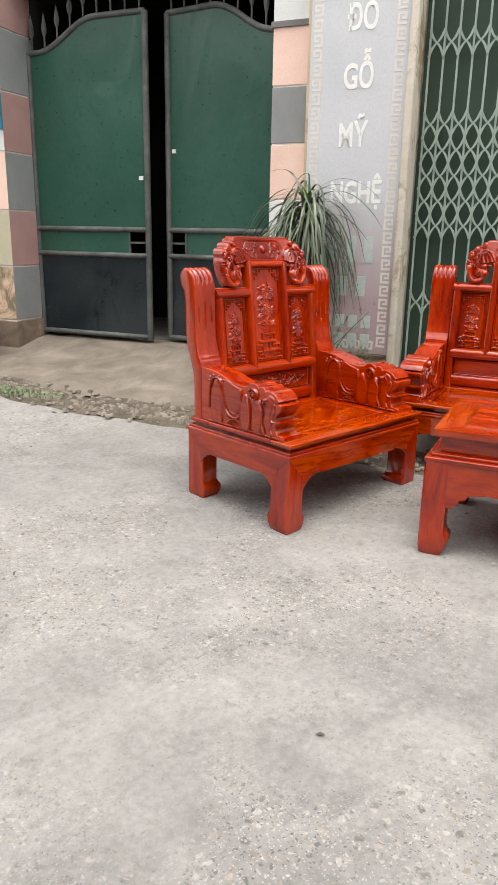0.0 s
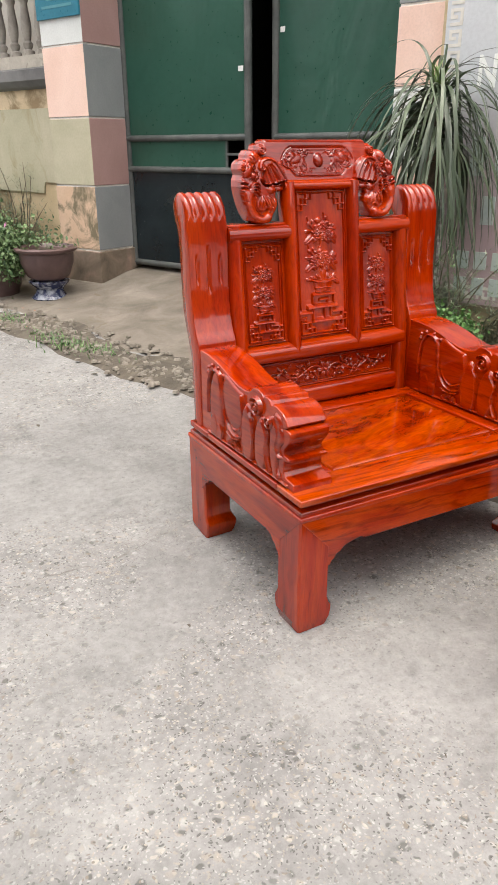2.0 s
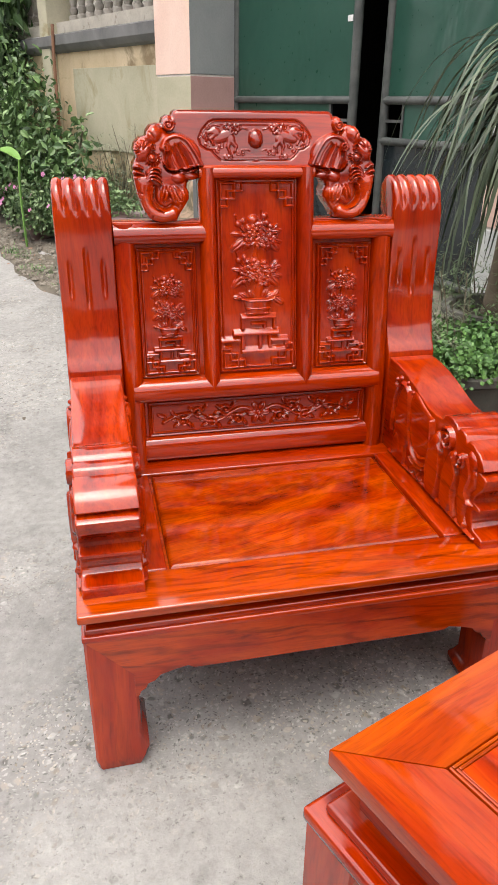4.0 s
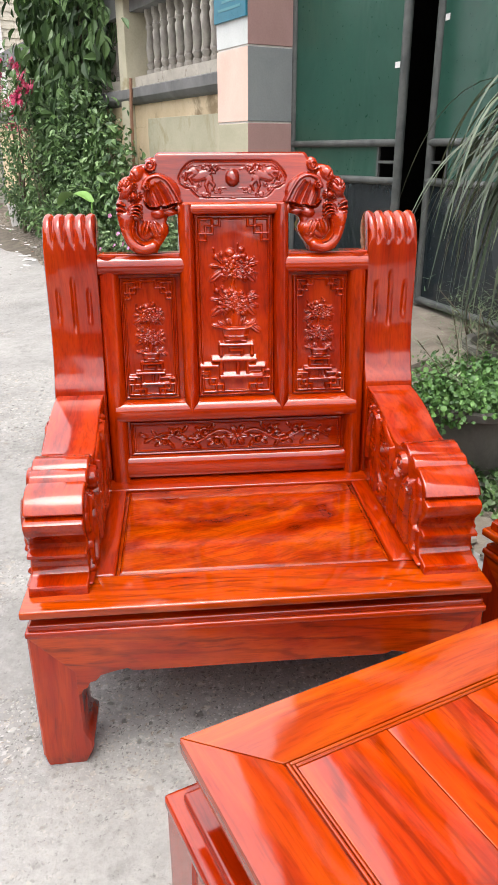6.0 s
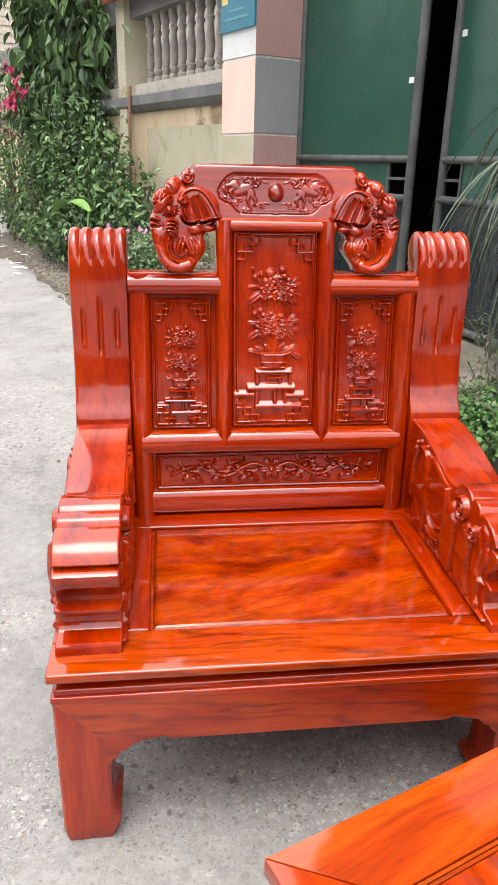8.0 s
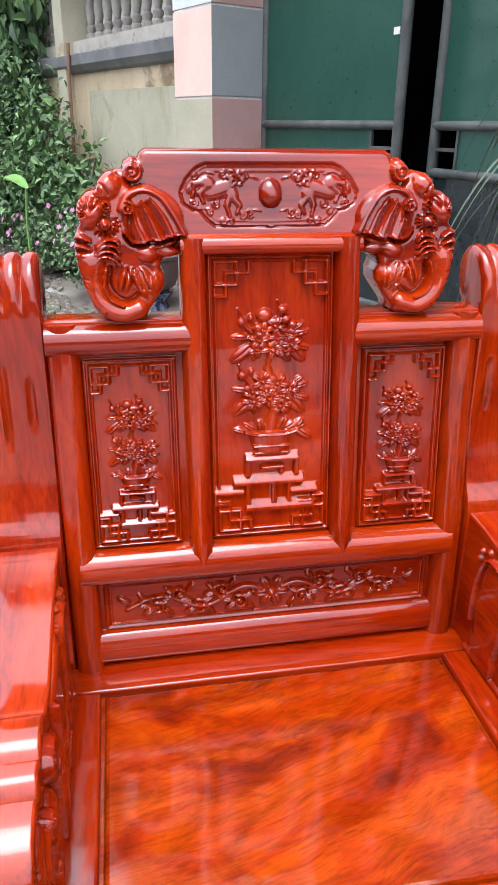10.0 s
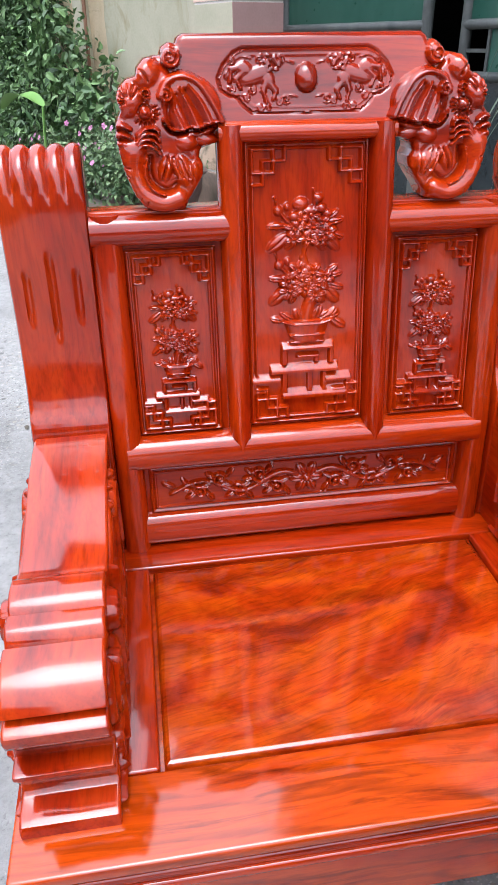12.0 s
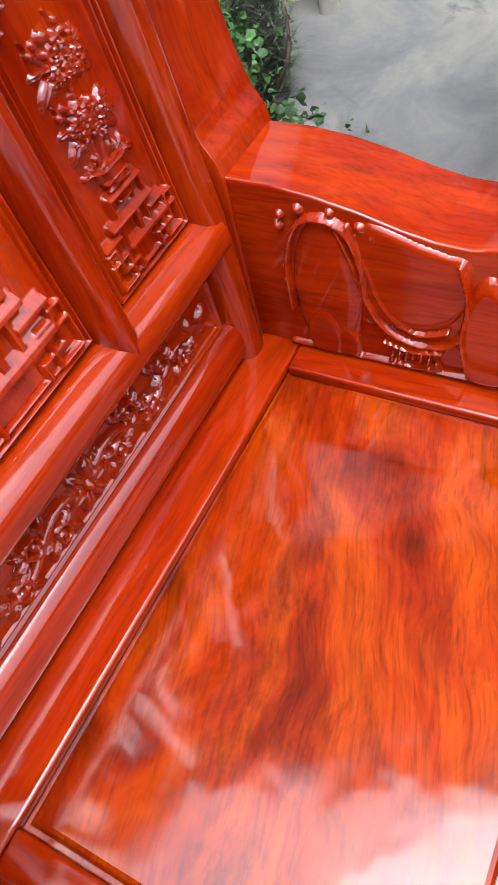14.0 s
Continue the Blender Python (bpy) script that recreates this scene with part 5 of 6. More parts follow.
def scroll_post(x0, x1):
    """Side post: leaning, rolled over at the top, with flutes and three slits cut into its face."""
    prof = smooth_line([(y, z, 0) for y, z in ((0.552, 0.385), (0.552, 0.50), (0.553, 0.62), (0.572, 0.665), (0.586, 0.715), (0.594, 0.77), (0.597, 0.83), (0.599, 0.90), (0.602, 0.955), (0.606, 0.985), (0.616, 1.008), (0.636, 1.027), (0.662, 1.035), (0.682, 1.028), (0.697, 1.01), (0.700, 0.988), (0.690, 0.962), (0.672, 0.940), (0.662, 0.89), (0.658, 0.80), (0.650, 0.71), (0.622, 0.63), (0.604, 0.56), (0.598, 0.385))], 5)
    # finer steps
    pts = []
    for a, b in zip(prof, prof[1:]):
        m = max(1, int((b - a).length / 0.006))
        pts += [a + (b - a) * k / m for k in range(m)]
    pts.append(prof[-1])
    nx = 52
    verts, faces = [], []
    cx, w = (x0 + x1) / 2, (x1 - x0)
    for i, p in enumerate(pts):
        a, b = pts[max(i - 1, 0)], pts[min(i + 1, len(pts) - 1)]
        d = (b - a).normalized()
        nrm = Vector((-d.y, d.x))
        on_top = p.z == 0 and p.y > 0.962 and p.x < 0.702
        for k in range(nx + 1):
            x = x0 + w * k / nx
            s = (x - x0) / w
            cut = 0.0
            if on_top:
                fade = min(1.0, (p.y - 0.962) / 0.022) if p.x < 0.65 else 1.0
                cut = 0.0085 * fade * (1 - abs(math.sin(math.pi * s * 5)) ** 0.55)
            elif p.x < 0.65:
                for c, za, zb in ((-0.036, 0.792, 0.872), (0.0, 0.768, 0.898), (0.036, 0.792, 0.872)):
                    if za < p.y < zb:
                        q = abs(x - cx - c) / 0.0062
                        e = min(1.0, (p.y - za) / 0.012, (zb - p.y) / 0.012)
                        cut = max(cut, 0.006 * e * max(0.0, 1 - q * q))
            edge = min(s, 1 - s) * w
            if edge < 0.004:
                cut += 0.004 - math.sqrt(max(0.0, 0.004 ** 2 - (0.004 - edge) ** 2))
            verts.append((x, p.x - nrm.x * cut, p.y - nrm.y * cut))
    m = len(pts)
    for i in range(m - 1):
        for k in range(nx):
            a = i * (nx + 1) + k
            faces.append((a, a + 1, a + nx + 2, a + nx + 1))
    faces.append([i * (nx + 1) for i in range(m)])
    faces.append([i * (nx + 1) + nx for i in range(m)][::-1])
    bottom = list(range(nx + 1)) + [(m - 1) * (nx + 1) + k for k in range(nx, -1, -1)]
    faces.append(bottom[::-1])
    return verts, [], faces


ARM = [(0.60, 0.388), (0.60, 0.621), (0.555, 0.621), (0.50, 0.619), (0.45, 0.612), (0.40, 0.600), (0.355, 0.586), (0.32, 0.578), (0.285, 0.576), (0.262, 0.580), (0.252, 0.584), (0.249, 0.590), (0.238, 0.597), (0.215, 0.598), (0.197, 0.592), (0.190, 0.583), (0.184, 0.590), (0.168, 0.591), (0.156, 0.585), (0.150, 0.573), (0.142, 0.581), (0.122, 0.580), (0.098, 0.571), (0.081, 0.557), (0.075, 0.546), (0.079, 0.540), (0.089, 0.537), (0.070, 0.535), (0.063, 0.530), (0.062, 0.522), (0.066, 0.510), (0.077, 0.497), (0.088, 0.485), (0.093, 0.475), (0.091, 0.468), (0.074, 0.467), (0.066, 0.464), (0.066, 0.458), (0.074, 0.455), (0.088, 0.453), (0.092, 0.444), (0.090, 0.426), (0.085, 0.416), (0.078, 0.411), (0.056, 0.410), (0.046, 0.406), (0.044, 0.398), (0.044, 0.388)]


CHEEK = [(0.565, 0.394), (0.565, 0.612), (0.50, 0.611), (0.45, 0.604), (0.40, 0.592), (0.355, 0.578), (0.32, 0.570), (0.285, 0.568), (0.258, 0.574), (0.236, 0.586), (0.214, 0.589), (0.190, 0.575), (0.170, 0.581), (0.150, 0.564), (0.125, 0.571), (0.102, 0.562), (0.088, 0.546), (0.096, 0.535), (0.076, 0.523), (0.080, 0.508), (0.102, 0.484), (0.106, 0.468), (0.086, 0.461), (0.110, 0.450), (0.112, 0.426), (0.102, 0.412), (0.064, 0.402), (0.062, 0.394)]


def arm_cheek():
    """Relief of an armrest's cheek over (depth, height): swags, lobes, volutes and a rippled front."""
    R = Relief(0.05, 0.575, 0.392, 0.625, 0.0022)
    S = lambda pts: [tuple(p[:2]) for p in smooth_line([(a, b, 0) for a, b in pts], 6)]
    # lobes: the rear drape, the saddle field and the front folds
    R.plateau(0.490, 0.490, 0.054, 0.105, 0.0082, 0.05, 1.3)
    R.plateau(0.500, 0.425, 0.030, 0.045, 0.0098)
    R.plateau(0.462, 0.418, 0.020, 0.030, 0.0090)
    R.plateau(0.370, 0.535, 0.085, 0.085, 0.0066, 0.0, 1.4)
    R.plateau(0.262, 0.462, 0.034, 0.088, 0.0105, -0.05)
    R.plateau(0.190, 0.462, 0.032, 0.078, 0.0090, 0.05)
    R.plateau(0.118, 0.480, 0.032, 0.092, 0.0075)
    R.line(S([(0.548, 0.46), (0.546, 0.53), (0.525, 0.580), (0.49, 0.594), (0.455, 0.582), (0.437, 0.545), (0.432, 0.50)]), 0.0050, 0.0105)
    R.line(S([(0.468, 0.585), (0.447, 0.54), (0.430, 0.49), (0.405, 0.455), (0.36, 0.438), (0.31, 0.446), (0.292, 0.48)]), 0.0050, 0.0092)
    R.line(S([(0.452, 0.588), (0.432, 0.545), (0.415, 0.50), (0.392, 0.470), (0.355, 0.454), (0.315, 0.464)]), 0.0036, 0.0078)
    for k in range(7):
        y = 0.395 - 0.011 * k
        R.dome(y, 0.420 - 0.004 * abs(k - 3), 0.0046, 0.011, 0.010, 0.2)
    R.line(S([(0.405, 0.436), (0.365, 0.428), (0.32, 0.434)]), 0.0034, 0.0105)
    R.line(S([(0.39, 0.404), (0.36, 0.399), (0.325, 0.404)]), 0.0040, 0.009)
    R.line(S([(0.302, 0.560), (0.290, 0.515), (0.295, 0.46), (0.283, 0.405)]), 0.0046, 0.0115)
    R.line(S([(0.236, 0.405), (0.231, 0.455), (0.236, 0.505), (0.248, 0.525)]), 0.0042, 0.0115)
    R.line(spiral(0.214, 0.553, 0.027, 1.8, 0.4), 0.0040, 0.012)
    R.dome(0.214, 0.553, 0.0075, 0.0075, 0.0135)
    R.line(spiral(0.152, 0.535, 0.019, 1.6, 2.2), 0.0036, 0.012)
    R.dome(0.152, 0.535, 0.005, 0.005, 0.013)
    R.line(S([(0.182, 0.525), (0.160, 0.49), (0.168, 0.45), (0.148, 0.405)]), 0.0044, 0.0115)
    R.line(S([(0.128, 0.552), (0.108, 0.52), (0.117, 0.48), (0.098, 0.45), (0.108, 0.405)]), 0.0050, 0.011)
    for y, z, r in ((0.553, 0.575, 0.0075), (0.548, 0.590, 0.006), (0.520, 0.600, 0.007), (0.475, 0.602, 0.006), (0.435, 0.588, 0.0065), (0.418, 0.578, 0.005), (0.552, 0.52, 0.004), (0.553, 0.50, 0.004), (0.553, 0.48, 0.004)):
        R.dome(y, z, 1.3 * r, 0.9 * r, 0.0080, 0.4)
    # the ledge they stand on
    R.line([(0.562, 0.397), (0.07, 0.397)], 0.0050, 0.0095)
    R.h *= 1.3
    v, e, fc = R.mesh(lambda X, Z: 0 * X, 0.004, CHEEK)
    return v, e, fc


def cheek_mesh(side):
    v, e, fc = arm_cheek()
    v = [(a if a < 0.25 else 0.25 + (a - 0.25) * 0.80, b, c if a < 0.25 else c - 0.02 * min(0.2, a - 0.25)) for a, b, c in v]
    return [(-side * b, a, c) for a, b, c in v], e, fc if side > 0 else [list(f)[::-1] for f in fc]


def leg_rings(x, y, sx, sy):
    """Square leg with a hooked foot turned towards (sx, sy)."""
    rings = []
    for z, win, out in ((-0.004, 0.082, 0.008), (0.012, 0.090, 0.003), (0.034, 0.099, 0.0), (0.052, 0.103, 0.0), (0.066, 0.103, 0.0), (0.078, 0.096, 0.0), (0.094, 0.090, 0.0), (0.18, 0.090, 0.0), (0.25, 0.094, 0.0), (0.330, 0.096, 0.0)):
        a, b, c = out, win, 0.005
        pts = [(a + c, a), (b - c, a), (b, a + c), (b, b - c), (b - c, b), (a + c, b), (a, b - c), (a, a + c)]
        rings.append([(x + sx * p, y + sy * q * 1.15, z) for p, q in pts])
    return rings


_shared = {}


def carved_seat(name, m, ext, label, category, group=""):
    """The armchair; ext: by how much each half is longer than the armchair's."""
    th = empty(name, m, label, category, group)
    hw = 0.447 + ext

    def share(key, build, nm, material, parent, lab="", smooth=True):
        if key in _shared:
            ob = new(nm, _shared[key])
            ob.parent = parent
            if lab:
                ob["label"] = lab
            return ob
        ob = part(nm, build(), material, parent, lab, smooth)
        _shared[key] = ob.data
        return ob

    for sx in (-1, 1):
        for y, sy in ((0.002, 1), (0.640, -1)):
            part("leg", loft(leg_rings(sx * (hw - 0.002), y, -sx, sy)), WOOD_Z, th, "square leg with hooked foot", True)
    # aprons with shaped lower edge
    a = hw - 0.085
    edge = [(a - d, z) for d, z in ((0, 0.185), (0.008, 0.188), (0.012, 0.198), (0.020, 0.202), (0.026, 0.214), (0.038, 0.218), (0.048, 0.230), (0.075, 0.238), (0.100, 0.243), (0.110, 0.237), (0.122, 0.236))]
    poly = [(-hw + 0.003, 0.328), (-a, 0.240), (-a, 0.185)] + [(-x, z) for x, z in edge[1:]] + [(x, z) for x, z in edge[::-1]] + [(a, 0.240), (hw - 0.003, 0.328)]
    part("front_apron", prism(poly, "y", 0.0008, 0.030, 0.0022), PLANK, th, "front apron with shaped lower edge")
    part("rear_apron", prism(poly, "y", 0.612, 0.635, 0.002), WOOD_X, th)
    b = 0.23
    edge2 = [(b - d, z) for d, z in ((0, 0.185), (0.008, 0.188), (0.012, 0.198), (0.020, 0.202), (0.026, 0.214), (0.038, 0.218), (0.048, 0.230), (0.075, 0.238), (0.085, 0.236))]
    polys = [(0.003, 0.328), (0.321 - b, 0.240), (0.321 - b, 0.185)] + [(0.321 - x, z) for x, z in edge2[1:]] + [(0.321 + x, z) for x, z in edge2[::-1]] + [(0.321 + b, 0.240), (0.639, 0.328)]
    for sx in (-1, 1):
        x0, x1 = sorted((sx * (hw - 0.0008), sx * (hw - 0.03)))
        part("side_apron", prism(polys, "x", x0, x1, 0.002), WOOD_Y, th)
    # waist and mouldings
    part("base_moulding", boxed(-hw, hw, -0.001, 0.643, 0.325, 0.339, 0.005, 3), WOOD_X, th, smooth=True)
    part("waist", boxed(-hw + 0.026, hw - 0.026, 0.026, 0.615, 0.346, 0.374, 0.002), WOOD_X, th, "recessed waist moulding")
    part("waist_bead", boxed(-hw + 0.005, hw - 0.005, 0.004, 0.637, 0.337, 0.3515, 0.0065, 4), WOOD_X, th, smooth=True)
    # seat of four boards round a sunk panel
    px, p0, p1, zt = 0.282 + ext, 0.107, 0.490, 0.389
    part("seat_board", boxed(-hw - 0.004, hw + 0.004, -0.006, p0 - 0.001, 0.371, zt, 0.0055, 3), GOLD_X, th, smooth=True)
    part("seat_board", boxed(-hw - 0.004, hw + 0.004, p1 + 0.001, 0.612, 0.371, zt, 0.0045, 3), WOOD_X, th, smooth=True)
    for sx in (-1, 1):
        x0, x1 = sorted((sx * (px + 0.001), sx * (hw + 0.004)))
        part("seat_board", boxed(x0, x1, p0, p1, 0.371, zt, 0.0045, 3), WOOD_Y, th, smooth=True)
    bm = bmesh.new()
    loft([[(-x, y0, z), (x, y0, z), (x, y1, z), (-x, y1, z)] for x, y0, y1, z in ((px, p0, p1, 0.372), (px, p0, p1, 0.3765), (px - 0.0045, p0 + 0.0045, p1 - 0.0045, 0.3765), (px - 0.006, p0 + 0.006, p1 - 0.006, 0.3815), (px - 0.0085, p0 + 0.0085, p1 - 0.0085, 0.3850), (px - 0.0125, p0 + 0.0125, p1 - 0.0125, 0.3868))], bm)
    part("seat_panel", bm, FIGURED, th, "polished figured seat panel")
    # posts and arms
    for sx in (-1, 1):
        po = share("post", lambda: scroll_post(-0.061, 0.061), "post", WOOD_Z, th, "side post with rolled fluted top")
        po.location = (sx * (hw - 0.064), -0.005, 0)
        x0, x1 = sorted((sx * (hw - 0.0068), sx * (hw - 0.1192)))
        arm = part("armrest", prism(ARM, "x", x0, x1, 0.004, seg=3), WOOD_Y, th, "armrest with stepped front and carved cheek", True)
        arm.location.y = -0.036 if ext else 0.0
        for side, xx in ((sx, hw - 0.0096), (-sx, hw - 0.1164)):
            ck = share("cheek%d" % side, lambda: cheek_mesh(side), "carving", WOOD_Y, arm, "carved swags and volutes")
            ck.location = (sx * xx, 0, 0)
    # back
    bh = 0.3225 + ext
    rings = []
    for z in np.linspace(0.388, 0.946, 12):
        y = float(yb(z))
        rings.append([(-bh, y + 0.008, z), (bh, y + 0.008, z), (bh, y + 0.045, z), (-bh, y + 0.045, z)])
    part("back_board", loft(rings), WOOD_Z, th, smooth=True)
    cf = 0.124 + ext
    rings = []
    for z in np.linspace(0.94, 1.05, 5):
        y = float(yb(z))
        rings.append([(-cf + 0.004, y + 0.008, z), (cf - 0.004, y + 0.008, z), (cf - 0.004, y + 0.045, z), (-cf + 0.004, y + 0.045, z)])
    part("upper_board", loft(rings), WOOD_Z, th, smooth=True)
    low = part("lower_panel", vine_panel(0.27 + ext, 0.452, 0.540), WOOD_X, th, "long panel carved with scrolling vines", True)
    part("back_panel", flower_panel(-0.094 - ext, 0.094 + ext, 0.603, 1.034, 1.0), WOOD_Z, th, "centre panel carved with a pot of blossoms", True)
    for sx in (-1, 1):
        sp = share("sidepanel", lambda: flower_panel(-0.0675, 0.0675, 0.601, 0.893, 0.63), "back_panel", WOOD_Z, th, "side panel carved with a pot of blossoms")
        sp.location = (sx * (0.2085 + ext), 0, 0)
        e = ext
        part("outer_stile", moulding(dense((sx * (0.299 + e), 0.385), (sx * (0.299 + e), 0.944), 22), 0.046, 0.0200), WOOD_Z, th, smooth=True)
        part("inner_stile", moulding([(sx * (0.1125 + e), 0.568)] + dense((sx * (0.1125 + e), 0.590), (sx * (0.1125 + e), 1.056), 18), 0.038, 0.0250, point=True), WOOD_Z, th, smooth=True)
        part("top_rail", moulding(dense((sx * (0.321 + e), 0.921), (sx * (0.112 + e), 0.921), 8), 0.0465, 0.0235), WOOD_X, th, smooth=True)
        x0, x1 = sorted((sx * (0.112 + e), sx * (0.3225 + e)))
        part("rail_cap", boxed(x0, x1, 0.6035, 0.652, 0.936, 0.9465, 0.003), WOOD_X, th, smooth=True)
    part("crest_rail", moulding(dense((-0.130 - ext, 1.046), (0.130 + ext, 1.046), 6), 0.030, 0.0200), WOOD_X, th, smooth=True)
    part("middle_rail", moulding(dense((-0.300 - ext, 0.570), (0.300 + ext, 0.570), 6), 0.056, 0.0240), WOOD_X, th, smooth=True)
    part("bottom_rail", moulding(dense((-0.30 - ext, 0.421), (0.30 + ext, 0.421), 6), 0.060, 0.013), WOOD_X, th, smooth=True)
    part("crest", crest_board(ext), WOOD_X, th, "pierced crest carved with heavy scrolls and a framed field", True)
    return th


carved_seat("armchair", pose(2.441, 1.6, 0), 0.0, "glossy red carved rosewood armchair standing on the street", "armchair", "carved sofa set")
BT = radians(-70.0)
BX, BY = math.cos(BT), math.sin(BT)
BEXT = 0.36
bench_m = Matrix.Translation((2.962 + (0.451 + BEXT) * BX, 1.812 + (0.451 + BEXT) * BY, 0.004)) @ Matrix.Rotation(BT, 4, "Z")
carved_seat("bench", bench_m, BEXT, "glossy red carved rosewood long bench beside the table", "bench", "carved sofa set")


def tea_table():
    L, W, zt = 1.16, 0.605, 0.500
    m = Matrix.Translation((2.287, 1.155, 0)) @ Matrix.Rotation(radians(-68.4), 4, "Z")
    th = empty("tea_table", m, "low glossy red rosewood tea table with framed top", "table", "carved sofa set")
    fr = 0.094
    # mitred top frame: local x along the length, y across (to the bench)
    for nm, poly in (("top_board", [(0, 0), (L, 0), (L - fr, fr), (fr, fr)]), ("top_board", [(0, W), (fr, W - fr), (L - fr, W - fr), (L, W)]), ("top_board", [(0, 0), (fr, fr), (fr, W - fr), (0, W)]), ("top_board", [(L, 0), (L, W), (L - fr, W - fr), (L - fr, fr)])):
        along_x = abs(poly[1][0] - poly[0][0]) > 0.3 or poly[0] == (0, W)
        c = (sum(p[0] for p in poly) / 4, sum(p[1] for p in poly) / 4)
        poly = [(x + (c[0] - x) * 0.0015, y + (c[1] - y) * 0.0015) for x, y in poly]
        part(nm, prism(poly, "z", zt - 0.026, zt, 0.0025), AMBER_X if along_x else AMBER_Y, th, smooth=True)
    x0, x1, y0, y1 = fr, L - fr, fr, W - fr
    part("panel_bead", boxed(x0 + 0.001, x1 - 0.001, y0 + 0.001, y1 - 0.001, zt - 0.02, zt - 0.005), WOOD_X, th)
    # a double bead runs round the sunk planks
    for d, e in ((0.0020, 0.0064), (0.0074, 0.0116)):
        for c0, c1 in ((y0 + d, y0 + e), (y1 - e, y1 - d)):
            part("bead", boxed(x0 + d, x1 - d, c0, c1, zt - 0.006, zt + 0.0012, 0.0019, 3), AMBER_X, th, smooth=True)
        for a0, a1 in ((x0 + d, x0 + e), (x1 - e, x1 - d)):
            part("bead", boxed(a0, a1, y0 + e + 0.0004, y1 - e - 0.0004, zt - 0.006, zt + 0.0012, 0.0019, 3), AMBER_Y, th, smooth=True)
    n = 3
    for k in range(n):
        a, b = y0 + 0.012 + (y1 - y0 - 0.024) * k / n, y0 + 0.012 + (y1 - y0 - 0.024) * (k + 1) / n
        part("top_plank", boxed(x0 + 0.012, x1 - 0.012, a + 0.0004, b - 0.0004, zt - 0.02, zt - 0.0005, 0.002), PLANK, th, smooth=True)
    part("frieze", boxed(0.03, L - 0.03, 0.03, W - 0.03, 0.395, zt - 0.026), WOOD_X, th, "recessed frieze under the top")
    part("frieze_bead", boxed(0.0, L, 0.0, W, 0.394, 0.408, 0.006, 3), WOOD_X, th, smooth=True)
    part("base_moulding", boxed(-0.020, L + 0.020, -0.020, W + 0.020, 0.374, 0.396, 0.008, 3), WOOD_X, th, smooth=True)
    for x, sx in ((-0.018, 1), (L + 0.018, -1)):
        for y, sy in ((-0.018, 1), (W + 0.018, -1)):
            rings = []
            for z, win, out in ((0.0, 0.080, 0.010), (0.014, 0.090, 0.003), (0.040, 0.100, 0.0), (0.060, 0.108, 0.0), (0.082, 0.108, 0.0), (0.095, 0.098, 0.0), (0.115, 0.090, 0.0), (0.28, 0.092, 0.0), (0.380, 0.096, 0.0)):
                c = 0.008
                pts = [(out + c, out), (win - c, out), (win, out + c), (win, win - c), (win - c, win), (out + c, win), (out, win - c), (out, out + c)]
                rings.append([(x + sx * p, y + sy * q, z) for p, q in pts])
            part("leg", loft(rings), WOOD_Z, th, smooth=True)
    for ln, axis, at in ((L, "y", -0.014), (L, "y", W - 0.008), (W, "x", -0.014), (W, "x", L - 0.008)):
        b = ln - 0.09
        pl = [(0.006, 0.385), (0.006, 0.24), (0.09, 0.20), (0.10, 0.215), (0.115, 0.22), (0.12, 0.24), (0.14, 0.245), (0.15, 0.262), (0.20, 0.27), (0.22, 0.275), (0.24, 0.27)]
        pl = pl + [(ln - p, z) for p, z in pl[::-1]]
        part("apron", prism(pl, axis, at, at + 0.022, 0.002), WOOD_X if axis == "y" else WOOD_Y, th, "apron with shaped brackets")
    return th


tea_table()


# ---- plants ----
def leaf_cloud(blobs, count, size, seed, aspect=0.30, droop=0.5):
    """Many small folded leaves in and over soft blobs (centre, radii)."""
    g = np.random.RandomState(seed)
    unit = lambda a: a / (np.linalg.norm(a, axis=1, keepdims=True) + 1e-9)
    vol = np.array([b[1][0] * b[1][1] * b[1][2] for b in blobs]) ** 0.75
    pick = g.choice(len(blobs), count, p=vol / vol.sum())
    C, Rr = np.array([b[0] for b in blobs], float)[pick], np.array([b[1] for b in blobs], float)[pick]
    d = unit(g.normal(size=(count, 3)))
    P = C + d * Rr * (g.uniform(0.3, 1.0, (count, 1)) ** 0.5 * (1 + 0.22 * g.normal(size=(count, 1))))
    # leaves gather in tufts
    P = P + 0.35 * size * np.round(g.normal(size=(count, 3)))
    out = unit(d + g.normal(size=(count, 3)) * 0.6 + np.array((0, 0, 0.35)))
    tip = unit(out * 0.5 - np.array((0, 0, droop)) + g.normal(size=(count, 3)) * 0.5)
    wid = unit(np.cross(tip, out))
    nrm = np.cross(wid, tip)
    s = size * g.uniform(0.5, 1.35, (count, 1))
    rows = [(0, 0, 0), (0.22, 0.75, 0.10), (0.55, 1.0, 0.14), (0.82, 0.55, 0.05), (1.0, 0, -0.10), (0.82, -0.55, 0.05), (0.55, -1.0, 0.14), (0.22, -0.75, 0.10), (0.30, 0, 0.0), (0.68, 0, -0.02)]
    V = np.stack([P + tip * s * a + wid * s * aspect * b + nrm * s * c for a, b, c in rows], 1).reshape(-1, 3)
    fan = np.array([(0, 1, 8), (1, 2, 8), (2, 9, 8), (2, 3, 9), (3, 4, 9), (4, 5, 9), (5, 6, 9), (6, 8, 9), (6, 7, 8), (7, 0, 8)])
    F = (np.arange(count)[:, None, None] * len(rows) + fan[None]).reshape(-1, 3)
    return V.tolist(), [], F.tolist()


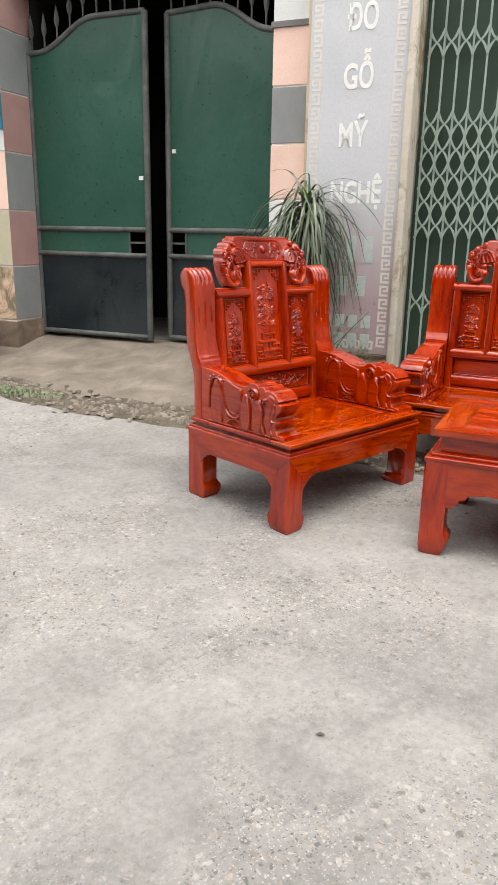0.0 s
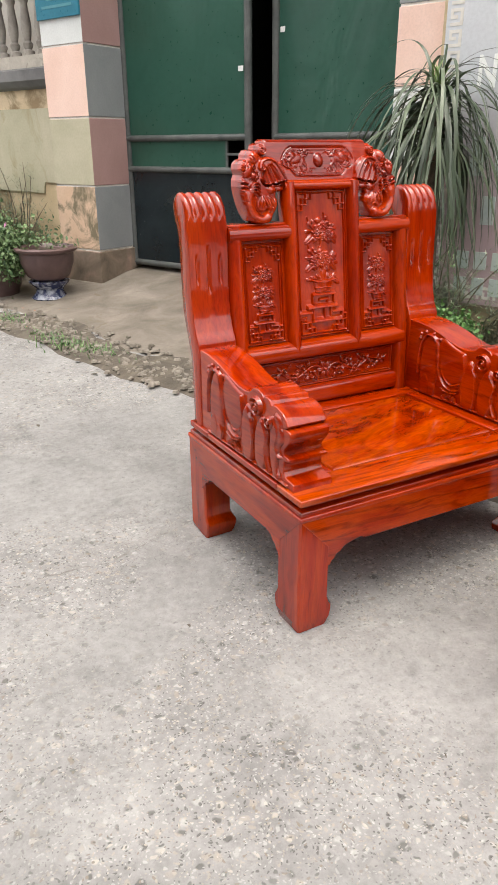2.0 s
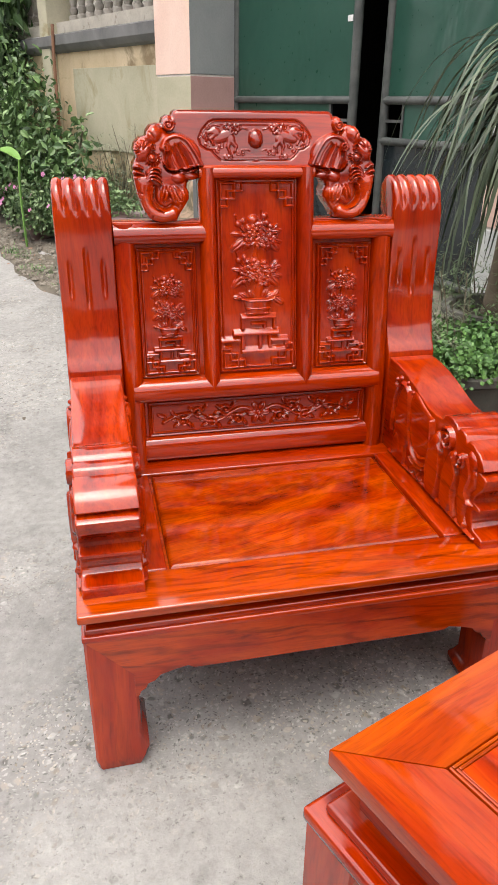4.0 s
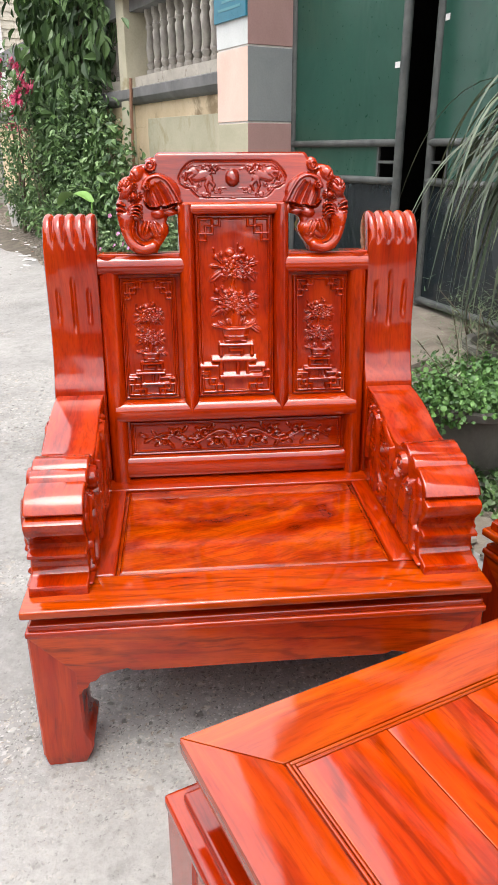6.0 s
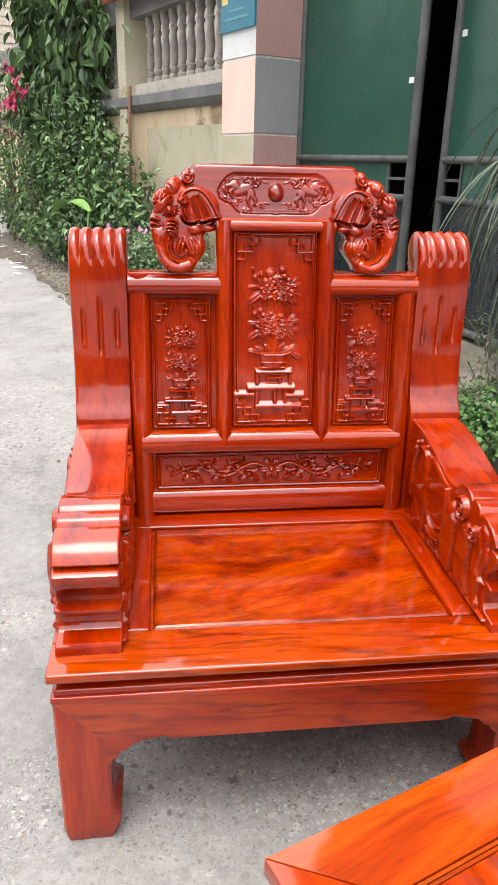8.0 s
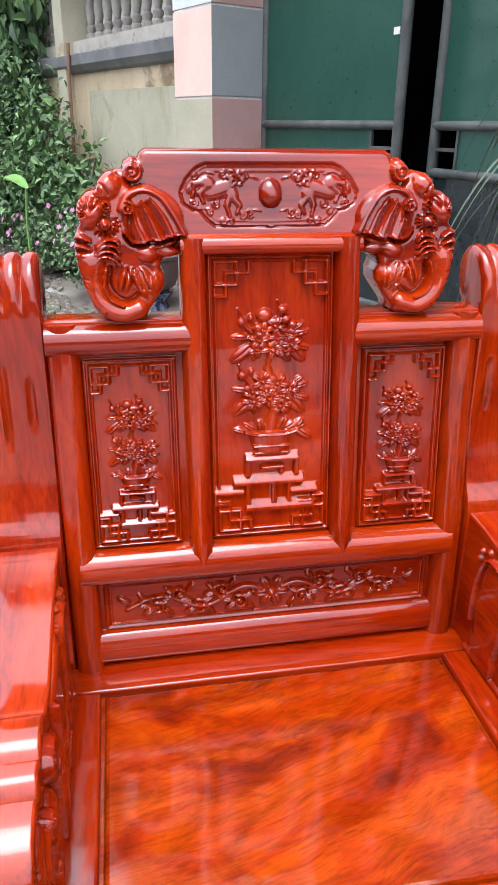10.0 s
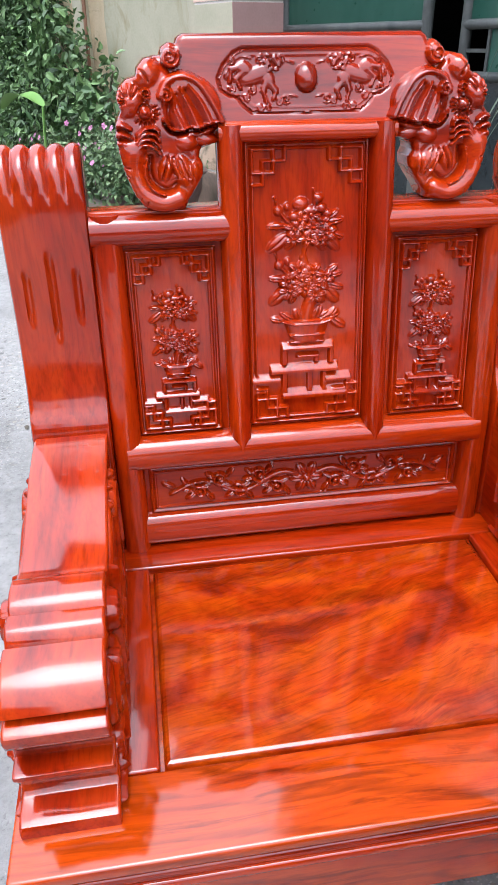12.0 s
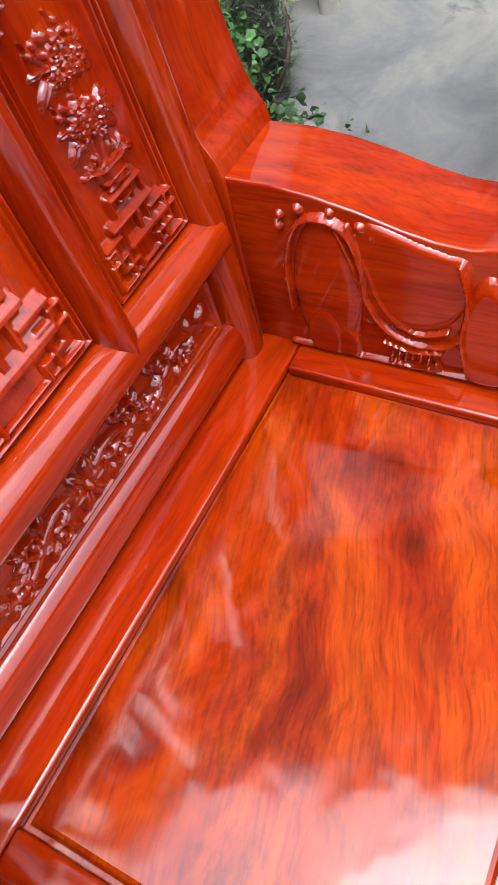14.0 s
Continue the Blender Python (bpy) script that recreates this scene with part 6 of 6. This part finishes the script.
def stems(base, tips, r0, bm=None):
    bm = bm or bmesh.new()
    g = random.Random(len(tips))
    for t in tips:
        b, e = Vector(base), Vector(t)
        mid = (b + e) / 2 + Vector((g.uniform(-0.08, 0.08), g.uniform(-0.08, 0.08), 0.1 * (e - b).length))
        pts = smooth_line([b, mid, e], 5)
        tube(pts, [r0 * (1 - 0.75 * k / (len(pts) - 1)) for k in range(len(pts))], bm, 6)
    return bm


def pot_mesh(r, h, lip=0.02, foot=0.7):
    prof = [(r * foot * 0.96, 0), (r * foot, 0.01), (r * foot * 1.08, 0.05), (r * 0.92, h * 0.55), (r * 0.98, h * 0.85), (r * 0.96, h - 0.035), (r + lip, h - 0.028), (r + lip, h - 0.004), (r + lip - 0.008, h), (r - 0.012, h - 0.004), (r - 0.03, h - 0.05)]
    return turned(prof, 32)


def ponytail_palm():
    u, n = -1.28, 4.52
    zg = ground_z(n)
    th = empty("ponytail_palm", facade(u, n, zg), "tall potted palm with long drooping grey-green ribbon leaves", "palm")
    zc = 1.35 - zg
    part("trunk", tube(smooth_line([(0.0, 0, 0.3), (0.01, 0.005, 0.6), (-0.005, 0, 0.95), (0, 0, zc)], 5), [0.06 - 0.03 * k / 15 for k in range(16)], n=10), BARK, th, "grey slender trunk", True)
    g = random.Random(3)

    def ribbons(count, young):
        verts, faces = [], []
        for k in range(count):
            az = g.uniform(0, 6.283)
            el = g.uniform(0.40, 1.45) if not young else g.uniform(1.0, 1.5)
            L = g.uniform(0.42, 0.80) * (1.12 if k % 4 == 0 else 1.0) if not young else g.uniform(0.08, 0.14)
            w = g.uniform(0.0048, 0.0088) if not young else g.uniform(0.004, 0.007)
            d = Vector((math.cos(az) * math.cos(el), math.sin(az) * math.cos(el), math.sin(el)))
            p = Vector((g.gauss(0, 0.012), g.gauss(0, 0.012), zc + (g.uniform(-0.28, 0.05) if not young else g.uniform(-0.03, 0.05))))
            droop = (g.uniform(4.6, 6.6) if k % 4 == 0 else g.uniform(5.5, 11.0)) if not young else 0.8
            steps = 13
            ds = L / steps
            side = d.cross(Vector((0, 0, 1))).normalized()
            b0 = len(verts)
            sway = g.uniform(-1.6, 1.6)
            for i in range(steps + 1):
                s = i / steps
                ww = w * (1 - s ** 2.5) + 0.0008
                verts += [tuple(p - side * ww), tuple(p + Vector((0, 0, -0.25 * ww))), tuple(p + side * ww)]
                d = (d + Vector((side.x * sway * 0.05, side.y * sway * 0.05, -droop * ds * (1.15 - 0.5 * s)))).normalized()
                if d.z < -0.96:
                    d = Vector((d.x + g.uniform(-0.08, 0.08), d.y + g.uniform(-0.08, 0.08), d.z)).normalized()
                p = p + d * ds
                if p.y > 0.21:
                    p.y = 0.21
            for i in range(steps):
                a = b0 + 3 * i
                faces += [(a, a + 1, a + 4, a + 3), (a + 1, a + 2, a + 5, a + 4)]
        return verts, [], faces

    part("crown", ribbons(235, False), PALM, th, "drooping ribbon leaves", True)
    part("heart", ribbons(26, True), PALM_YOUNG, th, "bright young leaves", True)
    pot = part("pot", pot_mesh(0.19, 0.34), GREYPOT, th, "grey cement pot", True)
    part("soil", turned([(0.165, 0.30), (0.02, 0.315)], 20), SOIL, th)
    return th


ponytail_palm()


def clover_pot():
    x, y = 3.31, 2.74
    n = x * NX + y * NY
    zg = ground_z(n)
    th = empty("potted_herbs", pose(x, y, zg), "grey cement pot overgrown with green clover and dry sprigs", "potted plant")
    part("pot", pot_mesh(0.19, 0.27), GREYPOT, th, "grey cement pot", True)
    part("soil", turned([(0.16, 0.22), (0.02, 0.24)], 20), SOIL, th)
    part("foliage", leaf_cloud([((0, 0, 0.31), (0.25, 0.25, 0.07)), ((-0.13, -0.1, 0.30), (0.11, 0.13, 0.08)), ((0.12, -0.12, 0.29), (0.13, 0.12, 0.07)), ((-0.17, 0.0, 0.24), (0.05, 0.12, 0.10)), ((0.15, 0.1, 0.30), (0.13, 0.13, 0.09))], 5200, 0.0165, 4, 0.50), CLOVER, th, "dense green clover leaves")
    g = random.Random(8)
    verts, faces = [], []
    stem = bmesh.new()
    for k in range(13):
        a = g.uniform(0, 6.28)
        top = Vector((g.uniform(0.1, 0.32) * math.cos(a), g.uniform(0.1, 0.32) * math.sin(a), g.uniform(0.36, 0.62)))
        base = Vector((top.x * 0.4, top.y * 0.4, 0.26))
        tube([base, (base + top) / 2 + Vector((0, 0, 0.03)), top], 0.0016, stem, 5)
        for j in range(46):
            s = 0.25 + 0.75 * j / 46
            p = base.lerp(top, s)
            aa = g.uniform(0, 6.28)
            d = Vector((math.cos(aa), math.sin(aa), 0.45)).normalized() * g.uniform(0.03, 0.055)
            w = Vector((-math.sin(aa), math.cos(aa), 0)) * 0.0030
            b0 = len(verts)
            verts += [tuple(p - w), tuple(p + w), tuple(p + d)]
            faces.append((b0, b0 + 1, b0 + 2))
    tagged(part("sprig_stem", stem, BARK, th), kind="stuff")
    tagged(part("sprig_foliage", (verts, [], faces), LEAF_GREY, th), "dry grey-green needle sprigs", kind="stuff")


clover_pot()


def ground_ivy():
    """Low creeping leaves at the foot of the pot."""
    n = 3.31 * NX + 2.60 * NY
    ob = part("ground_ivy", leaf_cloud([((0.0, -0.10, 0.035), (0.30, 0.12, 0.035)), ((0.22, 0.02, 0.05), (0.14, 0.16, 0.05)), ((-0.16, -0.04, 0.03), (0.14, 0.10, 0.03)), ((0.10, -0.22, 0.02), (0.22, 0.08, 0.02))], 2600, 0.020, 9, 0.55), LEAF_DARK)
    ob.matrix_basis = pose(3.33, 2.62, ground_z(n))
    return tagged(ob, "low dark green creeping ivy on the street edge", "ivy", kind="stuff")


ground_ivy()


def feathery_shrub(u, n, h, seed, label, mat_leaf, wide=1.0):
    zg = ground_z(n)
    th = empty("shrub", facade(u, n, zg), label, "shrub")
    g = random.Random(seed)
    tips = [(wide * g.uniform(-0.25, 0.25), wide * g.uniform(-0.15, 0.15), h * g.uniform(0.5, 1.0)) for _ in range(12)]
    tagged(part("stem", stems((0, 0, 0), tips, 0.006), BARK, th), kind="stuff")
    verts, faces = [], []
    for t in tips:
        for j in range(150):
            s = g.uniform(0.15, 1.0)
            p = Vector(t) * s + Vector((wide * g.gauss(0, 0.05), wide * g.gauss(0, 0.05), g.gauss(0, 0.04)))
            aa = g.uniform(0, 6.28)
            d = Vector((math.cos(aa), math.sin(aa), g.uniform(-0.2, 0.8))).normalized() * g.uniform(0.03, 0.07)
            w = d.cross(Vector((0, 0, 1))).normalized() * 0.0028
            b0 = len(verts)
            verts += [tuple(p - w), tuple(p + w), tuple(p + d)]
            faces.append((b0, b0 + 1, b0 + 2))
    tagged(part("foliage", (verts, [], faces), mat_leaf, th), kind="stuff")
    return th


feathery_shrub(-1.08, 4.45, 0.62, 21, "feathery green shrub below the sign", FEATHER)
feathery_shrub(-0.88, 4.46, 0.36, 22, "low spiky grey-green plant at the foot of the wall", LEAF_GREY, 0.3)
feathery_shrub(-1.45, 4.60, 0.55, 23, "feathery green shrub beside the palm pot", FEATHER)

feathery_shrub(-4.78, 4.80, 0.85, 24, "dry weed stems against the garden wall", LEAF_GREY)
feathery_shrub(-5.05, 4.84, 0.75, 25, "dry weed stems against the garden wall", LEAF_GREY)


def flower_heads(pts, r, seed):
    g = random.Random(seed)
    verts, faces = [], []
    for p in pts:
        nrm = Vector((g.uniform(-0.6, 0.6), -1, g.uniform(0.1, 0.9))).normalized()
        a = nrm.orthogonal().normalized()
        b = nrm.cross(a)
        for k in range(5):
            t = k * 1.2566 + g.uniform(-0.1, 0.1)
            d, e = a * math.cos(t) + b * math.sin(t), a * math.cos(t + 0.5) + b * math.sin(t + 0.5)
            f = a * math.cos(t - 0.5) + b * math.sin(t - 0.5)
            c = Vector(p)
            b0 = len(verts)
            verts += [tuple(c), tuple(c + e * r * 0.8 + nrm * 0.1 * r), tuple(c + d * r), tuple(c + f * r * 0.8 + nrm * 0.1 * r)]
            faces.append((b0, b0 + 1, b0 + 2, b0 + 3))
    return verts, [], faces


def purple_pot():
    u, n = -4.11, 4.50
    th = empty("potted_plant", facade(u, n, ground_z(n) - 0.01), "purple glazed pot on a blue and white ceramic stand", "potted plant")
    part("stand", turned([(0.12, 0), (0.135, 0.015), (0.10, 0.05), (0.095, 0.08), (0.14, 0.12), (0.145, 0.135), (0.10, 0.14)], 28), BLUEWARE, th, "blue and white glazed stand", True)
    prof = [(0.10, 0.137), (0.15, 0.17), (0.185, 0.26), (0.19, 0.33), (0.215, 0.345), (0.22, 0.36), (0.20, 0.37), (0.18, 0.345)]
    part("pot", turned(prof, 32), CLAY, th, "purple glazed pot", True)
    part("soil", turned([(0.185, 0.335), (0.02, 0.35)], 20), SOIL, th)
    part("foliage", leaf_cloud([((0.02, 0, 0.42), (0.15, 0.12, 0.06)), ((-0.12, 0, 0.42), (0.09, 0.10, 0.07)), ((0.10, 0.08, 0.40), (0.08, 0.08, 0.05)), ((-0.05, 0.1, 0.50), (0.06, 0.06, 0.09))], 170, 0.030, 12), LEAF_FRESH, th)


purple_pot()


def periwinkle(u, n, h, seed, count=1500):
    th = empty("potted_plant", facade(u, n, ground_z(n) - 0.01), "bushy periwinkle with pink flowers in a dark pot", "potted plant", "pots by the garden wall")
    part("pot", pot_mesh(0.15, 0.22), CLAY, th, "dark clay pot", True)
    g = random.Random(seed)
    part("stem", stems((0, 0, 0.18), [(g.uniform(-0.25, 0.25), g.uniform(-0.2, 0.2), g.uniform(0.3, h)) for _ in range(14)], 0.006), BARK, th)
    part("foliage", leaf_cloud([((0, 0, h * 0.62), (0.26, 0.22, h * 0.30)), ((-0.16, -0.08, h * 0.45), (0.18, 0.16, 0.15)), ((0.17, -0.08, h * 0.5), (0.16, 0.15, 0.17))], int(count * 1.9), 0.033, seed, 0.34), LEAF_FRESH, th, "fresh green leaves")
    pts = [(g.uniform(-0.3, 0.3), g.uniform(-0.28, -0.12), g.uniform(0.28, h * 0.95)) for _ in range(16)]
    tagged(part("flowers", flower_heads(pts, 0.019, seed), PETAL, th), "small pink flowers", kind="stuff")


periwinkle(-4.52, 4.40, 0.64, 31)
periwinkle(-5.08, 4.60, 0.58, 32)
periwinkle(-5.65, 4.45, 0.50, 33)


def banana_leaf(u, n, z, turn, L=0.42):
    th = empty("broadleaf_plant", facade(u, n, ground_z(n), turn), "young plant with one broad bright leaf", "plant")
    part("stalk", tube(smooth_line([(0, 0.02, 0), (0.02, 0.01, z * 0.6), (0.0, 0, z)], 4), 0.010, n=8), LEAF_LIGHT, th, smooth=True)
    verts, faces = [], []
    for i in range(13):
        s = i / 12
        w = 0.085 * math.sin(math.pi * min(1.0, s * 0.92 + 0.04)) ** 0.7
        x, zz = s * L, z + 0.10 * math.sin(2.2 * s) - 0.12 * s * s
        for k in (-1, -0.5, 0, 0.5, 1):
            verts.append((x, k * w, zz + 0.25 * w * abs(k)))
    for i in range(12):
        for k in range(4):
            a = i * 5 + k
            faces.append((a, a + 1, a + 6, a + 5))
    part("leaf", (verts, [], faces), LEAF_LIGHT, th, "broad bright green leaf", True)


banana_leaf(-5.40, 4.22, 0.66, 196, 0.50)


def bush(name, u, n, blobs, count, size, seed, material, label, trunks=5, dark=0, aspect=0.22, droop=0.5):
    zg = ground_z(n)
    th = empty(name, facade(u, n, zg), label, name.replace("_", " "))
    g = random.Random(seed)
    part("trunk", stems((0, 0, 0), [tuple(np.array(b[0]) + np.array((0, 0, 0.2 * b[1][2]))) for b in blobs[:trunks]], 0.022), BARK, th)
    part("crown", leaf_cloud(blobs, count, size, seed, aspect, droop), material, th)
    # a darker leaf colour inside stands for the shaded gaps of the bush
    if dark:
        part("shaded_inner_crown", leaf_cloud([(c, (r[0] * 0.8, r[1] * 0.8, r[2] * 0.85)) for c, r in blobs], dark, size * 1.1, seed + 1), LEAF_DARK, th, "inner leaves coloured darker for the shade inside the bush")
    return th


bush("vine", -7.3, 4.75, [((0, 0.1, 2.1), (0.75, 0.3, 0.7)), ((-0.5, 0.0, 2.6), (0.6, 0.35, 0.6)), ((0.35, -0.05, 2.75), (0.45, 0.3, 0.45)), ((-0.1, 0, 1.3), (0.6, 0.3, 0.5)), ((-0.7, -0.1, 1.7), (0.5, 0.3, 0.6)), ((-0.9, -0.1, 2.9), (0.5, 0.35, 0.4))], 3600, 0.150, 41, LEAF_DARK, "large-leaved climber covering the garden wall", aspect=0.21, droop=1.3)
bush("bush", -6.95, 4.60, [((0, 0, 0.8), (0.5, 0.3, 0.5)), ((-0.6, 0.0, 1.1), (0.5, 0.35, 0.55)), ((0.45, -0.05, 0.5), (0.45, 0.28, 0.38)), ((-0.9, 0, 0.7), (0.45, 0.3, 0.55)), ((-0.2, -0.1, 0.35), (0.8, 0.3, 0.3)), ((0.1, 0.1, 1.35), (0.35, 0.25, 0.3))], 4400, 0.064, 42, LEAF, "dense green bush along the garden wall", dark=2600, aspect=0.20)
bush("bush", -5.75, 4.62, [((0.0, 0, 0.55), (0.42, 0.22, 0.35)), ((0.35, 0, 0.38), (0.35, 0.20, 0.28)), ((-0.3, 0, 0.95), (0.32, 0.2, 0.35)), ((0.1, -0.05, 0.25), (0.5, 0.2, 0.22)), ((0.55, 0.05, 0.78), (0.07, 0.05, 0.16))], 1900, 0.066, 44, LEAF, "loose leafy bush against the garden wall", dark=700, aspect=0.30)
bush("bush", -8.9, 4.66, [((0, 0, 0.35), (0.5, 0.3, 0.3)), ((-0.7, 0.1, 0.35), (0.5, 0.3, 0.3))], 1500, 0.06, 43, LEAF, "low leafy bush by the street", trunks=2)


def bougainvillea(u, n):
    th = bush("bougainvillea", u, n, [((0, 0, 1.2), (0.45, 0.3, 0.5)), ((-0.2, -0.1, 1.75), (0.4, 0.3, 0.4)), ((-0.4, 0, 0.8), (0.4, 0.3, 0.4)), ((0.4, 0, 0.7), (0.4, 0.3, 0.45)), ((0.7, -0.1, 1.3), (0.4, 0.3, 0.5))], 2200, 0.05, 51, LEAF, "bougainvillea with crimson flowers")
    g = random.Random(6)
    clusters = [(g.uniform(-0.6, 0.9), g.uniform(-0.4, 0.1), g.uniform(0.8, 2.1)) for _ in range(13)]
    pts = [(c[0] + g.gauss(0, 0.04), c[1] + g.gauss(0, 0.04), c[2] + g.gauss(0, 0.04)) for c in clusters for _ in range(11)]
    tagged(part("blossom_sprays", flower_heads(pts, 0.045, 6), CRIMSON, th), "crimson flower clusters", kind="stuff")


bougainvillea(-9.3, 4.55)


def flower_spray(u, n, z):
    """A single upright shoot with crimson heads, in the bush."""
    th = empty("flowering_shoot", facade(u, n, ground_z(n)), "crimson flower shoot rising out of the bush", "flower")
    g = random.Random(19)
    tips = [(g.uniform(-0.22, 0.16), g.uniform(-0.1, 0.05), z + g.uniform(-0.18, 0.16)) for _ in range(9)]
    part("stem", stems((0, 0.12, 0), tips, 0.003), BARK, th)
    pts = [(t[0] + g.gauss(0, 0.035), t[1] + g.gauss(0, 0.03), t[2] + g.gauss(0, 0.03)) for t in tips for _ in range(12)]
    tagged(part("blossom_heads", flower_heads(pts, 0.030, 9), CRIMSON, th), "crimson blossoms", kind="stuff")


flower_spray(-7.5, 4.30, 1.64)


# ---- far end of the street ----
def far_house():
    th = empty("house", facade(-14.5, 4.4, 0), "distant house with cream siding, red door and tin roof", "house")
    part("wall", boxed(-6.0, 1.0, 0.0, 5.0, 0.0, 5.0), WALL, th)
    part("roof", prism([(-0.5, 5.0), (5.5, 5.0), (2.5, 6.4)], "x", -6.3, 1.3), RED_TIN, th)
    # overlapping siding on the gable end
    first = part("siding_board", prism([(1.002, 0.0), (1.030, 0.0), (1.012, 0.135), (1.002, 0.135)], "y", 0.02, 4.98), JAMB, th)
    first.location.z = 0.6
    for k in range(1, 33):
        ob = new("siding_board", first.data)
        ob.parent, ob.location = th, (0, 0, 0.6 + 0.13 * k)
    door = part("door", boxed(1.02, 1.06, 0.05, 0.42, 0.0, 2.62), RED_TIN, th, "dull red door")
    part("frame", boxed(1.02, 1.08, 0.42, 0.50, 0.0, 2.75), STICKER, door, "white door frame")
    part("downpipe", tube([(1.10, 0.86, 0.0), (1.10, 0.86, 5.0)], 0.055, n=12), GREY, th, "grey-blue downpipe", True)
    part("corner_post", boxed(1.0, 1.08, 1.0, 1.10, 0.0, 5.0, 0.01), STICKER, th, "white corner post")
    w = part("window", boxed(-1.2, -0.2, -0.03, 0.05, 1.0, 2.2), LEDGE, th)
    part("sill", boxed(-1.25, -0.15, -0.08, 0.0, 0.93, 1.0), CONCRETE, w)


far_house()
house_wall("wall_far", -30, 20, -12, 0, 3, WALL, "plain wall at the far side of the street")
pt = empty("paint_bucket", facade(-10.2, 4.70, ground_z(4.70)), "white plastic bucket used as a planter", "bucket")
part("bucket", turned([(0.11, 0), (0.14, 0.27), (0.148, 0.28), (0.148, 0.3), (0.13, 0.3), (0.12, 0.25)], 24), STICKER, pt, smooth=True)
part("foliage", leaf_cloud([((0, 0, 0.42), (0.16, 0.16, 0.14))], 300, 0.05, 61), LEAF, pt)
